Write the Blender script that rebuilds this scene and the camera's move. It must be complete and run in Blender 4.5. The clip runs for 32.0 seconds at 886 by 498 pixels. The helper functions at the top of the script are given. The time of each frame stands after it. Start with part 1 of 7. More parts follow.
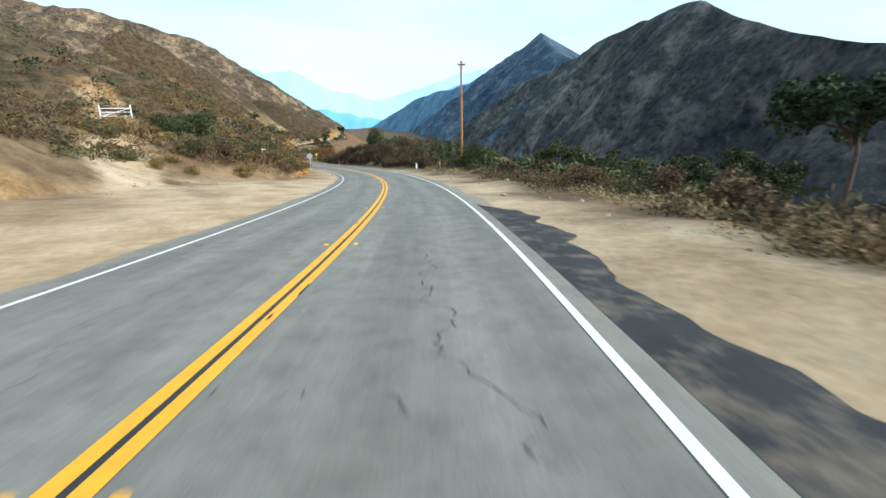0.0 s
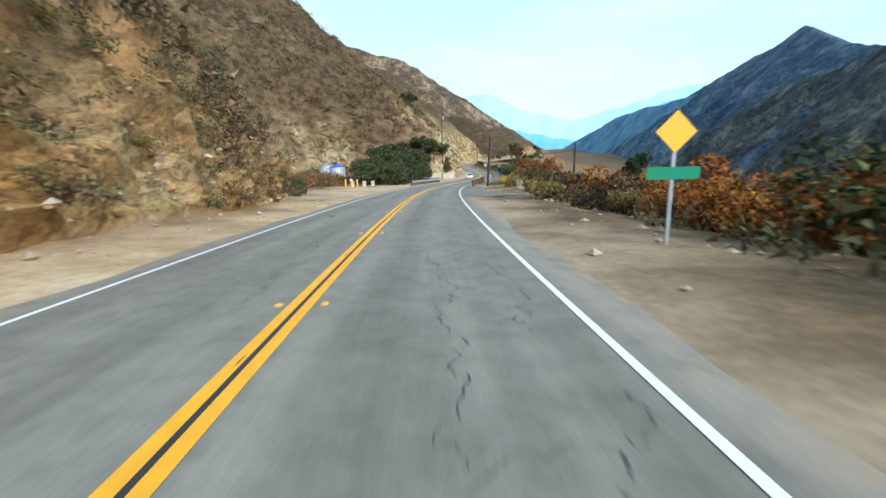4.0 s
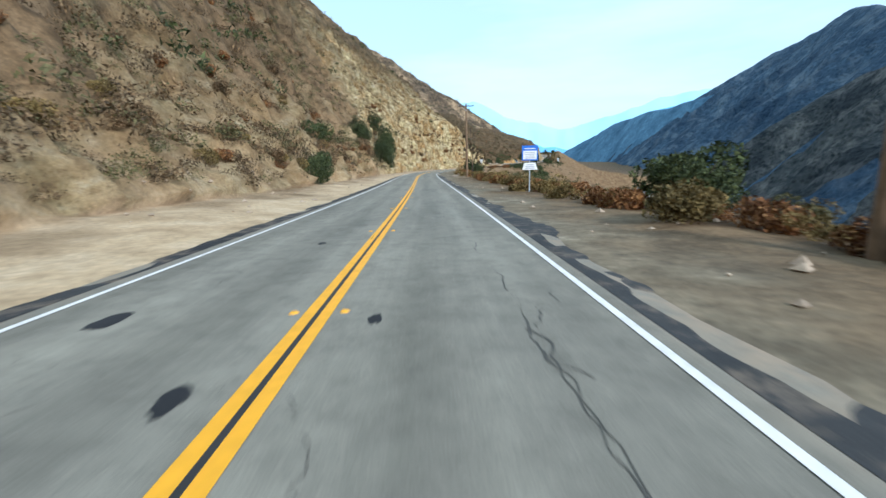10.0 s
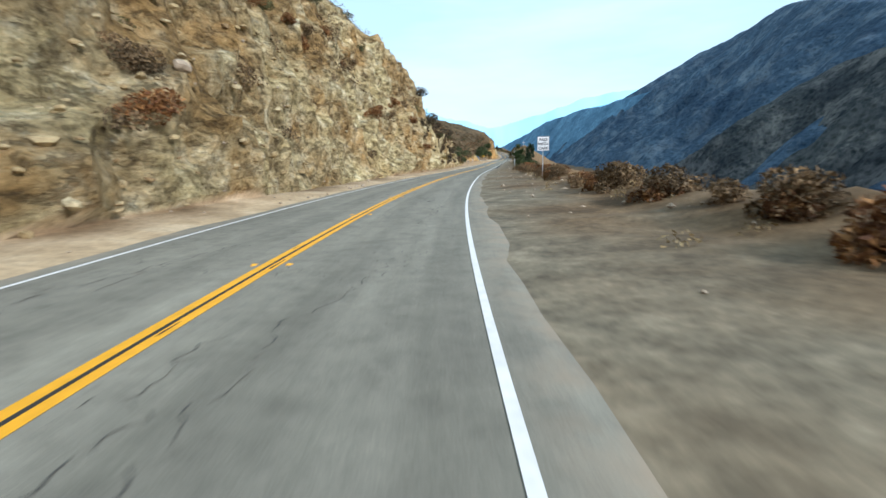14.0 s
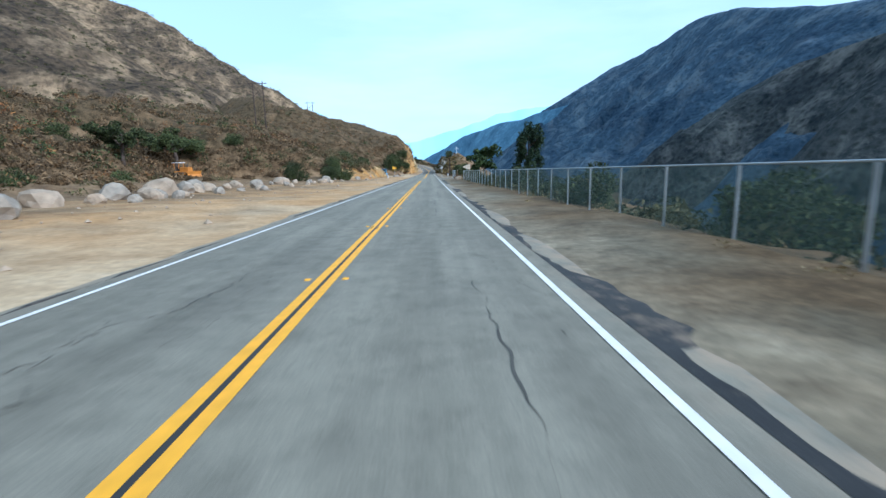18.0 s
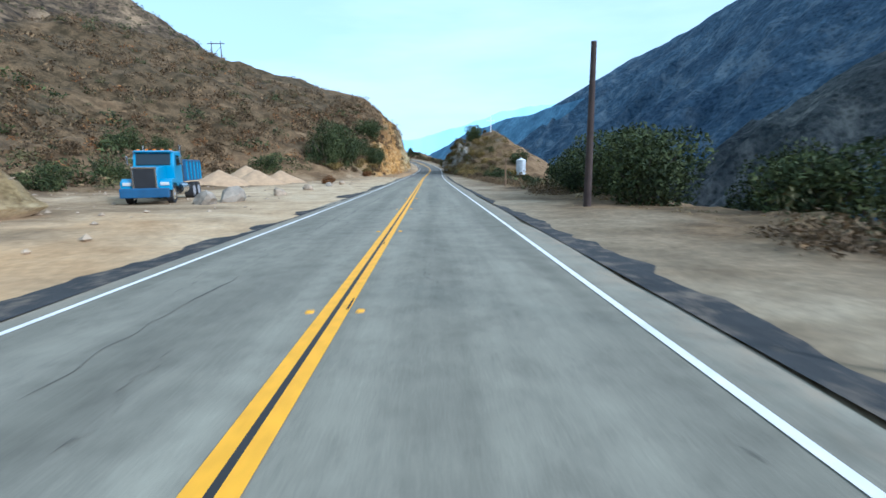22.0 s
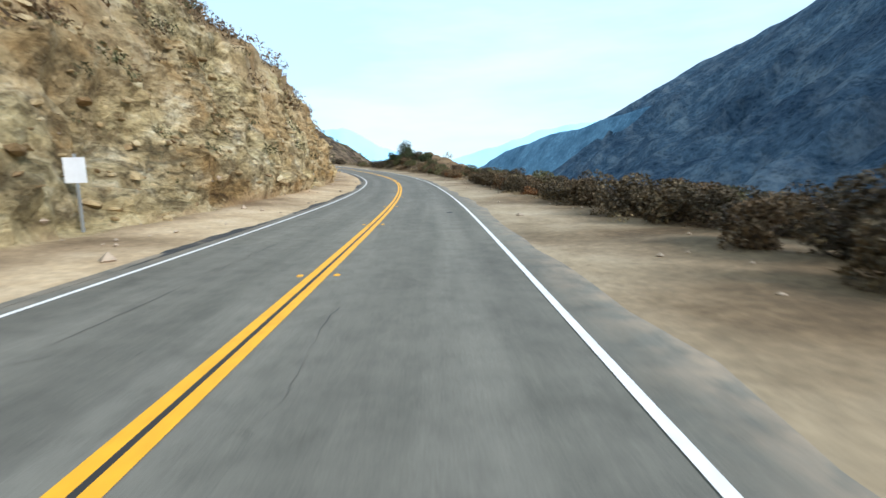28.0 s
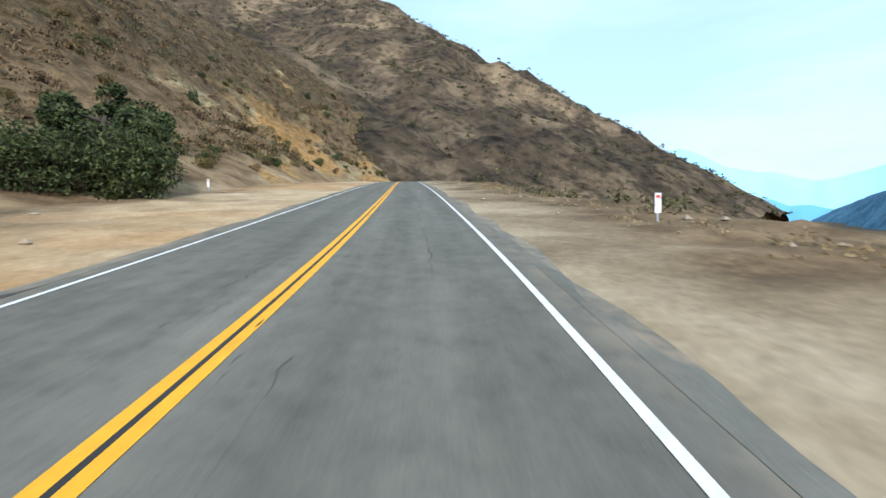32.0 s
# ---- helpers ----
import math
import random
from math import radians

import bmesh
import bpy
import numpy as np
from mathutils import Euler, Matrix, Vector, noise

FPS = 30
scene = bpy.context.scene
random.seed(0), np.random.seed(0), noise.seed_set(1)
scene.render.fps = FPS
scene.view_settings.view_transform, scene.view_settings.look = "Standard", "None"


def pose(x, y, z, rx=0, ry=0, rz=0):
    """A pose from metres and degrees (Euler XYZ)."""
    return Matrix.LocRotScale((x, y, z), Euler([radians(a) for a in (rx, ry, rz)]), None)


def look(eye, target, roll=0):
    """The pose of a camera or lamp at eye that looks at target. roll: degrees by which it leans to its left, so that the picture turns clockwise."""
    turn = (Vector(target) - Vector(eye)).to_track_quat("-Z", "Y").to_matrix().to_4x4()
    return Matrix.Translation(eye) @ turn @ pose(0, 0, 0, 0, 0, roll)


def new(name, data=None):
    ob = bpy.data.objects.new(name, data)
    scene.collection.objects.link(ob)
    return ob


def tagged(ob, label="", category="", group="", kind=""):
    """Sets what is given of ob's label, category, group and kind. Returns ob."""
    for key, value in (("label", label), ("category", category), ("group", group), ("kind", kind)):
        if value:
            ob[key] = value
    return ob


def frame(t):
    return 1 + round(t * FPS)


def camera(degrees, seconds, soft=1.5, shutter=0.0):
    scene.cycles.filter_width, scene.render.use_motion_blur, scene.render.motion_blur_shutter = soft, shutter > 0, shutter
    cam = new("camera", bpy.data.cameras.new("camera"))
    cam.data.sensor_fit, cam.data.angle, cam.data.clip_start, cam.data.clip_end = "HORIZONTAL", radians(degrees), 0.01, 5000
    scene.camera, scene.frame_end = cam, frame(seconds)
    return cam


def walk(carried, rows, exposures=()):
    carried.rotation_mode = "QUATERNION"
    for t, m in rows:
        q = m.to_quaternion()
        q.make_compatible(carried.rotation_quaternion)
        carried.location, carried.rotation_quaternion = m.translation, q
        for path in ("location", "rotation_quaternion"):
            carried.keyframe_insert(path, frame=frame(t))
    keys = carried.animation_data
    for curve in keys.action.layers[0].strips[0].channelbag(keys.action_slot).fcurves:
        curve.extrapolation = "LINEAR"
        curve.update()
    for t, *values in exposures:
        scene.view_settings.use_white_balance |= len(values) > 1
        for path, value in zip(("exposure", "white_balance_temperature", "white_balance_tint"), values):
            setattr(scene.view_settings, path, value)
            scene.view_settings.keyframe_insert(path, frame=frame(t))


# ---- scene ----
cam = camera(87.2, 32.0, soft=1.5, shutter=0.1)
PATH = [
    (0.0, pose(-0.20, 0.03, 1.65, 74.18, 1.20, -8.37)),
    (0.5, pose(1.49, 18.74, -0.00, 74.92, 1.79, -5.96)),
    (1.0, pose(2.13, 37.49, -1.58, 75.31, 1.37, -1.36)),
    (1.5, pose(1.25, 56.20, -3.08, 75.56, 1.17, 4.54)),
    (2.0, pose(-1.43, 74.71, -4.46, 76.11, 1.42, 10.14)),
    (2.5, pose(-5.47, 92.99, -5.74, 76.32, 1.47, 13.12)),
    (3.0, pose(-10.39, 111.08, -6.99, 76.95, 1.14, 14.54)),
    (3.5, pose(-15.67, 129.14, -8.16, 77.28, 1.20, 14.75)),
    (4.0, pose(-20.95, 147.25, -9.31, 77.25, 1.25, 13.92)),
    (4.5, pose(-25.94, 165.52, -10.46, 76.43, 1.36, 12.10)),
    (5.0, pose(-29.97, 184.07, -11.64, 74.79, 1.01, 9.52)),
    (5.5, pose(-33.46, 202.77, -12.86, 75.83, 1.41, 7.06)),
    (6.0, pose(-35.91, 221.65, -14.11, 76.45, 1.24, 4.08)),
    (6.5, pose(-37.86, 240.61, -15.25, 75.04, 2.25, 3.63)),
    (7.0, pose(-39.81, 259.55, -16.29, 75.23, 2.51, 4.34)),
    (7.5, pose(-42.13, 278.39, -17.26, 77.61, 1.85, 6.32)),
    (8.0, pose(-45.08, 297.06, -18.12, 77.96, 1.27, 7.59)),
    (8.5, pose(-48.25, 315.63, -18.82, 78.67, 1.20, 9.25)),
    (9.0, pose(-51.82, 334.06, -19.46, 80.15, 1.18, 10.01)),
    (9.5, pose(-55.63, 352.30, -20.04, 78.87, 1.69, 11.29)),
    (10.0, pose(-59.64, 370.23, -20.61, 78.51, 1.42, 12.44)),
    (10.5, pose(-64.06, 387.75, -21.13, 78.03, 0.92, 12.76)),
    (11.0, pose(-68.48, 404.95, -21.62, 79.53, 0.92, 12.93)),
    (11.5, pose(-72.93, 421.79, -22.06, 79.16, 1.19, 13.28)),
    (12.0, pose(-77.28, 438.31, -22.44, 79.11, 1.40, 13.03)),
    (12.5, pose(-81.14, 454.65, -22.80, 78.11, 0.76, 11.68)),
    (13.0, pose(-84.67, 470.75, -23.13, 77.99, 0.57, 9.21)),
    (13.5, pose(-87.00, 486.80, -23.43, 78.23, 0.96, 5.65)),
    (14.0, pose(-88.41, 502.91, -23.71, 78.18, 1.25, 3.85)),
    (14.5, pose(-89.45, 519.02, -24.01, 78.52, 1.16, 0.86)),
    (15.0, pose(-89.70, 535.27, -24.35, 77.64, 1.24, -1.70)),
    (15.5, pose(-89.66, 551.65, -24.73, 77.62, 1.31, -3.63)),
    (16.0, pose(-89.21, 568.08, -25.11, 78.50, 1.39, -5.18)),
    (16.5, pose(-88.25, 584.52, -25.48, 79.80, 1.28, -6.30)),
    (17.0, pose(-86.86, 600.98, -25.79, 79.59, 0.93, -5.95)),
    (17.5, pose(-85.44, 617.48, -26.04, 79.96, 0.89, -5.94)),
    (18.0, pose(-83.97, 634.03, -26.27, 79.79, 1.44, -6.11)),
    (18.5, pose(-82.81, 650.63, -26.49, 79.88, 1.30, -5.77)),
    (19.0, pose(-81.66, 667.27, -26.69, 79.87, 1.47, -5.94)),
    (19.5, pose(-80.42, 683.90, -26.89, 80.17, 1.06, -5.71)),
    (20.0, pose(-79.13, 700.54, -27.09, 80.54, 0.57, -5.74)),
    (20.5, pose(-77.78, 717.14, -27.30, 79.44, 1.39, -6.23)),
    (21.0, pose(-76.37, 733.76, -27.51, 78.97, 1.25, -6.30)),
    (21.5, pose(-75.11, 750.38, -27.72, 79.78, 0.65, -6.38)),
    (22.0, pose(-73.82, 766.97, -27.93, 79.63, 0.78, -6.01)),
    (22.5, pose(-72.39, 783.54, -28.13, 79.27, 0.60, -6.11)),
    (23.0, pose(-70.99, 800.07, -28.32, 79.11, 1.15, -6.39)),
    (23.5, pose(-69.62, 816.44, -28.48, 79.35, 1.35, -5.96)),
    (24.0, pose(-68.28, 832.59, -28.60, 79.25, 1.31, -5.56)),
    (24.5, pose(-67.00, 848.63, -28.67, 80.31, 0.71, -6.28)),
    (25.0, pose(-65.55, 864.68, -28.69, 80.87, 0.86, -6.61)),
    (25.5, pose(-63.90, 880.75, -28.66, 80.57, 0.94, -6.92)),
    (26.0, pose(-62.18, 896.85, -28.54, 80.69, 1.68, -7.04)),
    (26.5, pose(-60.75, 913.00, -28.32, 80.53, 1.98, -6.50)),
    (27.0, pose(-59.45, 929.14, -28.05, 82.55, 1.32, -4.97)),
    (27.5, pose(-58.59, 945.26, -27.72, 82.68, 1.24, -3.34)),
    (28.0, pose(-58.18, 961.34, -27.30, 82.26, 1.17, -1.77)),
    (28.5, pose(-58.16, 977.38, -26.80, 81.46, 1.13, -0.55)),
    (29.0, pose(-58.67, 993.42, -26.22, 81.59, 1.20, 0.63)),
    (29.5, pose(-59.88, 1009.42, -25.48, 82.28, 1.09, 3.46)),
    (30.0, pose(-62.44, 1025.26, -24.51, 83.22, 1.32, 8.84)),
    (30.5, pose(-66.31, 1040.82, -23.38, 83.68, 1.55, 15.60)),
    (31.0, pose(-72.27, 1055.73, -22.14, 83.93, 2.04, 24.02)),
    (31.5, pose(-80.09, 1069.78, -20.79, 85.00, 1.59, 32.26)),
    (32.0, pose(-89.30, 1083.01, -19.22, 86.23, 1.09, 36.58)),
]

walk(cam, PATH, ((0.0, 0.6, 5800, 11), (2.0, 0.55, 5750, 11), (5.0, 0.5, 5450, 11), (6.0, 0.45, 5300, 11), (7.0, 0.5, 5600, 11), (9.0, 0.5, 5450, 11), (12.0, 0.45, 5450, 11), (13.5, 0.5, 5650, 11), (17.0, 0.45, 5050, 11), (21.0, 0.45, 5000, 11),
                 (23.0, 0.45, 5200, 11), (24.0, 0.45, 5550, 11), (25.0, 0.25, 5600, 11), (26.0, 0.95, 5950, 12), (29.0, 0.5, 5550, 11), (32.0, 0.5, 5550, 11)))

# ---- world and light ----
world = bpy.data.worlds.new("sky")
scene.world = world
world.use_nodes = True
wn = world.node_tree
wn.nodes.clear()
w_out = wn.nodes.new("ShaderNodeOutputWorld")
w_bg = wn.nodes.new("ShaderNodeBackground")
w_sky = wn.nodes.new("ShaderNodeTexSky")
w_sky.sky_type = "NISHITA"
w_sky.sun_disc = False
w_sky.sun_elevation = radians(28)
w_sky.sun_rotation = radians(129)
w_sky.altitude = 300
w_sky.air_density, w_sky.dust_density, w_sky.ozone_density = 1.0, 1.6, 1.2
w_mix = wn.nodes.new("ShaderNodeMixRGB")
w_mix.inputs[0].default_value = 0.55
w_mix.inputs[2].default_value = (5.8, 7.6, 7.9, 1)
wn.links.new(w_sky.outputs[0], w_mix.inputs[1])
w_geo = wn.nodes.new("ShaderNodeTexCoord")
w_map = wn.nodes.new("ShaderNodeMapping")
w_map.inputs["Scale"].default_value = (1.0, 1.6, 5.0)
w_map.inputs["Rotation"].default_value = (0.0, 0.25, 0.4)
w_cloud = wn.nodes.new("ShaderNodeTexNoise")
w_cloud.inputs["Scale"].default_value = 1.3
w_cloud.inputs["Detail"].default_value = 6.0
w_cloud.inputs["Roughness"].default_value = 0.55
w_ramp = wn.nodes.new("ShaderNodeValToRGB")
w_ramp.color_ramp.elements[0].position, w_ramp.color_ramp.elements[1].position = 0.45, 0.72
w_ramp.color_ramp.elements[1].color = (0.38, 0.38, 0.38, 1)
w_white = wn.nodes.new("ShaderNodeMixRGB")
w_white.inputs[2].default_value = (7.8, 8.5, 8.8, 1)
wn.links.new(w_geo.outputs["Generated"], w_map.inputs[0])
wn.links.new(w_map.outputs[0], w_cloud.inputs["Vector"])
wn.links.new(w_cloud.outputs[0], w_ramp.inputs[0])
wn.links.new(w_ramp.outputs[0], w_white.inputs[0])
wn.links.new(w_mix.outputs[0], w_white.inputs[1])
wn.links.new(w_white.outputs[0], w_bg.inputs[0])
w_bg.inputs[1].default_value = 0.125
wn.links.new(w_bg.outputs[0], w_out.inputs[0])

sun_data = bpy.data.lights.new("sun", "SUN")
sun_data.energy = 2.7
sun_data.angle = radians(10)
sun_data.color = (1.0, 0.96, 0.91)
sun = new("sun", sun_data)
sun.matrix_world = look((0, 0, 50), (-55, 45, 12))


# ---- noise on arrays ----
def lattice(ix, iy, iz, seed):
    h = (ix * 374761393 + iy * 668265263 + iz * 2147483647 + seed * 974711) & 0xFFFFFFFF
    h = ((h ^ (h >> 13)) * 1274126177) & 0xFFFFFFFF
    return ((h ^ (h >> 16)) & 0xFFFF) / 65535.0


def vnoise(x, y, z, seed=0):
    """Smooth noise from 0 to 1 on arrays."""
    x, y, z = np.broadcast_arrays(np.asarray(x, float), np.asarray(y, float), np.asarray(z, float))
    fx, fy, fz = np.floor(x), np.floor(y), np.floor(z)
    ix, iy, iz = fx.astype(np.int64), fy.astype(np.int64), fz.astype(np.int64)
    u, v, w = x - fx, y - fy, z - fz
    u, v, w = u * u * (3 - 2 * u), v * v * (3 - 2 * v), w * w * (3 - 2 * w)
    out = 0
    for a in (0, 1):
        for b in (0, 1):
            for c in (0, 1):
                k = (u if a else 1 - u) * (v if b else 1 - v) * (w if c else 1 - w)
                out = out + k * lattice(ix + a, iy + b, iz + c, seed)
    return out


def fbm(x, y, z, octaves=4, seed=0):
    """Layered noise, about -1 to 1."""
    total, amp, f, norm = 0, 1.0, 1.0, 0
    for n in range(octaves):
        total = total + amp * (2 * vnoise(x * f, y * f, z * f, seed + 17 * n) - 1)
        norm += amp
        amp, f = amp * 0.5, f * 2.03
    return total / norm * 1.5


def ridged(x, y, z, octaves=4, seed=0):
    total, amp, f, norm = 0, 1.0, 1.0, 0
    for n in range(octaves):
        total = total + amp * (1 - np.abs(2 * vnoise(x * f, y * f, z * f, seed + 31 * n) - 1) * 2)
        norm += amp
        amp, f = amp * 0.5, f * 2.1
    return total / norm


# ---- the road's line: headings every 30 m (degrees left of +y), heights every 60 m ----
HEAD = (-9.5, -9.0, -8.5, -1.2, 7.12, 13.66, 16.34, 16.41, 13.6, 8.23, 4.41, 5.27, 8.47, 11.31, 13.38, 14.2, 14.95, 14.96, 12.4,
        4.7, -1.1, -2.53, -4.76, -4.68, -4.4, -4.51, -4.69, -4.71, -4.63, -4.32, -4.35, -5.34, -5.99, -4.42, -1.6, -0.07, 4.52,
        17.38, 32.5, 40.0, 41.0, 41.0, 38.0, 31.0, 23.0, 15.0)
RISE = (5.4, 0.0, -5.14, -9.18, -12.75, -16.67, -19.79, -21.75, -23.5, -24.78, -25.8, -27.28, -28.11, -28.81, -29.59, -30.27,
        -30.36, -29.37, -27.4, -23.01, -16.6, -11.0, -7.6, -6.2)
S_MIN, S_MAX = -60.0, 1290.0
_s = np.arange(S_MIN, S_MAX + 0.25, 0.5)
_h = np.radians(np.interp(_s, -60 + 30 * np.arange(len(HEAD)), HEAD))
_h = np.convolve(np.pad(_h, 12, "edge"), np.ones(25) / 25, "valid")
_x = np.r_[0, np.cumsum(-np.sin(_h[:-1]) * 0.5)]
_y = np.r_[0, np.cumsum(np.cos(_h[:-1]) * 0.5)]
_i0 = int(round(-S_MIN / 0.5))
_x, _y = _x - _x[_i0] - 2.17, _y - _y[_i0] + 0.21
_z = np.interp(_s, -60 + 60 * np.arange(len(RISE)), RISE)
_k = np.exp(-0.5 * (np.arange(-100, 101) / 35.0) ** 2)
_z = np.convolve(np.pad(_z, 100, "reflect", reflect_type="odd"), _k / _k.sum(), "valid")
_z -= _z[_i0]


def at_road(s, d, up=0.0):
    """World place at s metres along, d metres right of the centre line, up metres over the road's surface."""
    s = np.asarray(s, float)
    h = np.interp(s, _s, _h)
    return np.stack([np.interp(s, _s, _x) + np.cos(h) * d, np.interp(s, _s, _y) + np.sin(h) * d, np.interp(s, _s, _z) + up + 0 * s + 0 * np.asarray(d)], -1)


def heading(s):
    return float(np.degrees(np.interp(s, _s, _h)))


# ---- cross sections: s, then distance out from the centre and height over the road, for four knees on each side ----
LEFT = (
    (-60, 16, 0.6, 26, 4.0, 50, 12, 75, 18),
    (20, 15.5, 0.5, 20, 5.0, 48, 12, 75, 18),
    (39, 14.5, 0.5, 25, 3.8, 46, 11, 75, 18),
    (48, 8.0, 0.3, 10.4, 2.2, 38, 8.5, 75, 18),
    (62, 7.4, 0.3, 9.8, 3.2, 34, 10, 75, 21),
    (75, 7.2, 0.2, 11, 5.0, 30, 13, 75, 27),
    (100, 6.8, 0.2, 9.5, 6.5, 24, 14, 75, 34),
    (140, 7.4, 0.2, 10.5, 8.5, 24, 16, 75, 38),
    (178, 7.2, 0.2, 10.5, 8.0, 22, 14, 75, 41),
    (194, 15, 0.1, 25, 1.2, 46, 8, 75, 36),
    (236, 15, 0.1, 38, 2.0, 55, 18, 75, 44),
    (255, 15, 0.1, 30, 3.5, 50, 26, 75, 56),
    (269, 11, 0.1, 15, 3.0, 32, 22, 75, 60),
    (286, 8.5, 0.2, 14, 14.0, 30, 30, 75, 66),
    (325, 7.5, 0.2, 14, 14.0, 30, 29, 75, 66),
    (345, 7.5, 0.2, 14, 10.0, 32, 26, 75, 66),
    (358, 10.5, 0.3, 15, 5.0, 32, 24, 75, 66),
    (400, 10.5, 0.3, 15, 5.5, 32, 25, 75, 67),
    (455, 8.5, 0.3, 13, 6.0, 32, 30, 75, 72),
    (490, 7.0, 0.2, 14, 17, 32, 42, 75, 74),
    (560, 6.6, 0.2, 14, 20, 32, 42, 75, 78),
    (600, 6.6, 0.2, 14, 18, 32, 36, 75, 66),
    (612, 6.7, 0.2, 11, 10.5, 24, 21, 75, 42),
    (642, 6.8, 0.2, 10, 8.0, 20, 15.5, 75, 26),
    (649, 7.0, 0.2, 10, 7.0, 20, 13.5, 75, 23),
    (658, 14, 0.2, 38, 1.2, 52, 7, 75, 17),
    (735, 16, 0.2, 45, 1.6, 55, 8, 75, 18.5),
    (752, 15, 0.2, 18.5, 3.2, 40, 11, 75, 20.5),
    (778, 14, 0.2, 17.5, 3.4, 40, 11.5, 75, 22),
    (794, 12.5, 0.2, 15.5, 3.0, 40, 11.5, 75, 23),
    (804, 20, 0.1, 30, 1.0, 46, 8.5, 75, 25),
    (845, 18, 0.1, 28, 1.4, 46, 9.5, 75, 26),
    (857, 10, 0.2, 17, 2.4, 34, 11, 75, 27),
    (868, 8.5, 0.2, 14, 4.6, 26, 12, 75, 29),
    (885, 7.2, 0.2, 13, 8.5, 22, 15, 75, 34),
    (915, 6.6, 0.2, 12.5, 13.0, 20, 21, 75, 36),
    (965, 7.0, 0.2, 12.5, 13.0, 20, 22, 75, 38),
    (990, 7.5, 0.2, 12.5, 12.0, 20, 19, 75, 34),
    (1040, 7.0, 0.2, 12, 10.0, 20, 16, 75, 32),
    (1084, 6.8, 0.2, 10.2, 8.5, 18, 13, 75, 30),
    (1099, 6.9, 0.2, 10.2, 7.8, 18, 11.5, 75, 28),
    (1107, 9.0, 0.2, 14, 4.6, 26, 10, 75, 28),
    (1120, 16, 0.2, 26, 3.0, 46, 12, 75, 30),
    (1175, 13, 0.2, 22, 6.0, 44, 26, 75, 50),
    (1290, 8.5, 0.2, 18, 10.0, 40, 30, 75, 60),
)
RIGHT = (
    (-60, 8.5, 0.0, 13, -0.6, 28, -6, 80, -20),
    (40, 8.5, 0.0, 13, -0.4, 26, -5, 80, -18),
    (66, 7.5, 0.1, 11, 0.9, 18, 1.6, 70, -10),
    (90, 6.6, 0.1, 10, 2.6, 17, 4.4, 60, -8),
    (122, 6.4, 0.1, 9.5, 2.8, 16, 4.2, 60, -8),
    (146, 6.8, 0.1, 10, 1.0, 17, 1.2, 60, -6),
    (158, 7.2, 0.0, 11, -0.3, 25, -1.6, 80, -7),
    (214, 9.0, 0.0, 13, -0.6, 25, -2.2, 80, -7),
    (221, 5.6, -0.1, 8.5, -2.4, 22, -3.4, 80, -7),
    (238, 5.4, -0.1, 8.5, -2.4, 22, -3.0, 80, -7),
    (250, 8.0, 0.0, 12, -0.2, 24, -1.4, 80, -9),
    (272, 8.0, 0.0, 12, -0.4, 24, -1.6, 80, -9),
    (286, 7.0, -0.1, 10.5, -1.7, 24, -3.2, 80, -14),
    (304, 7.0, -0.1, 10.5, -1.6, 22, -3.0, 80, -16),
    (345, 8.5, 0.0, 12, -0.1, 24, -5, 80, -26),
    (440, 7.5, 0.0, 10, -0.3, 22, -6, 80, -30),
    (478, 7.6, 0.1, 10, -0.4, 22, -6, 80, -26),
    (520, 8.6, 0.2, 11, 0.9, 22, -6, 80, -22),
    (600, 8.4, 0.1, 11, -0.2, 22, -8, 80, -21),
    (690, 7.8, 0.0, 10, -0.6, 21, -8, 80, -20),
    (740, 7.6, 0.0, 9.5, -0.8, 20, -8, 80, -30),
    (756, 9.5, 0.0, 13, -0.2, 24, -4, 80, -38),
    (850, 8.0, 0.0, 12, -0.2, 24, -3, 80, -36),
    (865.5, 8.0, 0.0, 13, -0.3, 24, -1.6, 80, -30),
    (881, 6.2, 0.2, 10, 3.6, 17, 6.6, 60, -18),
    (893, 5.1, 0.2, 9.0, 6.6, 16, 9.6, 50, -10),
    (904, 5.2, 0.2, 9.2, 7.4, 16, 10, 50, -10),
    (913, 5.2, 0.2, 8.8, 6.2, 15.5, 8.4, 50, -14),
    (920, 6.2, 0.2, 9.5, 4.6, 15, 6.0, 50, -18),
    (940, 8.0, 0.1, 12, 1.0, 18, 0.4, 60, -28),
    (956, 9.5, 0.1, 16, 0.1, 26, -6, 80, -42),
    (1000, 8.0, 0.0, 11, -0.4, 22, -7, 80, -46),
    (1040, 8.0, 0.1, 12, 0.4, 17, 0.6, 60, -34),
    (1066, 8.0, 0.1, 12, 2.4, 16, 3.6, 50, -34),
    (1086, 8.5, 0.0, 13, -0.2, 24, -5, 80, -46),
    (1290, 9.0, 0.0, 13, -0.8, 24, -7, 80, -50),
)
EDGE = 3.9


def section(table, s):
    t = np.array(table, float)
    k = [np.interp(s, t[:, 0], t[:, n]) for n in range(1, 9)]
    return np.stack(k[0::2], -1), np.stack(k[1::2], -1)


COLUMNS = (10, 26, 26, 24, 6)


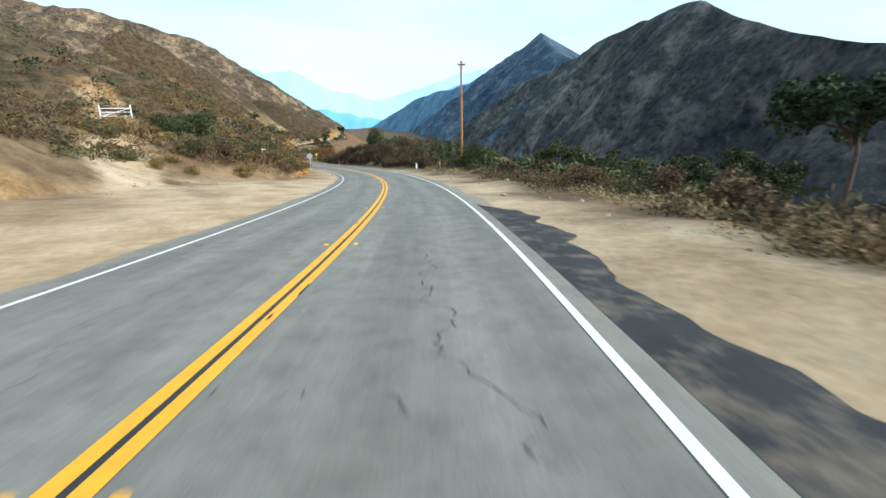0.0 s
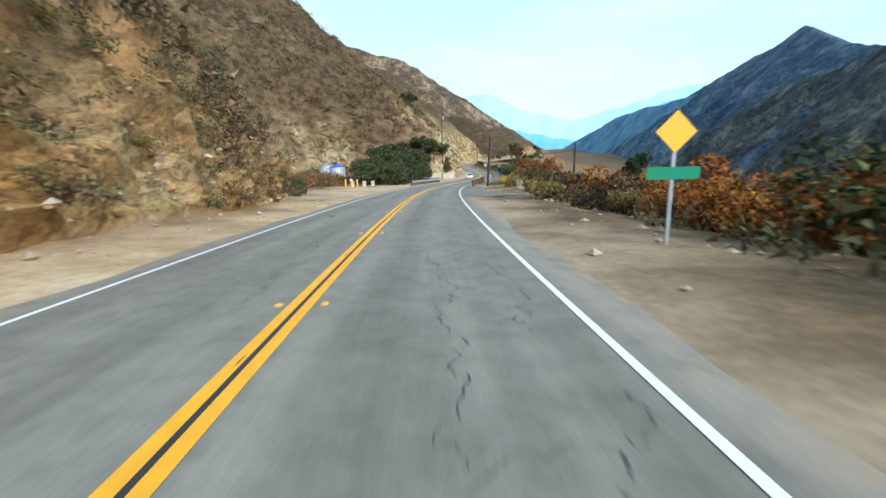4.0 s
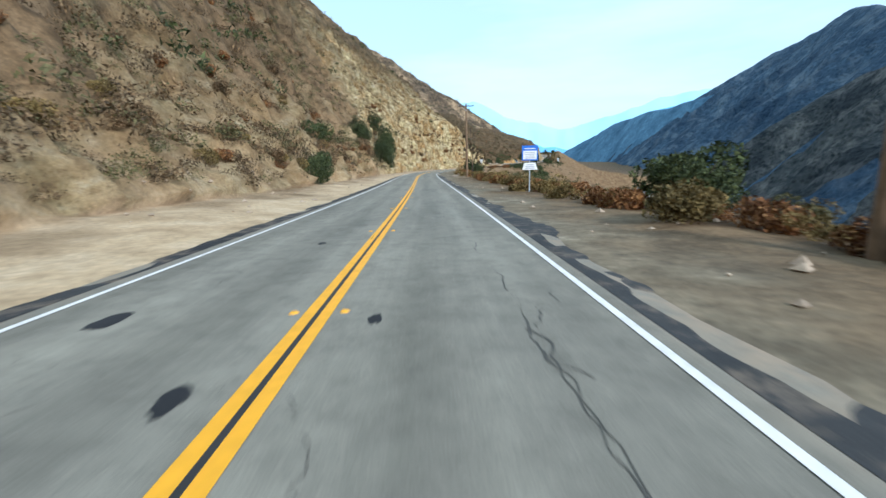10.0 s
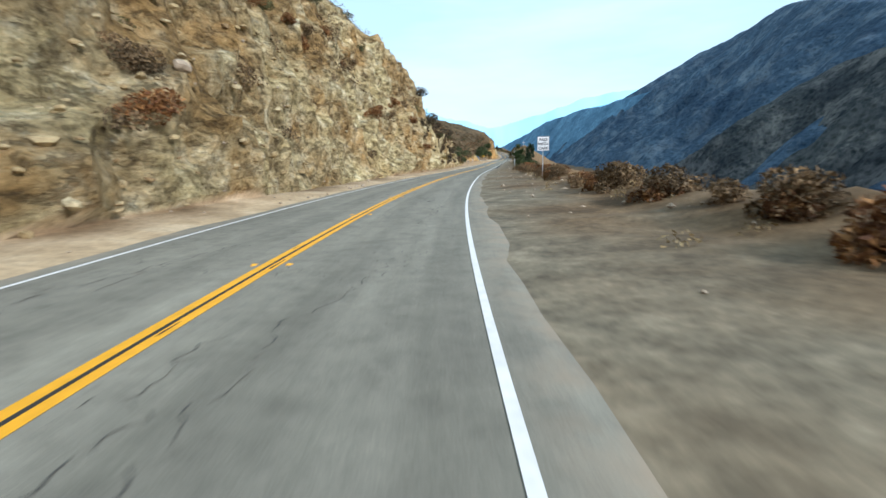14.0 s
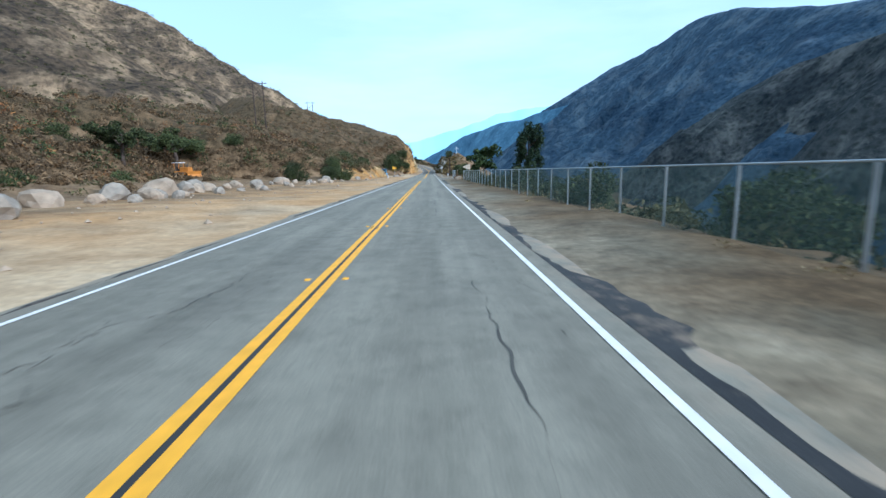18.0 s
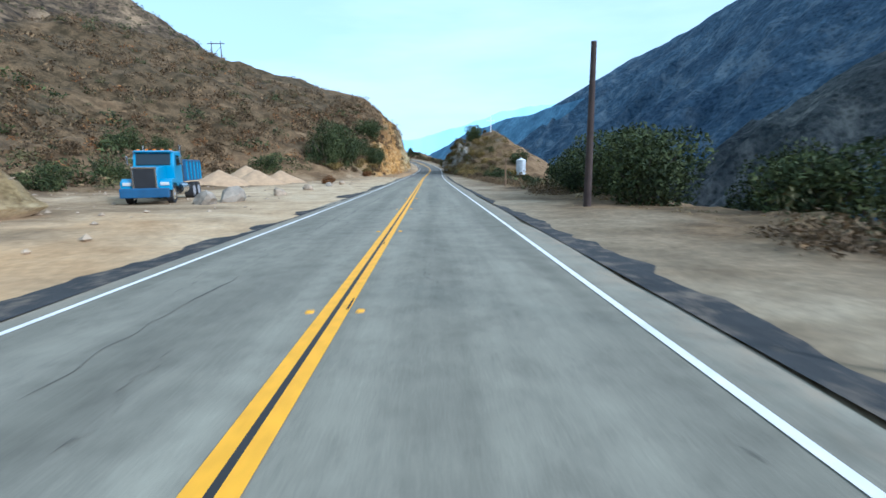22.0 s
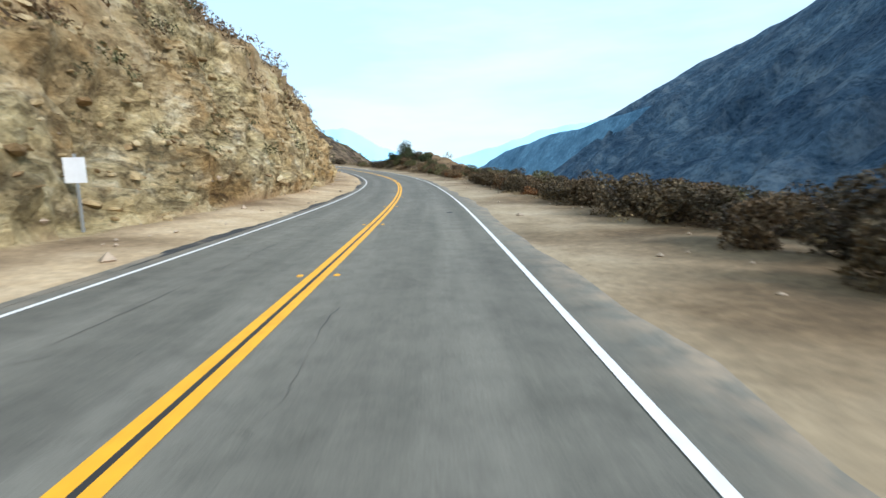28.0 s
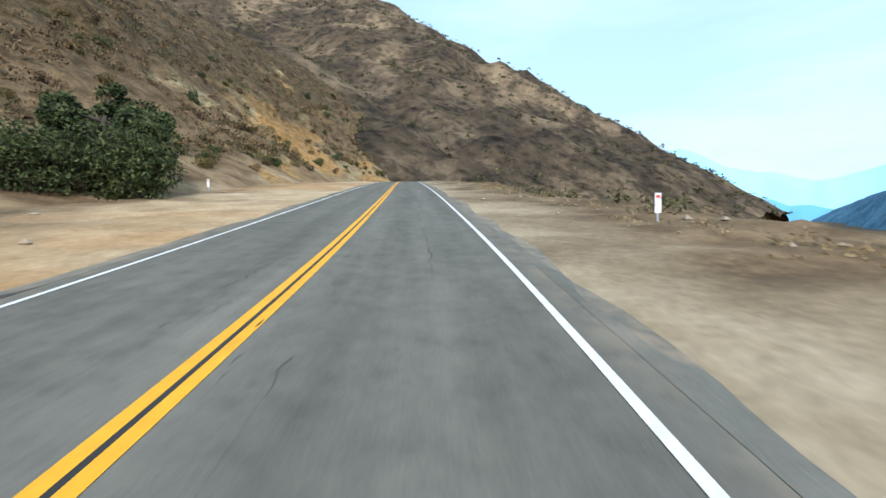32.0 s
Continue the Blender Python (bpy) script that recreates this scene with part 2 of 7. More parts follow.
def bank(table, side, s):
    """Distance out, height and roughness of the ground, columns by stations."""
    dist, high = section(table, s)
    dist = np.concatenate([np.full((len(s), 1), EDGE - 0.5), dist, np.full((len(s), 1), 130.0)], 1)
    far = high[:, 3:4] + (-45.0 if side < 0 else -14.0)
    high = np.concatenate([np.full((len(s), 1), -0.06), high, far], 1)
    d, z, zone = [], [], []
    for n, count in enumerate(COLUMNS):
        for k in range(count + (n == len(COLUMNS) - 1)):
            u = k / count
            d.append(dist[:, n] + (dist[:, n + 1] - dist[:, n]) * u)
            z.append(high[:, n] + (high[:, n + 1] - high[:, n]) * u)
            zone.append(n + u)
    return np.array(d), np.array(z), np.array(zone)


def relief(side, d, z, zone, s):
    """The banks' roughness: rock ledges on steep cuts, soft swells elsewhere."""
    steep = np.clip(np.gradient(z, axis=0) / (np.abs(np.gradient(d, axis=0)) + 1e-3), 0, 2.5)
    S = np.broadcast_to(s, d.shape)
    off = np.clip((d - 4.6) / 3.0, 0, 1)
    cliff = np.clip((steep - 0.5) / 0.9, 0, 1)
    big = fbm(S / 14, d / 14, z / 14, 3, 3 + side)
    mid = ridged(S / 4.5, z / 4.0, d / 9, 3, 9 + side)
    fine = fbm(S / 1.5, z / 1.1, d / 2, 3, 5 + side)
    blocks = vnoise(S / 2.2 + 0.6 * fine, z / 1.5, d / 3, 77 + side)
    blocks = np.floor(blocks * 5) / 5 - 0.4
    out = cliff * (1.6 * big + 1.9 * (mid - 0.3) + 0.5 * fine + 1.1 * blocks)
    hill = np.clip((zone[:, None] - 1.2) / 0.8, 0, 1) * np.ones_like(d)
    dz = off * (0.10 * fine + 0.12 * big) + hill * (1.1 * big + 0.5 * fine) * np.clip(d / 30, 0.3, 2.0)
    return d - out * 0.75, z + dz + cliff * 0.5 * out


# ---- materials ----
def material(name):
    m = bpy.data.materials.new(name)
    m.use_nodes = True
    t = m.node_tree
    return m, t, t.nodes["Principled BSDF"]


def node(t, kind, **values):
    n = t.nodes.new(kind)
    for key, value in values.items():
        n.inputs[key.replace("_", " ")].default_value = value
    return n


def coords(t):
    return t.nodes.new("ShaderNodeTexCoord").outputs["Object"]


def noise_tex(t, scale, detail=6.0, rough=0.6, where=None, stretch=None):
    n = node(t, "ShaderNodeTexNoise", Scale=scale, Detail=detail, Roughness=rough)
    src = where or coords(t)
    if stretch:
        mp = t.nodes.new("ShaderNodeMapping")
        mp.inputs["Scale"].default_value = stretch
        t.links.new(src, mp.inputs[0])
        src = mp.outputs[0]
    t.links.new(src, n.inputs["Vector"])
    return n.outputs["Fac"]


def ramp(t, fac, stops):
    r = t.nodes.new("ShaderNodeValToRGB")
    e = r.color_ramp.elements
    while len(e) < len(stops):
        e.new(0.5)
    for k, (p, c) in zip(e, stops):
        k.position, k.color = p, (*c, 1) if len(c) == 3 else c
    t.links.new(fac, r.inputs[0])
    return r.outputs["Color"]


def mix(t, fac, a, b, mode="MIX"):
    n = t.nodes.new("ShaderNodeMixRGB")
    n.blend_type = mode
    for k, v in ((0, fac), (1, a), (2, b)):
        if hasattr(v, "is_output"):
            t.links.new(v, n.inputs[k])
        else:
            n.inputs[k].default_value = v if k == 0 else (*v, 1)
    return n.outputs[0]


def bump(t, p, height, strength=0.5, distance=0.05):
    b = t.nodes.new("ShaderNodeBump")
    b.inputs["Strength"].default_value, b.inputs["Distance"].default_value = strength, distance
    t.links.new(height, b.inputs["Height"])
    t.links.new(b.outputs[0], p.inputs["Normal"])


def attribute(t, name):
    a = t.nodes.new("ShaderNodeAttribute")
    a.attribute_name = name
    return a.outputs["Fac"]


def plain(name, color, rough=0.6, metal=0.0, vary=0.15, scale=3.0, bumps=0.1):
    m, t, p = material(name)
    f = noise_tex(t, scale, 8)
    dark = tuple(c * (1 - vary) for c in color)
    light = tuple(min(1, c * (1 + vary)) for c in color)
    t.links.new(ramp(t, f, ((0.3, dark), (0.7, light))), p.inputs["Base Color"])
    p.inputs["Roughness"].default_value, p.inputs["Metallic"].default_value = rough, metal
    if bumps:
        bump(t, p, noise_tex(t, scale * 12, 4), bumps, 0.01)
    return m


def ground_material():
    """Sandy verges, dry soil, pale fractured rock on the steep cuts, rust-coloured earth where the mask says so."""
    m, t, p = material("ground_earth")
    c = coords(t)
    n_big, n_mid, n_fine = noise_tex(t, 0.06, 5, 0.6, c), noise_tex(t, 0.5, 8, 0.65, c), noise_tex(t, 5.0, 8, 0.7, c)
    sand = ramp(t, n_mid, ((0.25, (0.33, 0.225, 0.122)), (0.5, (0.53, 0.385, 0.225)), (0.75, (0.67, 0.525, 0.345))))
    sand = mix(t, attribute(t, "rust"), sand, ramp(t, n_mid, ((0.3, (0.36, 0.195, 0.075)), (0.7, (0.57, 0.355, 0.165)))))
    dirt_n = noise_tex(t, 1.1, 9, 0.72, c)
    dirt = ramp(t, dirt_n, ((0.32, (0.105, 0.086, 0.058)), (0.46, (0.19, 0.157, 0.104)), (0.58, (0.285, 0.235, 0.155)), (0.72, (0.41, 0.345, 0.235))))
    sand = mix(t, attribute(t, "dark"), sand, dirt)
    soil = ramp(t, n_mid, ((0.3, (0.11, 0.066, 0.034)), (0.5, (0.21, 0.132, 0.066)), (0.72, (0.34, 0.225, 0.12))))
    rock_n = noise_tex(t, 0.55, 10, 0.72, c, (1, 1, 1.6))
    rock = ramp(t, rock_n, ((0.33, (0.17, 0.120, 0.058)), (0.44, (0.42, 0.32, 0.155)), (0.54, (0.62, 0.49, 0.265)), (0.66, (0.82, 0.72, 0.48))))
    tone = ramp(t, noise_tex(t, 0.16, 5, 0.6, c, (1, 1, 1.4)), ((0.40, (0.80, 0.66, 0.50)), (0.50, (1, 1, 1)), (0.60, (1.14, 1.17, 1.12))))
    rock = mix(t, 1.0, rock, tone, "MULTIPLY")
    grey = ramp(t, rock_n, ((0.33, (0.17, 0.145, 0.115)), (0.45, (0.47, 0.42, 0.34)), (0.55, (0.64, 0.59, 0.50)), (0.66, (0.80, 0.76, 0.68))))
    rock = mix(t, attribute(t, "dark"), rock, grey)
    rust = ramp(t, noise_tex(t, 0.8, 8, 0.65, c, (1, 1, 2.2)), ((0.3, (0.38, 0.175, 0.042)), (0.52, (0.66, 0.35, 0.095)), (0.72, (0.76, 0.49, 0.20))))
    grass = ramp(t, n_fine, ((0.3, (0.062, 0.046, 0.025)), (0.7, (0.145, 0.100, 0.054))))
    clump = ramp(t, noise_tex(t, 0.5, 8, 0.72, c), ((0.42, (0.40, 0.42, 0.36)), (0.56, (1.12, 1.08, 1.02))))
    grass = mix(t, 1.0, grass, clump, "MULTIPLY")
    warp = t.nodes.new("ShaderNodeVectorMath")
    warp.operation = "ADD"
    col = node(t, "ShaderNodeTexNoise", Scale=0.35, Detail=4.0)
    t.links.new(c, col.inputs["Vector"])
    t.links.new(c, warp.inputs[0])
    t.links.new(col.outputs["Color"], warp.inputs[1])
    seam = noise_tex(t, 1.5, 9, 0.7, warp.outputs[0], (0.55, 0.8, 1.5))
    chip = noise_tex(t, 4.5, 7, 0.7, warp.outputs[0], (1, 1, 1.7))
    crack = ramp(t, seam, ((0.40, (0.0, 0.0, 0.0)), (0.47, (0.75, 0.75, 0.75)), (0.60, (1, 1, 1))))
    rocky = mix(t, attribute(t, "rust"), rock, rust)
    rocky = mix(t, 1.0, rocky, ramp(t, seam, ((0.36, (0.42, 0.39, 0.36)), (0.44, (0.95, 0.95, 0.95)), (0.66, (1.18, 1.17, 1.15)))), "MULTIPLY")
    rocky = mix(t, 1.0, rocky, ramp(t, chip, ((0.36, (0.62, 0.60, 0.57)), (0.46, (1, 1, 1)), (0.7, (1.2, 1.2, 1.2)))), "MULTIPLY")
    base = mix(t, attribute(t, "cliff"), soil, rocky)
    patch = ramp(t, n_big, ((0.26, (0, 0, 0)), (0.46, (1, 1, 1))))
    base = mix(t, mix(t, 1.0, patch, mix(t, 1.0, (0.5, 0.5, 0.5), attribute(t, "dry"), "MULTIPLY"), "MULTIPLY"), base, grass)
    base = mix(t, attribute(t, "sand"), base, sand)
    grain = ramp(t, n_fine, ((0.3, (0.72, 0.72, 0.72)), (0.7, (1.18, 1.16, 1.14))))
    t.links.new(mix(t, 1.0, base, grain, "MULTIPLY"), p.inputs["Base Color"])
    p.inputs["Roughness"].default_value = 0.95
    p.inputs["Specular IOR Level"].default_value = 0.15
    height = mix(t, attribute(t, "cliff"), n_fine, mix(t, 0.5, chip, crack))
    bump(t, p, height, 1.0, 0.5)
    force = t.nodes.new("ShaderNodeMapRange")
    force.inputs["To Min"].default_value, force.inputs["To Max"].default_value = 0.12, 1.0
    t.links.new(attribute(t, "cliff"), force.inputs["Value"])
    t.links.new(force.outputs[0], t.nodes["Bump"].inputs["Strength"])
    return m


def asphalt_material(name, dark, light, seam=0.5):
    m, t, p = material(name)
    c = coords(t)
    big, mid, fine = noise_tex(t, 0.12, 5, 0.6, c), noise_tex(t, 1.2, 8, 0.7, c), noise_tex(t, 40, 4, 0.7, c)
    a = ramp(t, big, ((0.3, dark), (0.7, light)))
    b = ramp(t, mid, ((0.3, (0.78, 0.78, 0.78)), (0.7, (1.15, 1.15, 1.15))))
    g = ramp(t, fine, ((0.3, (0.75, 0.75, 0.75)), (0.7, (1.25, 1.25, 1.25))))
    t.links.new(mix(t, 1.0, mix(t, 1.0, a, b, "MULTIPLY"), g, "MULTIPLY"), p.inputs["Base Color"])
    p.inputs["Roughness"].default_value = 0.88
    p.inputs["Specular IOR Level"].default_value = 0.16
    bump(t, p, fine, 0.35, 0.01)
    return m


def road_material():
    """Grey asphalt, rubbed pale and dark along the wheel tracks, blotched, with dust towards the edges."""
    m, t, p = material("worn_grey_asphalt")
    c = coords(t)
    v = t.nodes.new("ShaderNodeCombineXYZ")
    t.links.new(attribute(t, "across"), v.inputs[0])
    t.links.new(attribute(t, "along"), v.inputs[1])
    v = v.outputs[0]
    streak = noise_tex(t, 1.0, 7, 0.66, v, (1.5, 0.09, 1))
    blotch = noise_tex(t, 0.35, 7, 0.65, v, (1, 0.5, 1))
    mid, fine = noise_tex(t, 2.2, 8, 0.7, c), noise_tex(t, 55, 4, 0.7, c)
    a = ramp(t, streak, ((0.30, (0.150, 0.136, 0.104)), (0.5, (0.185, 0.166, 0.128)), (0.70, (0.225, 0.202, 0.155))))
    b = ramp(t, blotch, ((0.30, (0.84, 0.84, 0.85)), (0.45, (0.97, 0.97, 0.97)), (0.7, (1.08, 1.08, 1.07))))
    g = ramp(t, mid, ((0.32, (0.80, 0.80, 0.80)), (0.5, (1.0, 1.0, 1.0)), (0.7, (1.14, 1.14, 1.13))))
    k = ramp(t, fine, ((0.3, (0.78, 0.78, 0.78)), (0.7, (1.22, 1.22, 1.22))))
    col = mix(t, 1.0, mix(t, 1.0, mix(t, 1.0, a, b, "MULTIPLY"), g, "MULTIPLY"), k, "MULTIPLY")
    edge = t.nodes.new("ShaderNodeMath")
    edge.operation = "ABSOLUTE"
    t.links.new(attribute(t, "across"), edge.inputs[0])
    mr = t.nodes.new("ShaderNodeMapRange")
    mr.inputs["From Min"].default_value, mr.inputs["From Max"].default_value = 3.4, 4.3
    t.links.new(edge.outputs[0], mr.inputs["Value"])
    dust = mix(t, 1.0, ramp(t, noise_tex(t, 1.4, 6, 0.7, c), ((0.4, (0, 0, 0)), (0.62, (1, 1, 1)))), mr.outputs[0], "MULTIPLY")
    # From about 850 to 985 m along, the asphalt is darker and slightly bluer.
    span_start = t.nodes.new("ShaderNodeMapRange")
    span_start.inputs["From Min"].default_value, span_start.inputs["From Max"].default_value = 850.0, 872.0
    span_end = t.nodes.new("ShaderNodeMapRange")
    span_end.inputs["From Min"].default_value, span_end.inputs["From Max"].default_value = 985.0, 950.0
    t.links.new(attribute(t, "along"), span_start.inputs["Value"])
    t.links.new(attribute(t, "along"), span_end.inputs["Value"])
    age = t.nodes.new("ShaderNodeMapRange")
    age.inputs["From Max"].default_value = 1200.0
    t.links.new(attribute(t, "along"), age.inputs["Value"])
    worn = ramp(t, age.outputs[0], ((0.0, (1.20, 1.23, 1.30)), (0.2, (1.22, 1.23, 1.25)), (0.44, (1.28, 1.28, 1.26)), (0.50, (1.08, 1.08, 1.06)), (0.60, (1.28, 1.28, 1.24)), (0.72, (1.28, 1.28, 1.22)), (0.85, (0.88, 0.88, 0.90))))
    wave = t.nodes.new("ShaderNodeMath")
    wave.operation = "MULTIPLY"
    wave.inputs[1].default_value = 3.6
    t.links.new(edge.outputs[0], wave.inputs[0])
    track = t.nodes.new("ShaderNodeMath")
    track.operation = "SINE"
    t.links.new(wave.outputs[0], track.inputs[0])
    rut = t.nodes.new("ShaderNodeMapRange")
    rut.inputs["From Min"].default_value = -1.0
    rut.inputs["To Min"].default_value, rut.inputs["To Max"].default_value = 0.91, 1.07
    t.links.new(track.outputs[0], rut.inputs["Value"])
    col = mix(t, 1.0, mix(t, 1.0, col, worn, "MULTIPLY"), rut.outputs[0], "MULTIPLY")
    dark_span = mix(t, 1.0, span_start.outputs[0], span_end.outputs[0], "MULTIPLY")
    col = mix(t, dark_span, col, mix(t, 1.0, col, (0.68, 0.70, 0.78), "MULTIPLY"))
    t.links.new(mix(t, dust, col, (0.36, 0.27, 0.18)), p.inputs["Base Color"])
    p.inputs["Roughness"].default_value = 0.88
    p.inputs["Specular IOR Level"].default_value = 0.16
    bump(t, p, fine, 0.35, 0.01)
    return m


M_GROUND = ground_material()
M_ROAD = road_material()
M_APRON = asphalt_material("pale_worn_asphalt", (0.140, 0.126, 0.098), (0.205, 0.186, 0.148))
M_PATCH = asphalt_material("dark_asphalt", (0.022, 0.022, 0.023), (0.05, 0.049, 0.047))
M_YELLOW = plain("yellow_road_paint", (0.86, 0.395, 0.008), 0.7, 0, 0.12, 6.0)
M_WHITE_LINE = plain("white_road_paint", (0.78, 0.73, 0.66), 0.7, 0, 0.12, 6.0)
M_SHOULDER = asphalt_material("broken_dusty_asphalt", (0.030, 0.030, 0.030), (0.062, 0.060, 0.056))
_t = M_SHOULDER.node_tree
_p = _t.nodes["Principled BSDF"]
_was = _p.inputs["Base Color"].links[0].from_socket
_grit = mix(_t, 1.0, ramp(_t, noise_tex(_t, 1.7, 8, 0.72), ((0.50, (0, 0, 0)), (0.64, (1, 1, 1)))), (0.7, 0.7, 0.7), "MULTIPLY")
_t.links.new(mix(_t, _grit, _was, (0.22, 0.17, 0.12)), _p.inputs["Base Color"])
for _m, _k in ((M_APRON, 0.65),):
    _t = _m.node_tree
    _p = _t.nodes["Principled BSDF"]
    _was = _p.inputs["Base Color"].links[0].from_socket
    _grit = mix(_t, 1.0, ramp(_t, noise_tex(_t, 0.7, 9, 0.7), ((0.46, (0, 0, 0)), (0.66, (1, 1, 1)))), (_k, _k, _k), "MULTIPLY")
    _t.links.new(mix(_t, _grit, _was, (0.30, 0.245, 0.18)), _p.inputs["Base Color"])
M_CRACK = plain("dusty_crack_filler", (0.072, 0.064, 0.050), 0.9, 0, 0.35, 1.2)
M_TAR = plain("black_tar", (0.026, 0.024, 0.021), 0.7, 0, 0.2, 3.0)


def mesh_object(name, verts, faces, mat, smooth=False):
    me = bpy.data.meshes.new(name)
    me.from_pydata([tuple(v) for v in np.asarray(verts, float)], [], [tuple(int(i) for i in f) for f in faces])
    if mat:
        me.materials.append(mat)
    if smooth:
        me.shade_smooth()
    me.update()
    return new(name, me)


def grid_faces(rows, cols, start=0, flip=False):
    i = np.arange((rows - 1) * (cols - 1))
    r, c = i // (cols - 1), i % (cols - 1)
    a = start + r * cols + c
    q = np.stack([a, a + 1, a + cols + 1, a + cols], 1)
    return q[:, ::-1] if flip else q


def add_mask(me, name, values):
    at = me.attributes.new(name, "FLOAT", "POINT")
    at.data.foreach_set("value", np.asarray(values, np.float32).ravel())


# ---- the ground: one sheet along the road and out to the horizon ----
STEP = 0.85
g_s = np.arange(S_MIN, S_MAX, STEP)
RUST_SPANS = ((-60, 34, -1), (36, 132, -1), (150, 185, -1), (652, 800, -1), (862, 935, -1), (1050, 1125, -1))
TRACK = ((12, -4), (22, -10), (34, -17), (46, -22.5), (60, -27), (72, -32))
DARK_ROCK = ((868, 945, 1),)


BANKS = {}


def ground_sheet():
    verts, faces, masks = [], [], {"sand": [], "cliff": [], "rust": [], "dry": [], "dark": []}
    start = 0
    for table, side in ((LEFT, -1), (RIGHT, 1)):
        d0, z0, zone = bank(table, side, g_s)
        d, z = relief(side, d0, z0, zone, g_s)
        P = at_road(np.broadcast_to(g_s, d.shape), side * d)
        P[..., 2] += z
        steep = np.gradient(z0, axis=0) / (np.abs(np.gradient(d0, axis=0)) + 1e-3)
        S = np.broadcast_to(g_s, d.shape)
        jit = fbm(S / 3, d / 3, 0, 3, 40)
        cliff = np.clip((steep - 0.55 + 0.25 * jit) / 0.45, 0, 1)
        bare = np.clip(2.2 - zone[:, None], 0, 1) + np.clip((fbm(S / 11, d / 8, 3, 3, 44) - 0.15) * 3, 0, 1)
        tall = np.clip((S - 282) / 8, 0, 1) * np.clip((352 - S) / 10, 0, 1) + np.clip((S - 478) / 15, 0, 1) * np.clip((640 - S) / 10, 0, 1)
        cliff *= np.clip(bare + tall * np.clip(3.5 - zone[:, None], 0, 1), 0, 1) if side < 0 else 1.0
        if side < 0:
            cliff *= 1 - 0.65 * np.clip((S - 352) / 8, 0, 1) * np.clip((478 - S) / 8, 0, 1)
        if side < 0:
            cliff *= 1 - 0.8 * np.clip((S - 655) / 8, 0, 1) * np.clip((862 - S) / 8, 0, 1) * np.clip((zone[:, None] - 1.9) * 3, 0, 1)
        sand = np.clip((1.35 if side < 0 else 1.02) - zone[:, None] + 0.5 * jit, 0, 1) * (1 - cliff)
        rust = np.zeros_like(d)
        for a, b, sd in RUST_SPANS:
            if sd == side:
                rust += np.clip((S - a) / 12, 0, 1) * np.clip((b - S) / 12, 0, 1)
        rust = np.clip(rust * (0.75 + 0.6 * jit) + 0.25 * fbm(S / 9, z / 5, 0, 3, 60), 0, 1)
        ochre = np.clip((S - 56) / 8, 0, 1) * np.clip((128 - S) / 10, 0, 1) * np.clip((2.3 - zone[:, None]) * 2, 0, 1) if side < 0 else np.zeros_like(d)
        if side < 0:
            ochre = np.maximum(ochre, 0.85 * np.clip((S - 1054) / 8, 0, 1) * np.clip((1112 - S) / 8, 0, 1) * np.clip((2.8 - zone[:, None]) * 2, 0, 1))
            ochre = np.maximum(ochre, 0.8 * np.clip((S - 862) / 6, 0, 1) * np.clip((892 - S) / 8, 0, 1) * np.clip((1.8 - zone[:, None]) * 2, 0, 1))
            ochre = np.maximum(ochre, np.clip((fbm(S / 13, d / 9, 5, 3, 71) - 0.10) * 4, 0, 0.8) * np.clip((S - 1130) / 10, 0, 1) * np.clip((3.6 - zone[:, None]) * 2, 0, 1))
        rust = np.maximum(rust, ochre)
        cliff = np.maximum(cliff, ochre * np.clip((zone[:, None] - 1.0) * 6, 0, 1))
        sand = sand * (1 - 0.8 * ochre * np.clip((zone[:, None] - 1.0) * 6, 0, 1))
        rust *= np.where((zone[:, None] < 1.0) & (S < 640), 0.3, 1.0)
        if side > 0:
            rust *= 0.1
        if side < 0:
            for (sa, da), (sb, db) in zip(TRACK, TRACK[1:]):
                k = np.clip(((S - sa) * (sb - sa) + (-d - da) * (db - da)) / ((sb - sa) ** 2 + (db - da) ** 2), 0, 1)
                gap = np.hypot(S - sa - k * (sb - sa), -d - da - k * (db - da))
                sand = np.maximum(sand, np.clip(2.6 - gap + 0.6 * jit, 0, 1))
        dark = np.zeros_like(d) if side < 0 else np.interp(S, (-60, 60, 75, 200, 280, 300, 640, 760, 865, 870, 940, 960, 1290), (0, 0, 0.6, 0.4, 0.5, 1, 1, 0.7, 0.6, 1, 1, 0.45, 0.3))
        dry = np.clip(0.5 + 1.3 * (zone[:, None] - 1.9), 0.4, 1.9) * np.ones_like(d) if side < 0 else np.clip(2.4 - zone[:, None], 0.15, 0.9) * np.ones_like(d)
        BANKS[side] = (P, d, zone, cliff)
        verts.append(P.reshape(-1, 3))
        faces.append(grid_faces(d.shape[0], d.shape[1], start, side > 0))
        start += P.shape[0] * P.shape[1]
        for key, val in (("sand", sand), ("cliff", cliff), ("rust", rust), ("dry", dry), ("dark", dark)):
            masks[key].append(val.ravel())
    # the wide valley floor underneath, out to the horizon
    gx = np.concatenate([np.linspace(-4600, -400, 22), np.linspace(-320, 600, 24), np.linspace(700, 4600, 20)])
    gy = np.concatenate([np.linspace(-1500, -160, 8), np.linspace(-60, 1400, 40), np.linspace(1500, 4900, 20)])
    X, Y = np.meshgrid(gx, gy)
    i = np.clip(np.searchsorted(_y, Y.ravel()), 0, len(_y) - 1)
    D = X.ravel() - _x[i]
    Z = _z[i] - 62 + 6 * fbm(X.ravel() / 300, Y.ravel() / 300, 0, 3, 12)
    verts.append(np.stack([X.ravel(), Y.ravel(), Z], 1))
    faces.append(grid_faces(len(gy), len(gx), start))
    for key, val in (("sand", 0), ("cliff", 0), ("rust", 0), ("dry", 1), ("dark", 0)):
        masks[key].append(np.full(X.size, float(val)))
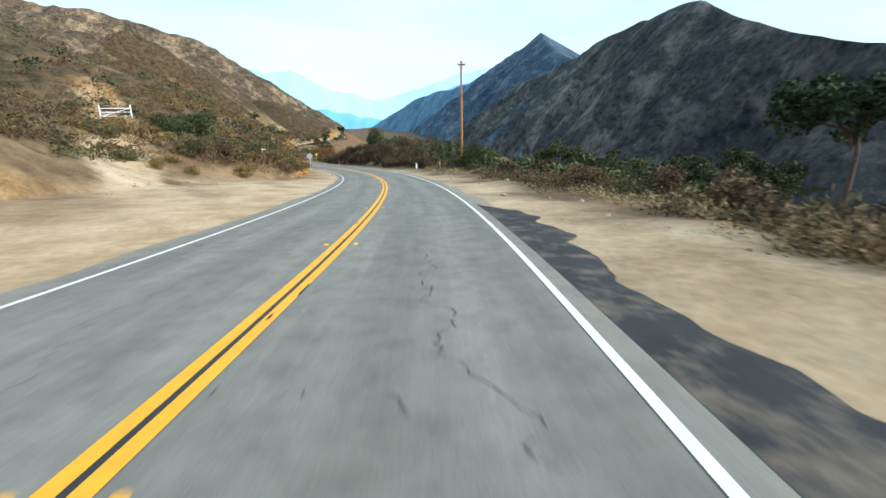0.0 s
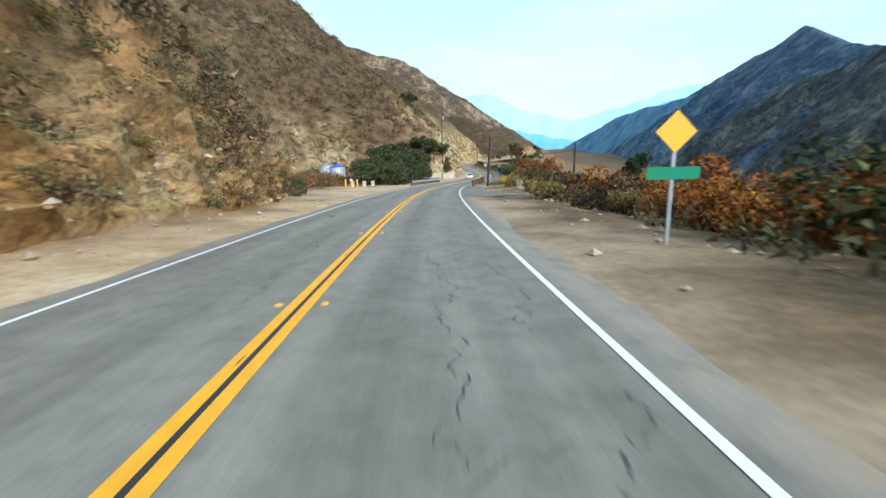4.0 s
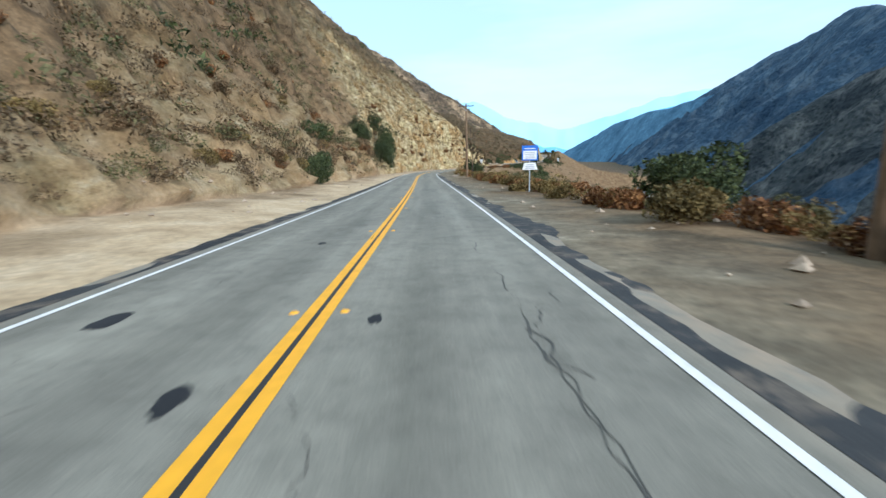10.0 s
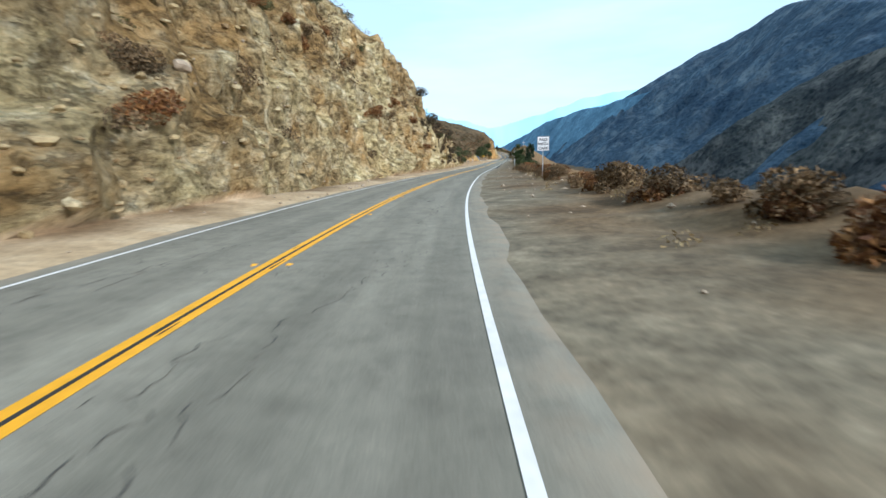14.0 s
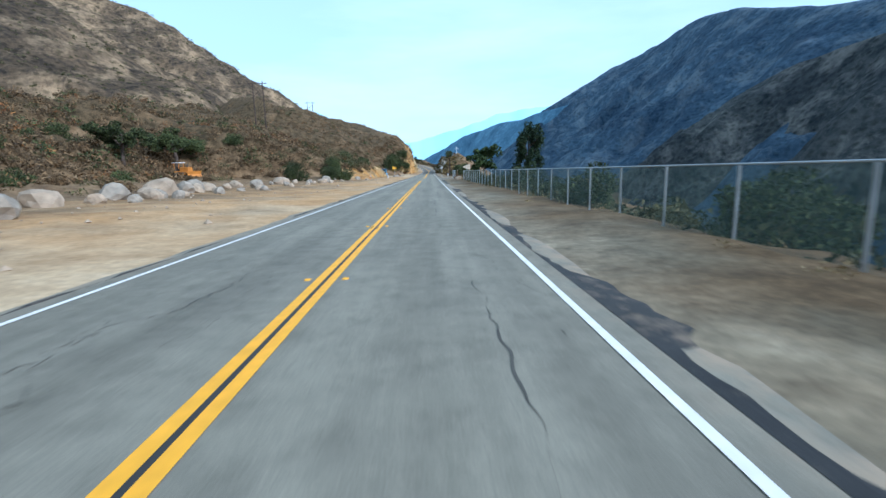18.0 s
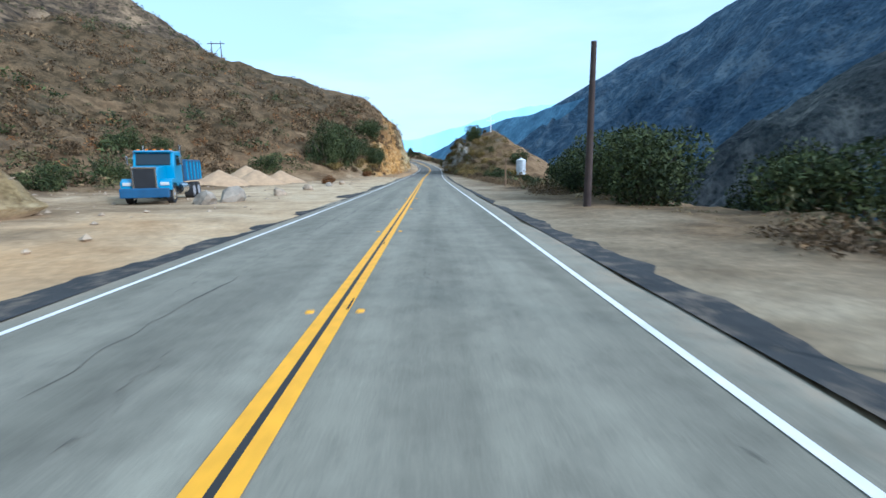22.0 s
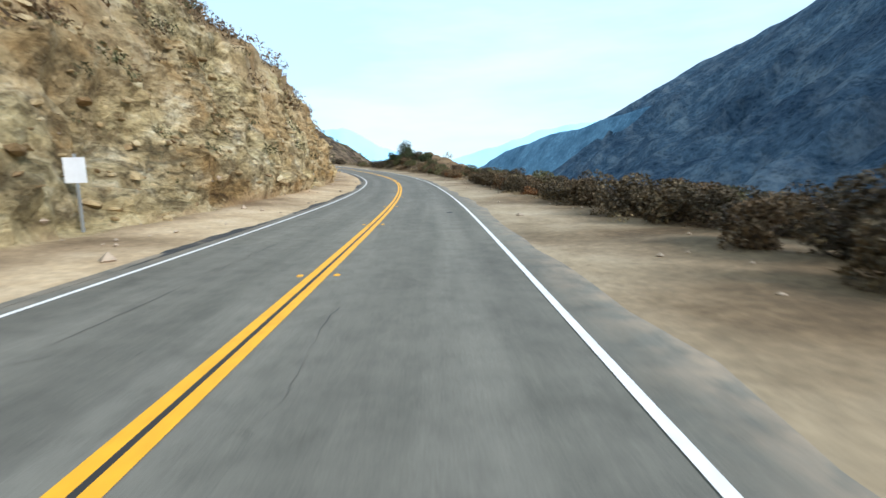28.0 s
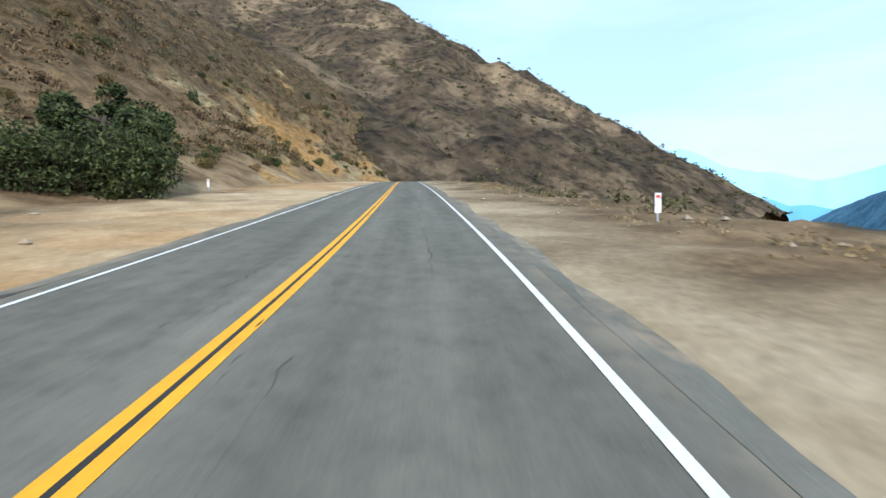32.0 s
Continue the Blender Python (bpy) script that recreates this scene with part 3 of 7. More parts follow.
    ob = mesh_object("ground", np.concatenate(verts), np.concatenate(faces), M_GROUND, True)
    verts_cliff = np.concatenate(masks["cliff"])
    quads = np.concatenate(faces)
    ob.data.polygons.foreach_set("use_smooth", verts_cliff[quads].mean(1) < 0.6)
    for key, parts in masks.items():
        add_mask(ob.data, key, np.concatenate(parts))
    return tagged(ob, "dry sandy verges, rocky cut banks and scrub-covered slopes", "ground", kind="structure")


ground = ground_sheet()


def ribbon(name, s0, s1, d0, d1, up, mat, step=1.5, wobble=0.0, seed=0):
    """A strip of road surface between two offsets."""
    n = max(2, int((s1 - s0) / step) + 1)
    s = np.linspace(s0, s1, n)
    a = d0 + wobble * fbm(s / 3.0, 0, seed, 3, 70)
    b = d1 + wobble * fbm(s / 3.0, 5, seed, 3, 71)
    V = np.stack([at_road(s, a, up), at_road(s, b, up)], 1).reshape(-1, 3)
    i = np.arange(n - 1) * 2
    return mesh_object(name, V, np.stack([i, i + 1, i + 3, i + 2], 1), mat)


def road_surface():
    s = np.arange(S_MIN, S_MAX, 1.5)
    cols = np.array((-4.15, -3.9, -3.0, -2.0, -1.0, 0, 1.0, 2.0, 3.0, 3.9, 4.15))
    d = np.broadcast_to(cols[:, None], (len(cols), len(s))).copy()
    d[:2] += 0.22 * fbm(s / 2.5, 0, 0, 3, 80)
    d[-2:] += 0.22 * fbm(s / 2.5, 9, 0, 3, 81)
    P = at_road(np.broadcast_to(s, d.shape), d)
    P[..., 2] += 0.0
    P[0, :, 2] -= 0.03
    P[-1, :, 2] -= 0.03
    ob = mesh_object("road", P.reshape(-1, 3), grid_faces(len(cols), len(s), 0, True), M_ROAD, True)
    add_mask(ob.data, "along", np.broadcast_to(s, d.shape))
    add_mask(ob.data, "across", d)
    return tagged(ob, "two-lane road of worn, cracked grey asphalt", "road", kind="structure")


road = road_surface()


def ground_place(s, d, sink=0.0):
    """The place on the ground at s metres along and d metres right of the centre."""
    P, dist, zone, cliff = BANKS[-1 if d < 0 else 1]
    if abs(d) < 4.0:
        return at_road(s, d, -sink)
    j = int(np.clip(round((s - S_MIN) / STEP), 0, P.shape[1] - 1))
    q = at_road(s, d)
    q[2] = np.interp(abs(d), dist[:, j], P[:, j, 2]) - sink
    return q


# ---- mountains round the valley ----
def mountain_material(name, dark, mid, pale, crisp=1.0):
    m, t, p = material(name)
    c = coords(t)
    scrub = ramp(t, noise_tex(t, 0.085, 8, 0.60 + 0.15 * crisp, c), ((0.38, dark), (0.55, mid), (0.68, tuple(v * 1.3 for v in mid))))
    stone = ramp(t, noise_tex(t, 0.02, 9, 0.72, c, (1.6, 1, 0.6)), ((0.49, (0, 0, 0)), (0.63, (1, 1, 1))))
    dots = node(t, "ShaderNodeTexVoronoi", Scale=0.16, Randomness=1.0)
    t.links.new(c, dots.inputs["Vector"])
    speck = ramp(t, dots.outputs["Distance"], ((0.16, (1 - 0.42 * crisp, 1 - 0.40 * crisp, 1 - 0.42 * crisp)), (0.48, (1.06, 1.05, 1.04))))
    chip = ramp(t, noise_tex(t, 0.13, 6, 0.8, c, (1, 1, 0.7)), ((0.6, (0, 0, 0)), (0.72, (0.7 * crisp,) * 3)))
    stone = mix(t, 1.0, stone, (0.1 + 0.9 * crisp * crisp,) * 3, "MULTIPLY")
    whole = mix(t, chip, mix(t, stone, scrub, pale), pale)
    whole = mix(t, 1.0, whole, ramp(t, noise_tex(t, 0.011, 5, 0.6, c), ((0.35, (0.62, 0.64, 0.68)), (0.65, (1.3, 1.26, 1.2)))), "MULTIPLY")
    t.links.new(mix(t, 1.0, whole, speck, "MULTIPLY"), p.inputs["Base Color"])
    p.inputs["Roughness"].default_value = 1.0
    p.inputs["Specular IOR Level"].default_value = 0.05
    bump(t, p, noise_tex(t, 0.12, 8, 0.75, c), 1.0, 6.0 * crisp * crisp)
    return m


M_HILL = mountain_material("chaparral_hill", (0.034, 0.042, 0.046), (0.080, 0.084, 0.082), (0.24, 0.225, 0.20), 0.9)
# M_MOUNT and M_FAR carry aerial haze as blue in their base colours.
M_MOUNT = mountain_material("haze_tinted_mountain", (0.034, 0.060, 0.094), (0.070, 0.106, 0.148), (0.19, 0.22, 0.245), 0.72)
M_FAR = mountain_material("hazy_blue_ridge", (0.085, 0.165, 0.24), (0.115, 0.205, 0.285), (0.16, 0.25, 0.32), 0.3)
M_WARM = mountain_material("brown_mountain", (0.056, 0.046, 0.036), (0.150, 0.108, 0.068), (0.37, 0.265, 0.16))


def valley_flank(name, crest, foot, mat, label, pitch=118.0, cut=62.0, step=13.0, seed=21, spread=90.0, jag=0.03):
    """A mountain flank that climbs from the valley floor to a crest of (x, y, z) nodes, cut by gullies down the slope."""
    cx, cy, cz = (np.array(c, float) for c in zip(*crest))
    y = np.arange(cy[0], cy[-1] + 1, step)
    k = np.hanning(25)[1:-1]
    k = k / k.sum()
    ridge_x = np.convolve(np.pad(np.interp(y, cy, cx), 11, "edge"), k, "valid")
    ridge_z = np.convolve(np.pad(np.interp(y, cy, cz), 11, "edge"), k, "valid")
    ridge_z = ridge_z + jag * (ridge_z + 75) * fbm(y / 110, 0, 0, 3, seed + 3)
    u = np.concatenate([np.linspace(0, 1, 46), np.linspace(1.06, 1.9, 9)])[None, :]
    low = np.minimum(foot, ridge_x - spread)[:, None]
    X = low + (ridge_x[:, None] - low) * u
    Y = np.broadcast_to(y[:, None], X.shape)
    t = np.clip(u, 0, 1)
    gully = ridged(Y / pitch + 0.3 * fbm(X / 120, Y / 120, 0, 2, seed + 1), X / 420, 0, 4, seed)
    rough = fbm(X / 60, Y / 60, 0, 4, seed + 2)
    bell = np.sin(np.pi * t) ** 0.8
    Z = -125 + (ridge_z[:, None] + 125) * t**1.06 - np.maximum(X - ridge_x[:, None], 0) * 0.5
    Z = Z + bell * cut * (gully - 0.45) + rough * (2 + 6 * bell)
    ob = mesh_object(name, np.stack([X, Y, Z], -1).reshape(-1, 3), grid_faces(len(y), u.shape[1]), mat, True)
    return tagged(ob, label, "mountain", kind="structure")


valley_flank("mountain_1", ((240, -400, 10), (250, 100, 24), (258, 250, 35), (298, 400, 91), (320, 550, 113), (329, 700, 103), (337, 900, 79), (329, 1100, 63), (348, 1300, 24), (350, 1400, -30)), 105.0,
             M_HILL, "dark scrub-covered hill with pale rock streaks across the valley", 85.0, 42.0, 10.0)
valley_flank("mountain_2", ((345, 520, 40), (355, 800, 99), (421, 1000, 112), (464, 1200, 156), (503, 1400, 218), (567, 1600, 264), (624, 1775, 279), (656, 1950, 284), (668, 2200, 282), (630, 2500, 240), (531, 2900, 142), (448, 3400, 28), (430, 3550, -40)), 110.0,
             M_MOUNT, "steep mountain flank with rock streaks and scrub, tinted blue with haze", 135.0, 72.0, 13.0, 41, 90.0, 0.010)
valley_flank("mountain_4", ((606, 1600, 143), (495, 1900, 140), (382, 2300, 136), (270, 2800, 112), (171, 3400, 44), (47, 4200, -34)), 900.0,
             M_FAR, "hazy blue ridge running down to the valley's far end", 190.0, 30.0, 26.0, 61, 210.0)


def ridge_field(X, Y, lines):
    Z = np.full(X.shape, -60.0)
    for pts, slope in lines:
        for (ax, ay, az), (bx, by, bz) in zip(pts, pts[1:]):
            ux, uy = bx - ax, by - ay
            k = np.clip(((X - ax) * ux + (Y - ay) * uy) / (ux * ux + uy * uy), 0, 1)
            Z = np.maximum(Z, az + (bz - az) * k - slope * np.hypot(X - ax - k * ux, Y - ay - k * uy))
    return Z


def end_mountain():
    xs, ys = np.arange(-1000, -140, 8.0), np.arange(824, 1760, 8.0)
    X, Y = np.meshgrid(xs, ys)
    Z = ridge_field(X, Y, (
        (((-620, 1060, 190), (-450, 1130, 134), (-385, 1170, 92), (-345, 1222, 72), (-305, 1262, 20), (-290, 1280, -10)), 0.62),
        (((-900, 1200, 300), (-640, 1330, 255), (-493, 1413, 212), (-440, 1470, 172), (-343, 1529, 110), (-278, 1560, 43), (-229, 1590, 0)), 0.66)))
    Z += (10 * (ridged(X / 70, Y / 70, 0, 4, 25) - 0.3) + 5 * fbm(X / 25, Y / 25, 0, 3, 26)) * np.clip((Z + 40) / 60, 0, 1)
    turn, px, py = radians(-3.0), -91.0, 545.0
    X, Y = px + math.cos(turn) * (X - px) - math.sin(turn) * (Y - py), py + math.sin(turn) * (X - px) + math.cos(turn) * (Y - py)
    ob = mesh_object("mountain_3", np.stack([X, Y, Z], -1).reshape(-1, 3), grid_faces(len(ys), len(xs)), M_WARM, True)
    return tagged(ob, "brown mountainside with scrub and bare orange patches", "mountain", kind="structure")


end_mountain()


def backdrop(name, pts, depth, color, glow, label):
    """A far range on the horizon, its haze put into the colour."""
    x = np.linspace(pts[0][0], pts[-1][0], 140)
    top = np.interp(x, [p[0] for p in pts], [p[1] for p in pts]) + 14 * fbm(x / 90, 0, depth / 999, 4, 33)
    cols = []
    for k in range(8):
        u = k / 7
        z = top * (1 - u) - 320 * u
        cols.append(np.stack([x, depth - 500 * u + 60 * fbm(x / 200, k, 0, 3, 34) * (k > 0), z], -1))
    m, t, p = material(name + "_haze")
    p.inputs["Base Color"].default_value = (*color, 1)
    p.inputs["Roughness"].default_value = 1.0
    # The haze tint also glows, to stand in for airlight.
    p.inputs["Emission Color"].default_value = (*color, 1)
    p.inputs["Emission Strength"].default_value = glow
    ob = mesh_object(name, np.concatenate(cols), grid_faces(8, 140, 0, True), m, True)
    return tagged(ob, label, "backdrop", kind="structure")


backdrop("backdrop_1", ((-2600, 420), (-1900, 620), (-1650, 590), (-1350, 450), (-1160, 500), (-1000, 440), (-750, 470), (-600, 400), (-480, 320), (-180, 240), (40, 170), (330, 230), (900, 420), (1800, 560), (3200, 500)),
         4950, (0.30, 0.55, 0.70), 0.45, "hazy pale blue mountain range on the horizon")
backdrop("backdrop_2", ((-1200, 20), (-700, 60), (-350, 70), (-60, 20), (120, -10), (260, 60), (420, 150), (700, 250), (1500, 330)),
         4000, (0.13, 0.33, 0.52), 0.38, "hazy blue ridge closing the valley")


# ---- road markings ----
tagged(ribbon("edge_line", S_MIN, S_MAX, -3.45, -3.35, 0.008, M_WHITE_LINE, 1.5), "thin white painted edge line, dusty", "road marking", kind="structure")
tagged(ribbon("edge_line", S_MIN, S_MAX, 3.345, 3.445, 0.008, M_WHITE_LINE, 1.5), "bright white painted edge line", "road marking", kind="structure")
for a, b in ((S_MIN, 728), (776, S_MAX)):
    tagged(ribbon("centre_line", a, b, -0.165, -0.030, 0.008, M_YELLOW, 1.5), "yellow painted centre line", "road marking", kind="structure")
    tagged(ribbon("centre_line", a, b, 0.030, 0.165, 0.008, M_YELLOW, 1.5), "yellow painted centre line", "road marking", kind="structure")
    tagged(ribbon("centre_gap", a, b, -0.030, 0.030, 0.006, M_TAR, 1.5), "black strip between the two yellow lines", "road marking", kind="structure")

for n in range(4):
    a = 729 + 11.9 * n
    tagged(ribbon("centre_dash", a, a + 3.6, -0.07, 0.07, 0.008, M_YELLOW, 0.9), "short yellow painted dash, worn", "road marking", "dashes on the road", "structure")


def ragged_strip(name, s0, s1, d0, d1, mat, seed):
    """A broken edge strip: straight beside the road, torn on its outer side."""
    s = np.arange(s0, s1, 0.3)
    torn = 0.75 if seed in (5, 6, 7, 10, 11, 12) else 0.28
    w = np.clip(0.9 - 0.5 * torn + torn * fbm(s / 6.0, 0, seed, 3, 72) + (0.03 if seed >= 13 else 0.12 + 0.25 * torn) * fbm(s / 0.8, 3, seed, 3, 73), 0.02, 1.2)
    w *= np.clip((s - s0) / 2, 0, 1) * np.clip((s1 - s) / 2, 0, 1)
    side = 1 if d0 > 0 else -1
    near, far = min(abs(d0), abs(d1)), max(abs(d0), abs(d1))
    cols = [side * (near + (far - near) * w * u) for u in (0, 0.5, 1)]
    V = np.stack([at_road(s, c, up) for c, up in zip(cols, (0.004, 0.0, -0.03))], 0).reshape(-1, 3)
    return mesh_object(name, V, grid_faces(3, len(s), 0, side > 0), mat)


for n, (a, b, d0, d1) in enumerate(((-60, 17, 3.7, 5.0), (285, 345, 3.7, 4.7), (345, 468, 3.65, 4.6), (350, 470, -4.6, -3.7), (482, 512, 3.7, 4.2), (598, 690, 3.75, 4.45), (642, 728, -4.6, -3.75), (700, 742, 3.8, 4.5),
                                    (775, 800, 4.1, 5.0), (800, 872, 4.1, 4.6), (735, 870, -4.9, -3.8), (940, 1112, -4.6, -3.75), (1082, 1170, 3.8, 4.15), (182, 212, 3.6, 8.6), (256, 290, 3.6, 5.5))):
    mat = M_APRON if n >= 12 else M_SHOULDER
    tagged(ragged_strip("shoulder_strip", a, b, d0, d1, mat, n), "uneven strip of dark asphalt along the road's edge", "pavement", kind="structure")


# ---- plants ----
def leaf_material(name, a, b, c, gloss=0.35):
    m, t, p = material(name)
    g = t.nodes.new("ShaderNodeNewGeometry")
    col = ramp(t, g.outputs["Random Per Island"], ((0.0, a), (0.5, b), (1.0, c)))
    o = t.nodes.new("ShaderNodeObjectInfo")
    tint = ramp(t, o.outputs["Random"], ((0.0, (0.8, 0.8, 0.8)), (1.0, (1.25, 1.2, 1.1))))
    clump = ramp(t, noise_tex(t, 0.75, 4, 0.6), ((0.36, (0.62, 0.64, 0.66)), (0.5, (1, 1, 1)), (0.64, (1.28, 1.22, 1.14))))
    col = mix(t, 1.0, col, clump, "MULTIPLY")
    t.links.new(mix(t, 1.0, col, tint, "MULTIPLY"), p.inputs["Base Color"])
    p.inputs["Roughness"].default_value = 0.75
    p.inputs["Specular IOR Level"].default_value = gloss * 0.5
    return m


M_OAK = leaf_material("dark_green_leaves", (0.018, 0.026, 0.012), (0.048, 0.064, 0.024), (0.105, 0.125, 0.046))
M_HEDGE = leaf_material("light_green_leaves", (0.038, 0.060, 0.016), (0.090, 0.125, 0.036), (0.19, 0.215, 0.080))
M_OLIVE = leaf_material("olive_leaves", (0.042, 0.045, 0.018), (0.092, 0.088, 0.036), (0.17, 0.150, 0.068))
M_GOLDEN = leaf_material("golden_olive_twigs", (0.075, 0.055, 0.018), (0.165, 0.118, 0.040), (0.30, 0.22, 0.085))
M_DRY = leaf_material("dry_brown_twigs", (0.050, 0.034, 0.018), (0.115, 0.076, 0.040), (0.22, 0.150, 0.080))
M_GREYTWIG = leaf_material("grey_brown_twigs", (0.030, 0.023, 0.014), (0.078, 0.059, 0.034), (0.16, 0.120, 0.068))
M_RUSTY = leaf_material("rust_dry_buckwheat", (0.075, 0.030, 0.012), (0.17, 0.075, 0.028), (0.30, 0.16, 0.06))
M_STRAW = leaf_material("straw_grass", (0.17, 0.12, 0.055), (0.30, 0.22, 0.11), (0.45, 0.35, 0.19))
M_ORANGE = leaf_material("orange_autumn_leaves", (0.085, 0.028, 0.008), (0.20, 0.072, 0.014), (0.33, 0.15, 0.03))
M_AMBER = leaf_material("bright_orange_leaves", (0.20, 0.075, 0.012), (0.40, 0.165, 0.022), (0.58, 0.29, 0.05))
M_GOLD = leaf_material("yellow_autumn_leaves", (0.25, 0.14, 0.015), (0.45, 0.28, 0.03), (0.55, 0.40, 0.06))
M_PINE = leaf_material("pine_needles", (0.010, 0.022, 0.012), (0.025, 0.045, 0.022), (0.055, 0.080, 0.035))
M_FROND = leaf_material("palm_fronds", (0.020, 0.035, 0.012), (0.045, 0.070, 0.022), (0.080, 0.110, 0.035))
M_BARK = plain("rough_bark", (0.085, 0.062, 0.045), 0.95, 0, 0.4, 4.0, 0.6)
M_PALE_BARK = plain("pale_bark", (0.30, 0.25, 0.19), 0.95, 0, 0.3, 3.0, 0.5)


def rand_leaves(rng, centres, size, flat=0.0, stretch=1.0, wide=0.55):
    """Small pointed leaves at the given places, turned at random."""
    n = len(centres)
    u = rng.normal(size=(n, 3))
    u[:, 2] *= 1 - flat
    u /= np.linalg.norm(u, axis=1)[:, None] + 1e-9
    w = np.cross(u, rng.normal(size=(n, 3)))
    w /= np.linalg.norm(w, axis=1)[:, None] + 1e-9
    k = (1.12 * size * rng.uniform(0.6, 1.4, n))[:, None]
    a, b = u * k * stretch, w * k * wide
    V = np.stack([centres + b - 0.5 * a, centres + a, centres - b - 0.5 * a], 1).reshape(-1, 3)
    return V, np.arange(3 * n).reshape(-1, 3)


def blob_points(rng, n, radii, lumps, base=0.0):
    """Points in an uneven cluster of lumps, denser near their skins."""
    c = rng.normal(size=(lumps, 3))
    c /= np.linalg.norm(c, axis=1)[:, None]
    c *= rng.uniform(0.35, 0.75, lumps)[:, None]
    r = rng.uniform(0.3, 0.55, lumps)
    i = rng.integers(0, lumps, n)
    d = rng.normal(size=(n, 3))
    d /= np.linalg.norm(d, axis=1)[:, None]
    p = c[i] + d * (r[i] * rng.uniform(0.55, 1.0, n) ** 0.6)[:, None]
    p = p * np.array(radii)
    p[:, 2] += base
    return p


def limb(points, radii, sides=7):
    """A tapered tube through points: verts, faces."""
    V, F = [], []
    pts = np.asarray(points, float)
    for k, (p, r) in enumerate(zip(pts, radii)):
        t = pts[min(k + 1, len(pts) - 1)] - pts[max(k - 1, 0)]
        t /= np.linalg.norm(t) + 1e-9
        a = np.cross(t, (0.3, 0.9, 0.1))
        a /= np.linalg.norm(a)
        b = np.cross(t, a)
        for j in range(sides):
            w = 2 * math.pi * j / sides
            V.append(p + r * (math.cos(w) * a + math.sin(w) * b))
    for k in range(len(pts) - 1):
        for j in range(sides):
            F.append((k * sides + j, k * sides + (j + 1) % sides, (k + 1) * sides + (j + 1) % sides, (k + 1) * sides + j))
    F.append(tuple(range(sides))[::-1])
    F.append(tuple((len(pts) - 1) * sides + j for j in range(sides)))
    return V, F


def joined(parts):
    V, F, n = [], [], 0
    for v, f in parts:
        V.extend(v)
        F.extend([tuple(int(i) + n for i in q) for q in f])
        n += len(v)
    return V, F


def raw_mesh(name, V, F, mat, smooth=False):
    me = bpy.data.meshes.new(name)
    me.from_pydata([tuple(v) for v in V], [], [tuple(int(i) for i in f) for f in F])
    me.materials.append(mat)
    if smooth:
        me.shade_smooth()
    me.update()
    return me


def child(name, me, parent, label=""):
    ob = new(name, me)
    ob.parent = parent
    if label:
        tagged(ob, label)
    return ob


def thing(name, place, turn=0.0, label="", category="", group="", scale=1.0):
    ob = new(name)
    ob.empty_display_size = 0.2
    ob.matrix_world = Matrix.LocRotScale(Vector(place), Euler((0, 0, radians(turn))), Vector((scale,) * 3))
    return tagged(ob, label, category, group)


def bush_parts(seed, mat, radii, leaves, size, lumps=9):
    rng = np.random.default_rng(seed)
    V, F = rand_leaves(rng, blob_points(rng, leaves, radii, lumps, radii[2] * 0.75), size, 0, 1.15, 0.42)
    V[:, 2] = np.maximum(V[:, 2], -0.05)
    crown = raw_mesh("foliage", V, F, mat)
    tubes = []
    for k in range(6):
        a = rng.uniform(0, 6.28)
        tip = np.array((math.cos(a) * radii[0] * 0.55, math.sin(a) * radii[1] * 0.55, radii[2] * rng.uniform(0.8, 1.3)))
        tubes.append(limb(((0, 0, -0.15), tip * (0.3, 0.3, 0.5), tip), (0.05, 0.035, 0.012), 5))
    return crown, raw_mesh("woody_base", *joined(tubes), M_BARK)


BUSHES = {
    "oak": [bush_parts(10 + k, M_OAK, (1.5, 1.5, 1.15), 4800, 0.075, 16) for k in range(3)],
    "oak_big": [bush_parts(15 + k, M_OAK, (1.5, 1.5, 1.15), 8000, 0.055, 20) for k in range(2)],
    "green": [bush_parts(25 + k, M_HEDGE, (1.5, 1.5, 1.15), 6400, 0.062, 20) for k in range(3)],
    "olive": [bush_parts(20 + k, M_OLIVE, (1.1, 1.1, 0.75), 2600, 0.066) for k in range(3)],
    "brown": [bush_parts(65 + k, M_GREYTWIG, (1.1, 1.1, 0.8), 2600, 0.062) for k in range(3)],
    "golden": [bush_parts(60 + k, M_GOLDEN, (1.0, 1.0, 0.75), 2600, 0.06) for k in range(3)],
    "dry": [bush_parts(30 + k, M_DRY, (1.0, 1.0, 0.7), 2800, 0.058) for k in range(3)],
    "rusty": [bush_parts(40 + k, M_RUSTY, (0.8, 0.8, 0.6), 2300, 0.055) for k in range(2)],
    "orange": [bush_parts(50 + k, M_ORANGE, (1.3, 1.3, 1.2), 3600, 0.07, 12) for k in range(2)],
    "gold": [bush_parts(55 + k, M_GOLD, (1.2, 1.2, 0.9), 2400, 0.08) for k in range(1)],
}
BUSH_LABEL = {
    "oak_big": "large dense dark green evergreen bush", "green": "tall light green leafy shrub in a row beside the verge", "oak": "dense dark green evergreen bush on dry ground", "olive": "olive green sagebrush with open twigs", "dry": "dry grey-brown chaparral bush", "brown": "dark brown twiggy chaparral bush", "golden": "golden olive chaparral bush with dry tips",
    "rusty": "low rust-brown dried bush beside the road", "orange": "bush with orange autumn leaves", "gold": "bush with bright yellow autumn leaves"}


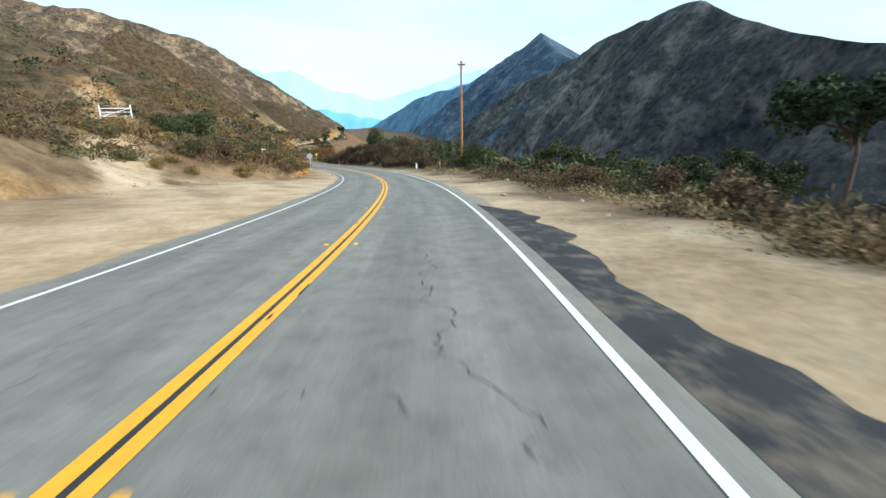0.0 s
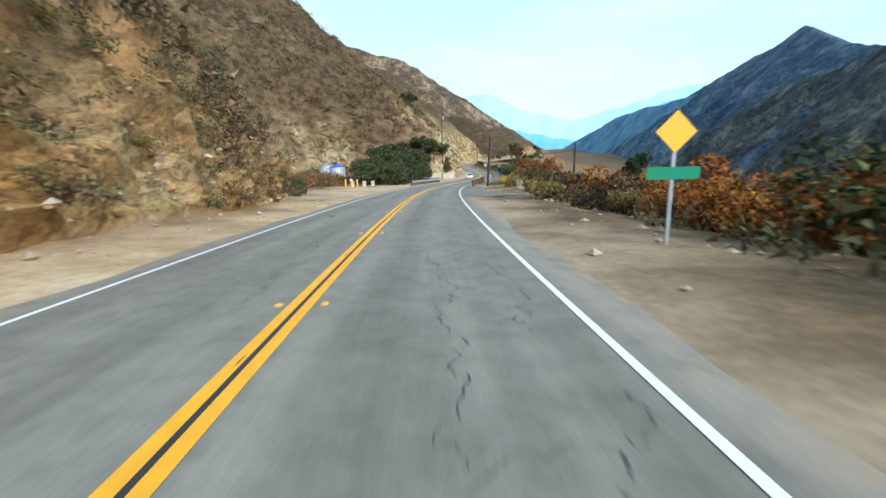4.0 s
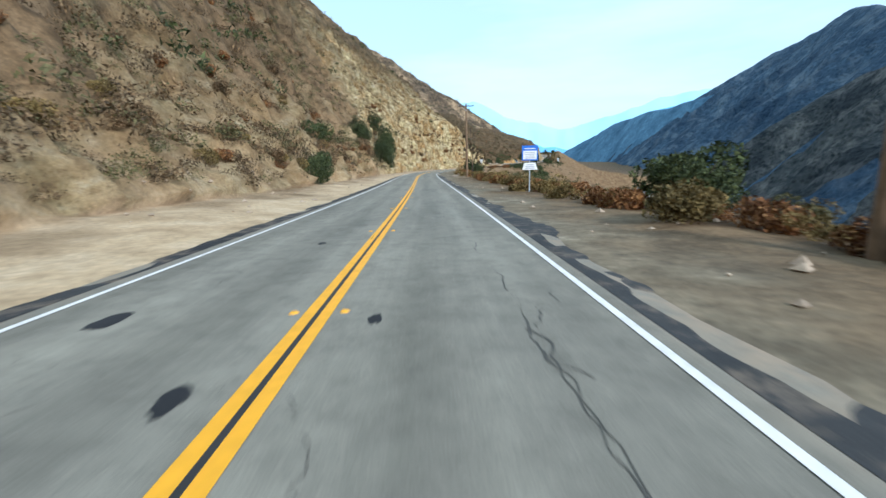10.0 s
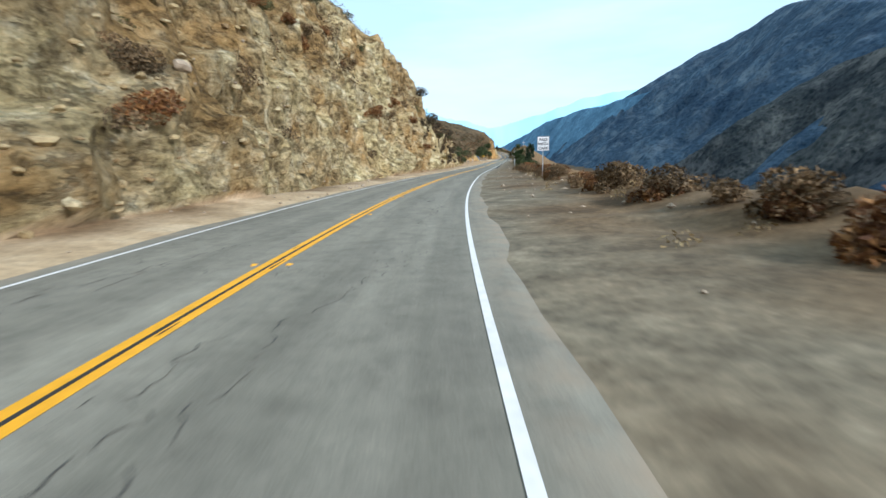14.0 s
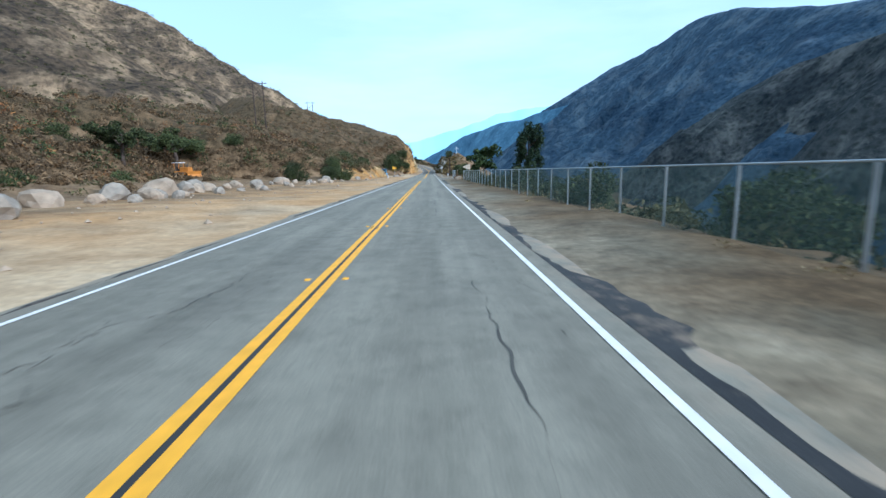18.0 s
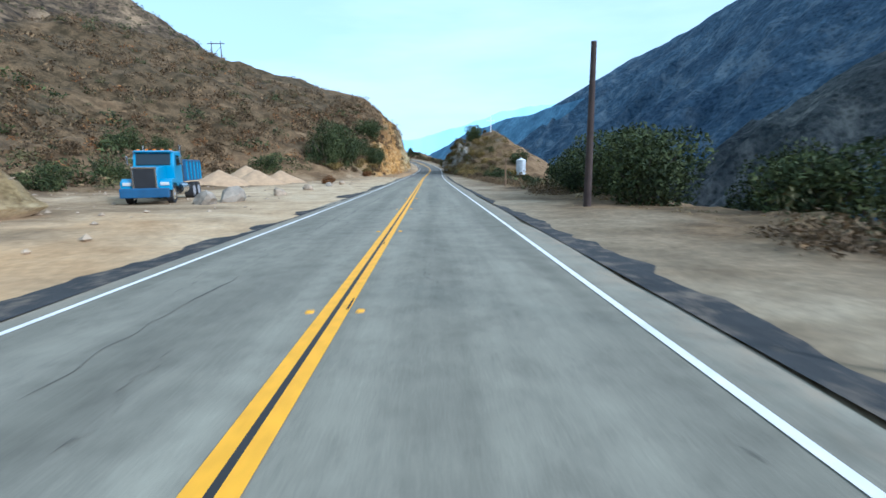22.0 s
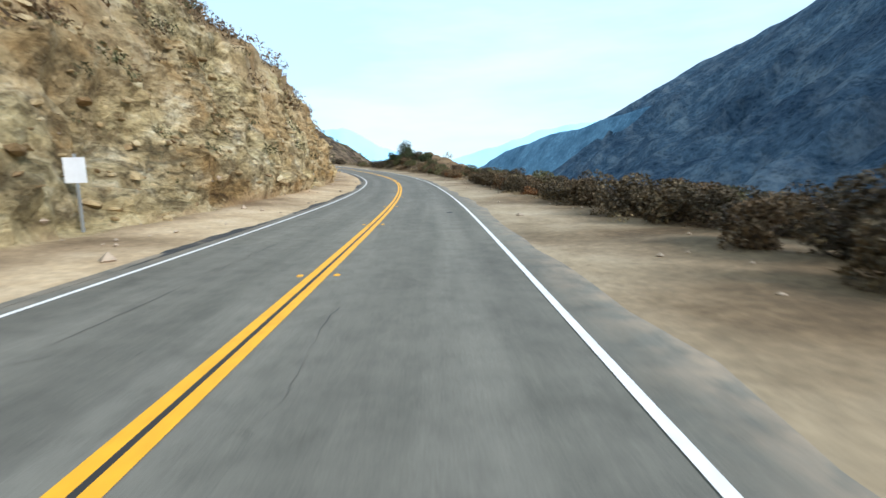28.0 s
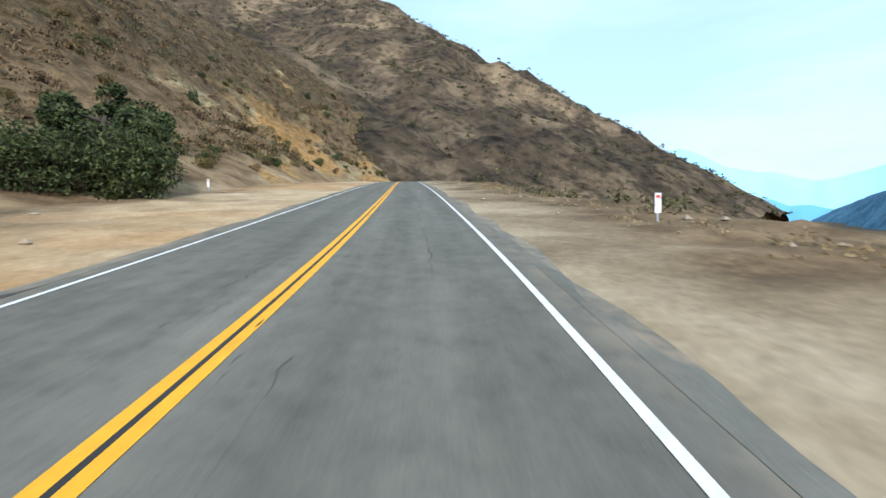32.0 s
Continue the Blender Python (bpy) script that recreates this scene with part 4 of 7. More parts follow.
def bush(kind, s, d, scale=1.0, tall=1.0):
    if kind == "oak" and scale > 1.55:
        kind = "oak_big"
    k = int(abs(s * 7 + d * 3)) % len(BUSHES[kind])
    ob = thing("bush", ground_place(s, d, 0.08 * scale), (s * 37) % 360, BUSH_LABEL[kind], "bush", kind + " bushes")
    ob.scale = (scale, scale, scale * tall)
    child("foliage", BUSHES[kind][k][0], ob)
    child("woody_base", BUSHES[kind][k][1], ob)
    return ob


def tree_parts(seed, height, spread, mat, leaves, size, trunk_r, bark, low=0.35, lumps=16, limbs=9):
    rng = np.random.default_rng(seed)
    tubes = [limb(((0, 0, -0.3), (0.1 * spread, 0.05, height * 0.3), (0.05, -0.1 * spread, height * 0.62), (0, 0, height * 0.85)), (trunk_r, trunk_r * 0.8, trunk_r * 0.5, trunk_r * 0.2), 9)]
    pts = []
    for k in range(limbs):
        a, z = 2.4 * k + rng.uniform(-0.4, 0.4), height * rng.uniform(low, 0.75)
        tip = np.array((math.cos(a) * spread * rng.uniform(0.55, 0.95), math.sin(a) * spread * rng.uniform(0.55, 0.95), z + height * rng.uniform(0.08, 0.28)))
        tubes.append(limb(((0, 0, z), tip * (0.5, 0.5, 1) - (0, 0, 0.06 * height), tip), (trunk_r * 0.4, trunk_r * 0.25, trunk_r * 0.08), 6))
        pts.append(blob_points(rng, leaves // (limbs + 1), (spread * 0.5, spread * 0.5, height * 0.16), 5) + tip)
    pts.append(blob_points(rng, leaves // (limbs + 1), (spread * 0.45, spread * 0.45, height * 0.18), 5) + (0, 0, height * 0.86))
    V, F = rand_leaves(rng, np.concatenate(pts), size)
    return raw_mesh("trunk", *joined(tubes), bark), raw_mesh("crown", V, F, mat)


def tree(kind, s, d, label, scale=1.0, turn=0.0, bare=False):
    trunk, crown = TREES[kind]
    ob = thing("tree", ground_place(s, d, 0.1), turn, label, "tree", scale=scale)
    child("trunk", trunk, ob)
    if not bare:
        child("crown", crown, ob)
    return ob


TREES = {
    "oak": tree_parts(101, 7.0, 3.6, M_OAK, 9000, 0.16, 0.32, M_BARK, 0.25),
    "oak_low": tree_parts(102, 4.2, 3.2, M_OAK, 8000, 0.13, 0.22, M_BARK, 0.12),
    "cottonwood": tree_parts(103, 6.5, 2.8, M_ORANGE, 9000, 0.075, 0.16, M_PALE_BARK, 0.3),
    "pine": tree_parts(104, 10.0, 2.6, M_PINE, 5200, 0.24, 0.22, M_BARK, 0.3, limbs=14),
    "tall_pine": tree_parts(108, 10.8, 1.7, M_PINE, 5600, 0.15, 0.2, M_BARK, 0.3, limbs=13),
    "umbrella_pine": tree_parts(109, 8.6, 3.0, M_PINE, 8000, 0.15, 0.2, M_BARK, 0.62, limbs=12),
    "young_tree": tree_parts(105, 6.0, 2.2, M_FROND, 2600, 0.2, 0.14, M_BARK, 0.4),
    "orange_small": tree_parts(106, 3.6, 2.0, M_AMBER, 17000, 0.085, 0.09, M_PALE_BARK, 0.02, limbs=16),
    "gold_tree": tree_parts(107, 6.5, 2.6, M_GOLD, 2600, 0.18, 0.16, M_PALE_BARK, 0.3),
}


def palm_parts(seed, height):
    rng = np.random.default_rng(seed)
    trunk = raw_mesh("trunk", *limb(((0, 0, -0.3), (0.05, 0, height * 0.5), (0, 0, height)), (0.26, 0.2, 0.17), 9), M_BARK)
    V, F, n = [], [], 0
    for k in range(56):
        a, up = rng.uniform(0, 6.28), rng.uniform(-0.5, 1.2)
        prev = None
        for j in range(6):
            u = j / 5
            r, z = 1.45 * u, 1.3 * up * u - 1.1 * u * u
            c = np.array((math.cos(a) * r, math.sin(a) * r, height + z))
            side = np.array((-math.sin(a), math.cos(a), 0.1)) * (0.03 + 0.20 * math.sin(math.pi * min(1, u * 0.9 + 0.1)))
            V += [c - side, c + side]
            if j:
                F.append((n, n + 1, n + 3, n + 2))
                n += 2
        n += 2
    fronds = raw_mesh("fronds", V, F, M_FROND)
    pts = blob_points(rng, 700, (0.85, 0.85, 1.5), 8, height - 1.8)
    pts[:, :2] *= np.clip((pts[:, 2] - height + 4.2) / 2.0, 0.3, 1)[:, None]
    SV, SF = rand_leaves(rng, pts, 0.34, 0, 1.6)
    return trunk, fronds, raw_mesh("dead_skirt", SV, SF, M_RUSTY)


def palm(seed, s, d, height):
    trunk, fronds, skirt = palm_parts(seed, height)
    ob = thing("palm_tree", ground_place(s, d, 0.1), seed * 50, "tall fan palm with a skirt of dead brown fronds", "palm tree", "palms beside the road")
    child("trunk", trunk, ob)
    child("fronds", fronds, ob)
    child("dead_skirt", skirt, ob, "shaggy brown dead fronds")


# ---- scrub on the slopes, past counting ----
def scrub(name, side, count, mat, zones, spans, size, leaves, seed, label, steep=(0, 1), sink=0.1, leaf=0.19):
    rng = np.random.default_rng(seed)
    P, d, zone, cliff = BANKS[side]
    cols = np.where((zone >= zones[0]) & (zone < zones[1]))[0]
    if zones[0] >= 1.5:
        leaves, leaf = int(leaves * 0.5), leaf * 1.15
    else:
        leaves, leaf = int(leaves * 0.7), leaf * 1.1
    V, got = [], 0
    tries = 0
    while got < count and tries < 160:
        tries += 1
        a, b = spans[rng.integers(0, len(spans))]
        i = rng.choice(cols, 400)
        j = ((rng.uniform(a, b, 400) - S_MIN) / STEP).astype(int).clip(0, P.shape[1] - 2)
        c = cliff[i, j]
        keep = (c >= steep[0]) & (c <= steep[1]) & (vnoise(P[i, j, 0] / 9, P[i, j, 1] / 9, 0, seed) > 0.33)
        i, j = i[keep][:count - got], j[keep][:count - got]
        n = len(i)
        base = P[i, j] + rng.uniform(-0.6, 0.6, (n, 3)) * (1, 1, 0)
        r = size * rng.uniform(0.5, 1.35, n)
        pts = rng.normal(size=(n, leaves, 3))
        pts /= np.linalg.norm(pts, axis=2)[..., None]
        pts *= rng.uniform(0.4, 1.04, (n, leaves, 1))
        pts[..., 2] = np.abs(pts[..., 2]) * 0.85
        pts = base[:, None] + pts * r[:, None, None] - (0, 0, sink)
        V.append(rand_leaves(rng, pts.reshape(-1, 3), np.repeat(r * leaf, leaves), 0, 1.2, 0.42)[0])
        got += n
    V = np.concatenate(V)
    me = bpy.data.meshes.new(name)
    me.vertices.add(len(V))
    me.vertices.foreach_set("co", V.ravel())
    n = len(V) // 3
    me.loops.add(3 * n)
    me.loops.foreach_set("vertex_index", np.arange(3 * n))
    me.polygons.add(n)
    me.polygons.foreach_set("loop_start", np.arange(n) * 3)
    me.update(calc_edges=True)
    me.materials.append(mat)
    return tagged(new(name, me), label, "scrub", kind="stuff")


scrub("scrub", -1, 4600, M_DRY, (1.7, 4.2), ((0, 200), (190, 300), (640, 760), (740, 900), (1100, 1290)), 1.25, 70, 1, "dry brown chaparral covering the slopes", (0, 0.6), 0.1, 0.158)
scrub("scrub", -1, 2200, M_OLIVE, (1.5, 4.2), ((0, 120), (90, 300), (300, 480), (640, 900), (1100, 1290)), 1.1, 135, 2, "olive green brush scattered on the slopes", (0, 0.7), 0.1, 0.105)
scrub("scrub", -1, 4600, M_DRY, (1.5, 4.2), ((250, 480), (340, 480), (480, 640), (860, 1110)), 1.0, 104, 3, "dry brown brush on the rocky slopes", (0, 1), 0.1, 0.105)
scrub("scrub", -1, 1500, M_OLIVE, (1.05, 3.6), ((285, 640), (860, 1110), (90, 190)), 0.65, 109, 4, "small grey-green shrubs clinging to the rock", (0, 1), 0.1, 0.105)
scrub("scrub", -1, 1100, M_DRY, (1.05, 3.2), ((285, 640), (860, 1110), (60, 190)), 0.85, 182, 5, "small brown shrubs clinging to the rock", (0, 1), 0.1, 0.105)
scrub("scrub", -1, 800, M_OAK, (2.0, 4.2), ((0, 200), (200, 640), (640, 900)), 1.6, 130, 6, "dark green bushes on the upper slopes", (0, 0.75), 0.1, 0.12)
scrub("scrub", 1, 800, M_DRY, (1.0, 2.6), ((60, 150), (345, 600), (940, 1080), (0, 50)), 0.8, 169, 7, "dry brown brush along the outer verge", (0, 1), 0.1, 0.07)
scrub("scrub", -1, 420, M_OLIVE, (1.35, 2.3), ((44, 98), (118, 185)), 0.8, 168, 26, "olive brush over the orange bank", (0, 1), 0.1, 0.069)
scrub("scrub", -1, 420, M_DRY, (1.3, 2.3), ((44, 98), (118, 185)), 0.8, 168, 27, "brown brush over the orange bank", (0, 1), 0.1, 0.069)
scrub("scrub", -1, 1300, M_DRY, (1.9, 4.2), ((640, 900),), 1.2, 75, 28, "brown brush covering the hillside", (0, 1), 0.1, 0.125)
scrub("scrub", 1, 330, M_DRY, (1.0, 1.9), ((775, 866),), 0.75, 168, 29, "brown brush along the verge", (0, 1), 0.1, 0.069)
scrub("scrub", 1, 1700, M_OLIVE, (1.3, 4.0), ((0, 230), (250, 600), (600, 870), (940, 1290)), 1.0, 83, 8, "olive brush on the slope below the road", (0, 1), 0.1, 0.105)
scrub("scrub", -1, 1300, M_GOLDEN, (1.75, 3.0), ((44, 125), (0, 60)), 0.9, 165, 37, "golden olive brush thick on the hillside", (0, 0.8), 0.1, 0.083)
scrub("scrub", -1, 1100, M_DRY, (1.75, 3.0), ((44, 125), (0, 60), (125, 185)), 1.05, 145, 38, "brown brush thick on the hillside", (0, 0.8), 0.1, 0.083)
scrub("scrub", 1, 200, M_STRAW, (0.9, 1.6), ((0, 66),), 0.5, 156, 42, "tall dry grass at the edge of the drop", (0, 1), 0.05, 0.083)
scrub("scrub", 1, 260, M_OLIVE, (1.2, 2.3), ((0, 70),), 0.9, 168, 43, "olive brush below the verge", (0, 1), 0.1, 0.069)
scrub("scrub", -1, 520, M_DRY, (1.15, 2.8), ((352, 480),), 0.85, 188, 44, "brown brush on the dirt slope", (0, 1), 0.1, 0.07)
scrub("scrub", -1, 380, M_OLIVE, (1.15, 2.8), ((352, 480),), 0.8, 188, 45, "olive brush on the dirt slope", (0, 1), 0.1, 0.07)
scrub("scrub", -1, 1200, M_DRY, (2.2, 4.2), ((640, 900),), 1.5, 81, 46, "brown brush closing over the hillside", (0, 1), 0.1, 0.125)
scrub("scrub", -1, 500, M_RUSTY, (2.0, 4.0), ((640, 900),), 1.2, 67, 47, "rust-brown brush on the hillside", (0, 1), 0.1, 0.125)
scrub("scrub", 1, 130, M_OAK, (1.9, 3.1), ((22, 80),), 1.7, 150, 48, "dark green trees below the verge", (0, 1), 0.1, 0.1)
scrub("scrub", -1, 1300, M_DRY, (2.0, 4.2), ((190, 350),), 1.3, 62, 49, "brown brush thick on the high slope", (0, 1), 0.1, 0.133)
scrub("scrub", -1, 700, M_OLIVE, (2.0, 4.2), ((190, 350),), 1.2, 62, 50, "olive brush thick on the high slope", (0, 1), 0.1, 0.133)
scrub("scrub", 1, 420, M_STRAW, (0.75, 1.5), ((262, 292),), 0.4, 156, 53, "tall straw-coloured grass beside the gravel", (0, 1), 0.05, 0.088)
scrub("scrub", 1, 60, M_OLIVE, (1.0, 1.6), ((262, 292),), 0.6, 189, 54, "olive weeds beside the gravel", (0, 1), 0.05, 0.069)
scrub("scrub", 1, 170, M_DRY, (0.8, 1.3), ((868, 928),), 0.5, 212, 55, "low brown brush at the foot of the rocky bank", (0, 1), 0.05, 0.07)
scrub("scrub", 1, 900, M_GOLDEN, (0.95, 3.2), ((858, 905),), 0.75, 189, 57, "golden olive brush thick on the knoll", (0, 1), 0.1, 0.069)
scrub("scrub", 1, 120, M_STRAW, (0.9, 1.8), ((850, 890),), 0.5, 156, 58, "tall dry grass at the foot of the knoll", (0, 1), 0.05, 0.083)
scrub("scrub", -1, 330, M_DRY, (1.05, 2.7), ((446, 482), (390, 450)), 0.75, 189, 61, "brown brush crowding the dirt slope", (0, 1), 0.0, 0.069)
scrub("scrub", -1, 280, M_OLIVE, (1.05, 2.7), ((446, 482), (390, 450)), 0.7, 189, 62, "olive brush crowding the dirt slope", (0, 1), 0.0, 0.069)
scrub("scrub", -1, 90, M_RUSTY, (1.0, 1.8), ((446, 482), (390, 450)), 0.55, 189, 63, "rust-brown brush at the foot of the dirt slope", (0, 1), 0.0, 0.069)
scrub("scrub", 1, 260, M_STRAW, (1.0, 2.0), ((440, 484), (484, 500)), 0.4, 156, 33, "tall straw-coloured grass along the edge of the drop", (0, 1), 0.05, 0.088)
scrub("scrub", 1, 420, M_OAK, (2.4, 4.2), ((440, 720),), 1.9, 170, 36, "dark green trees along the valley floor", (0, 1), 0.1, 0.1)
scrub("scrub", 1, 2600, M_STRAW, (0.72, 1.9), ((0, 220), (250, 300), (440, 870), (950, 1290)), 0.34, 67, 10, "tufts of straw-coloured dry grass", (0, 1), 0.1, 0.105)
scrub("scrub", -1, 1000, M_STRAW, (0.8, 1.8), ((0, 100), (190, 260), (345, 480), (640, 870), (1100, 1290)), 0.26, 57, 11, "tufts of straw-coloured dry grass", (0, 1), 0.1, 0.105)
scrub("scrub", -1, 230, M_RUSTY, (1.02, 2.2), ((194, 238),), 1.7, 226, 21, "dense rust-brown thicket behind the sandy flat", (0, 1), 0.1, 0.066)
scrub("scrub", -1, 170, M_DRY, (1.05, 2.2), ((194, 238),), 1.6, 210, 22, "dense brown thicket behind the sandy flat", (0, 1), 0.1, 0.066)
scrub("scrub", -1, 220, M_OLIVE, (2.0, 2.5), ((744, 800),), 1.6, 110, 23, "tall olive brush along the top of the orange cut", (0, 1), 0.1, 0.1)
scrub("scrub", 1, 700, M_OAK, (2.1, 4.5), ((0, 110), (150, 470), (600, 870)), 1.8, 130, 12, "dark green trees and bushes on the valley side", (0, 1), 0.1, 0.095)


# ---- built things ----
def part(name, bm, mat, parent, label="", smooth=False):
    me = bpy.data.meshes.new(name)
    bm.to_mesh(me)
    bm.free()
    me.materials.append(mat)
    if smooth:
        me.shade_smooth()
    ob = new(name, me)
    ob.parent = parent
    if label:
        tagged(ob, label)
    return ob


def box(size, centre, bevel=0.0, turn=None):
    bm = bmesh.new()
    bmesh.ops.create_cube(bm, size=1.0)
    bmesh.ops.scale(bm, vec=size, verts=bm.verts)
    if bevel:
        bmesh.ops.bevel(bm, geom=list(bm.edges), offset=bevel, segments=2, affect="EDGES", profile=0.6)
    if turn:
        bmesh.ops.rotate(bm, cent=(0, 0, 0), matrix=Euler([radians(a) for a in turn]).to_matrix(), verts=bm.verts)
    bmesh.ops.translate(bm, vec=centre, verts=bm.verts)
    return bm


def rod(a, b, r, r2=None, sides=12):
    a, b = Vector(a), Vector(b)
    bm = bmesh.new()
    bmesh.ops.create_cone(bm, cap_ends=True, segments=sides, radius1=r, radius2=r if r2 is None else r2, depth=(b - a).length)
    q = (b - a).to_track_quat("Z", "Y").to_matrix().to_4x4()
    bmesh.ops.transform(bm, matrix=Matrix.Translation((a + b) / 2) @ q, verts=bm.verts)
    return bm


def prism(profile, x0, x1, axis="x", bevel=0.0):
    """A closed outline, pulled from x0 to x1. axis x: the outline is (y, z); axis y: (x, z)."""
    bm = bmesh.new()
    lay = (lambda u, v, w: (w, u, v)) if axis == "x" else (lambda u, v, w: (u, w, v))
    a = [bm.verts.new(lay(u, v, x0)) for u, v in profile]
    b = [bm.verts.new(lay(u, v, x1)) for u, v in profile]
    n = len(profile)
    bm.faces.new(a)
    bm.faces.new(b[::-1])
    for k in range(n):
        bm.faces.new((a[k], b[k], b[(k + 1) % n], a[(k + 1) % n]))
    bmesh.ops.recalc_face_normals(bm, faces=bm.faces)
    if bevel:
        bmesh.ops.bevel(bm, geom=list(bm.edges), offset=bevel, segments=2, affect="EDGES", profile=0.6)
    return bm


M_WOOD = plain("weathered_pole_wood", (0.20, 0.125, 0.068), 0.9, 0, 0.35, 2.0, 0.4)
M_ORANGE_WOOD = plain("orange_weathered_wood", (0.33, 0.155, 0.06), 0.9, 0, 0.3, 2.0, 0.4)
M_DARK_WOOD = plain("creosoted_wood", (0.055, 0.036, 0.028), 0.9, 0, 0.35, 2.0, 0.4)
M_GALV = plain("galvanised_steel", (0.46, 0.49, 0.50), 0.45, 0.7, 0.18, 1.5, 0.1)
M_WHITE = plain("white_paint", (0.78, 0.78, 0.76), 0.55, 0, 0.06, 3.0, 0.05)
M_RED = plain("red_paint", (0.60, 0.06, 0.035), 0.5, 0, 0.1, 3.0, 0.05)
M_BLUE_SIGN = plain("blue_sign_sheet", (0.02, 0.14, 0.55), 0.4, 0, 0.05, 2.0, 0)
M_GREEN_SIGN = plain("green_sign_sheet", (0.01, 0.22, 0.11), 0.4, 0, 0.05, 2.0, 0)
M_YELLOW_SIGN = plain("yellow_sign_sheet", (0.85, 0.45, 0.02), 0.4, 0, 0.05, 2.0, 0)
M_BLACK = plain("black_paint", (0.02, 0.02, 0.021), 0.5, 0, 0.2, 2.0, 0)
M_GREY_TEXT = plain("grey_print", (0.33, 0.33, 0.34), 0.6, 0, 0.1, 2.0, 0)
M_CONCRETE = plain("sandy_concrete", (0.55, 0.455, 0.31), 0.9, 0, 0.22, 0.9, 0.3)
M_TIMBER = plain("rusty_brown_timber", (0.12, 0.065, 0.038), 0.9, 0, 0.35, 3.0, 0.4)
M_RUBBER = plain("tyre_rubber", (0.022, 0.022, 0.022), 0.85, 0, 0.2, 6.0, 0.1)
M_CHROME = plain("bright_metal", (0.62, 0.63, 0.64), 0.22, 1.0, 0.05, 4.0, 0)
M_CAR_WHITE = plain("white_car_lacquer", (0.66, 0.66, 0.63), 0.25, 0, 0.03, 1.0, 0)
M_TRUCK_BLUE = plain("bright_blue_lacquer", (0.025, 0.25, 0.43), 0.35, 0, 0.10, 1.2, 0)
M_TRUCK_DARK = plain("dark_blue_steel", (0.02, 0.09, 0.19), 0.5, 0, 0.2, 1.2, 0.1)
M_DIGGER = plain("construction_yellow", (0.52, 0.20, 0.03), 0.5, 0, 0.2, 1.5, 0.1)
M_LAMP_AMBER = plain("amber_lens", (0.75, 0.22, 0.03), 0.2, 0, 0.05, 5.0, 0)
M_LENS = plain("clear_lamp_lens", (0.75, 0.74, 0.68), 0.1, 0.3, 0.05, 5.0, 0)
M_WINDOW = plain("dark_vehicle_glass", (0.018, 0.028, 0.034), 0.06, 0, 0.1, 1.0, 0)
M_YELLOW_PAINT = plain("yellow_bollard_paint", (0.75, 0.43, 0.03), 0.5, 0, 0.15, 3.0, 0.05)
M_FADED = plain("faded_sign_back", (0.62, 0.52, 0.38), 0.6, 0, 0.15, 2.0, 0.1)
M_ROCK = plain("pale_boulder_stone", (0.36, 0.275, 0.185), 0.95, 0, 0.35, 1.5, 0.6)
M_ROCK_GREY = plain("grey_boulder_stone", (0.29, 0.245, 0.185), 0.95, 0, 0.35, 1.5, 0.6)
M_SAND_PILE = plain("heaped_sand", (0.44, 0.29, 0.16), 0.95, 0, 0.2, 1.5, 0.5)
M_CABLE = plain("black_cable", (0.02, 0.02, 0.02), 0.7, 0, 0.1, 2.0, 0)


def chain_link():
    m, t, p = material("chain_link_mesh")
    out = t.nodes["Material Output"]
    clear = t.nodes.new("ShaderNodeBsdfTransparent")
    mixer = t.nodes.new("ShaderNodeMixShader")
    p.inputs["Base Color"].default_value = (0.09, 0.15, 0.13, 1)
    p.inputs["Roughness"].default_value = 0.6
    f = ramp(t, noise_tex(t, 0.5, 5), ((0.3, (0.30, 0.30, 0.30)), (0.7, (0.52, 0.52, 0.52))))
    t.links.new(f, mixer.inputs[0])
    t.links.new(clear.outputs[0], mixer.inputs[1])
    t.links.new(p.outputs[0], mixer.inputs[2])
    t.links.new(mixer.outputs[0], out.inputs[0])
    return m


M_LINK = chain_link()


def utility_pole(s, d, height, mat, label, arms=(), transformer=False, lean=0.0, turn=0.0, r=0.17):
    ob = thing("utility_pole", ground_place(s, d, 0.2), heading(s) + turn, label, "utility pole", "poles along the road")
    part("shaft", rod((0, 0, 0), (lean, 0, height), r, r * 0.65, 14), mat, ob)
    for z, w in arms:
        arm = part("crossarm", box((w, 0.10, 0.13), (lean * z / height, -0.14, z), 0.01), M_DARK_WOOD, ob)
        for sx in (-1, 1):
            part("brace", rod((0, -0.12, z - 0.65), (sx * w * 0.3, -0.14, z - 0.05), 0.02, None, 6), M_GALV, arm)
        for k in range(4):
            x = w * (-0.45 + 0.3 * k)
            part("insulator", rod((x, -0.14, z + 0.06), (x, -0.14, z + 0.26), 0.05, 0.03, 8), M_GREY_TEXT, arm)
    if transformer:
        part("transformer", rod((0.35, 0, height - 2.6), (0.35, 0, height - 1.7), 0.24, None, 14), M_GREY_TEXT, ob)
    return ob


utility_pole(54.0, 10.6, 12.3, M_ORANGE_WOOD, "tall orange-brown wooden utility pole on the verge", ((11.9, 0.9),))
utility_pole(209, 6.3, 6.3, M_DARK_WOOD, "dark wooden pole leaning beside the road", (), False, 0.35)
utility_pole(213, 17.5, 6.6, M_DARK_WOOD, "dark wooden pole in the brush", (), False, 0.05)
utility_pole(284, -10.2, 15.5, M_DARK_WOOD, "tall dark utility pole with crossarms behind the wall", ((15.2, 2.4), (14.2, 1.8)), True)
utility_pole(384, 9.1, 14.4, M_WOOD, "brown wooden utility pole with one crossarm", ((14.0, 2.6),), False, 0, -4)
utility_pole(447, 7.6, 10.9, M_WOOD, "brown wooden utility pole with one crossarm", ((10.5, 2.3),))
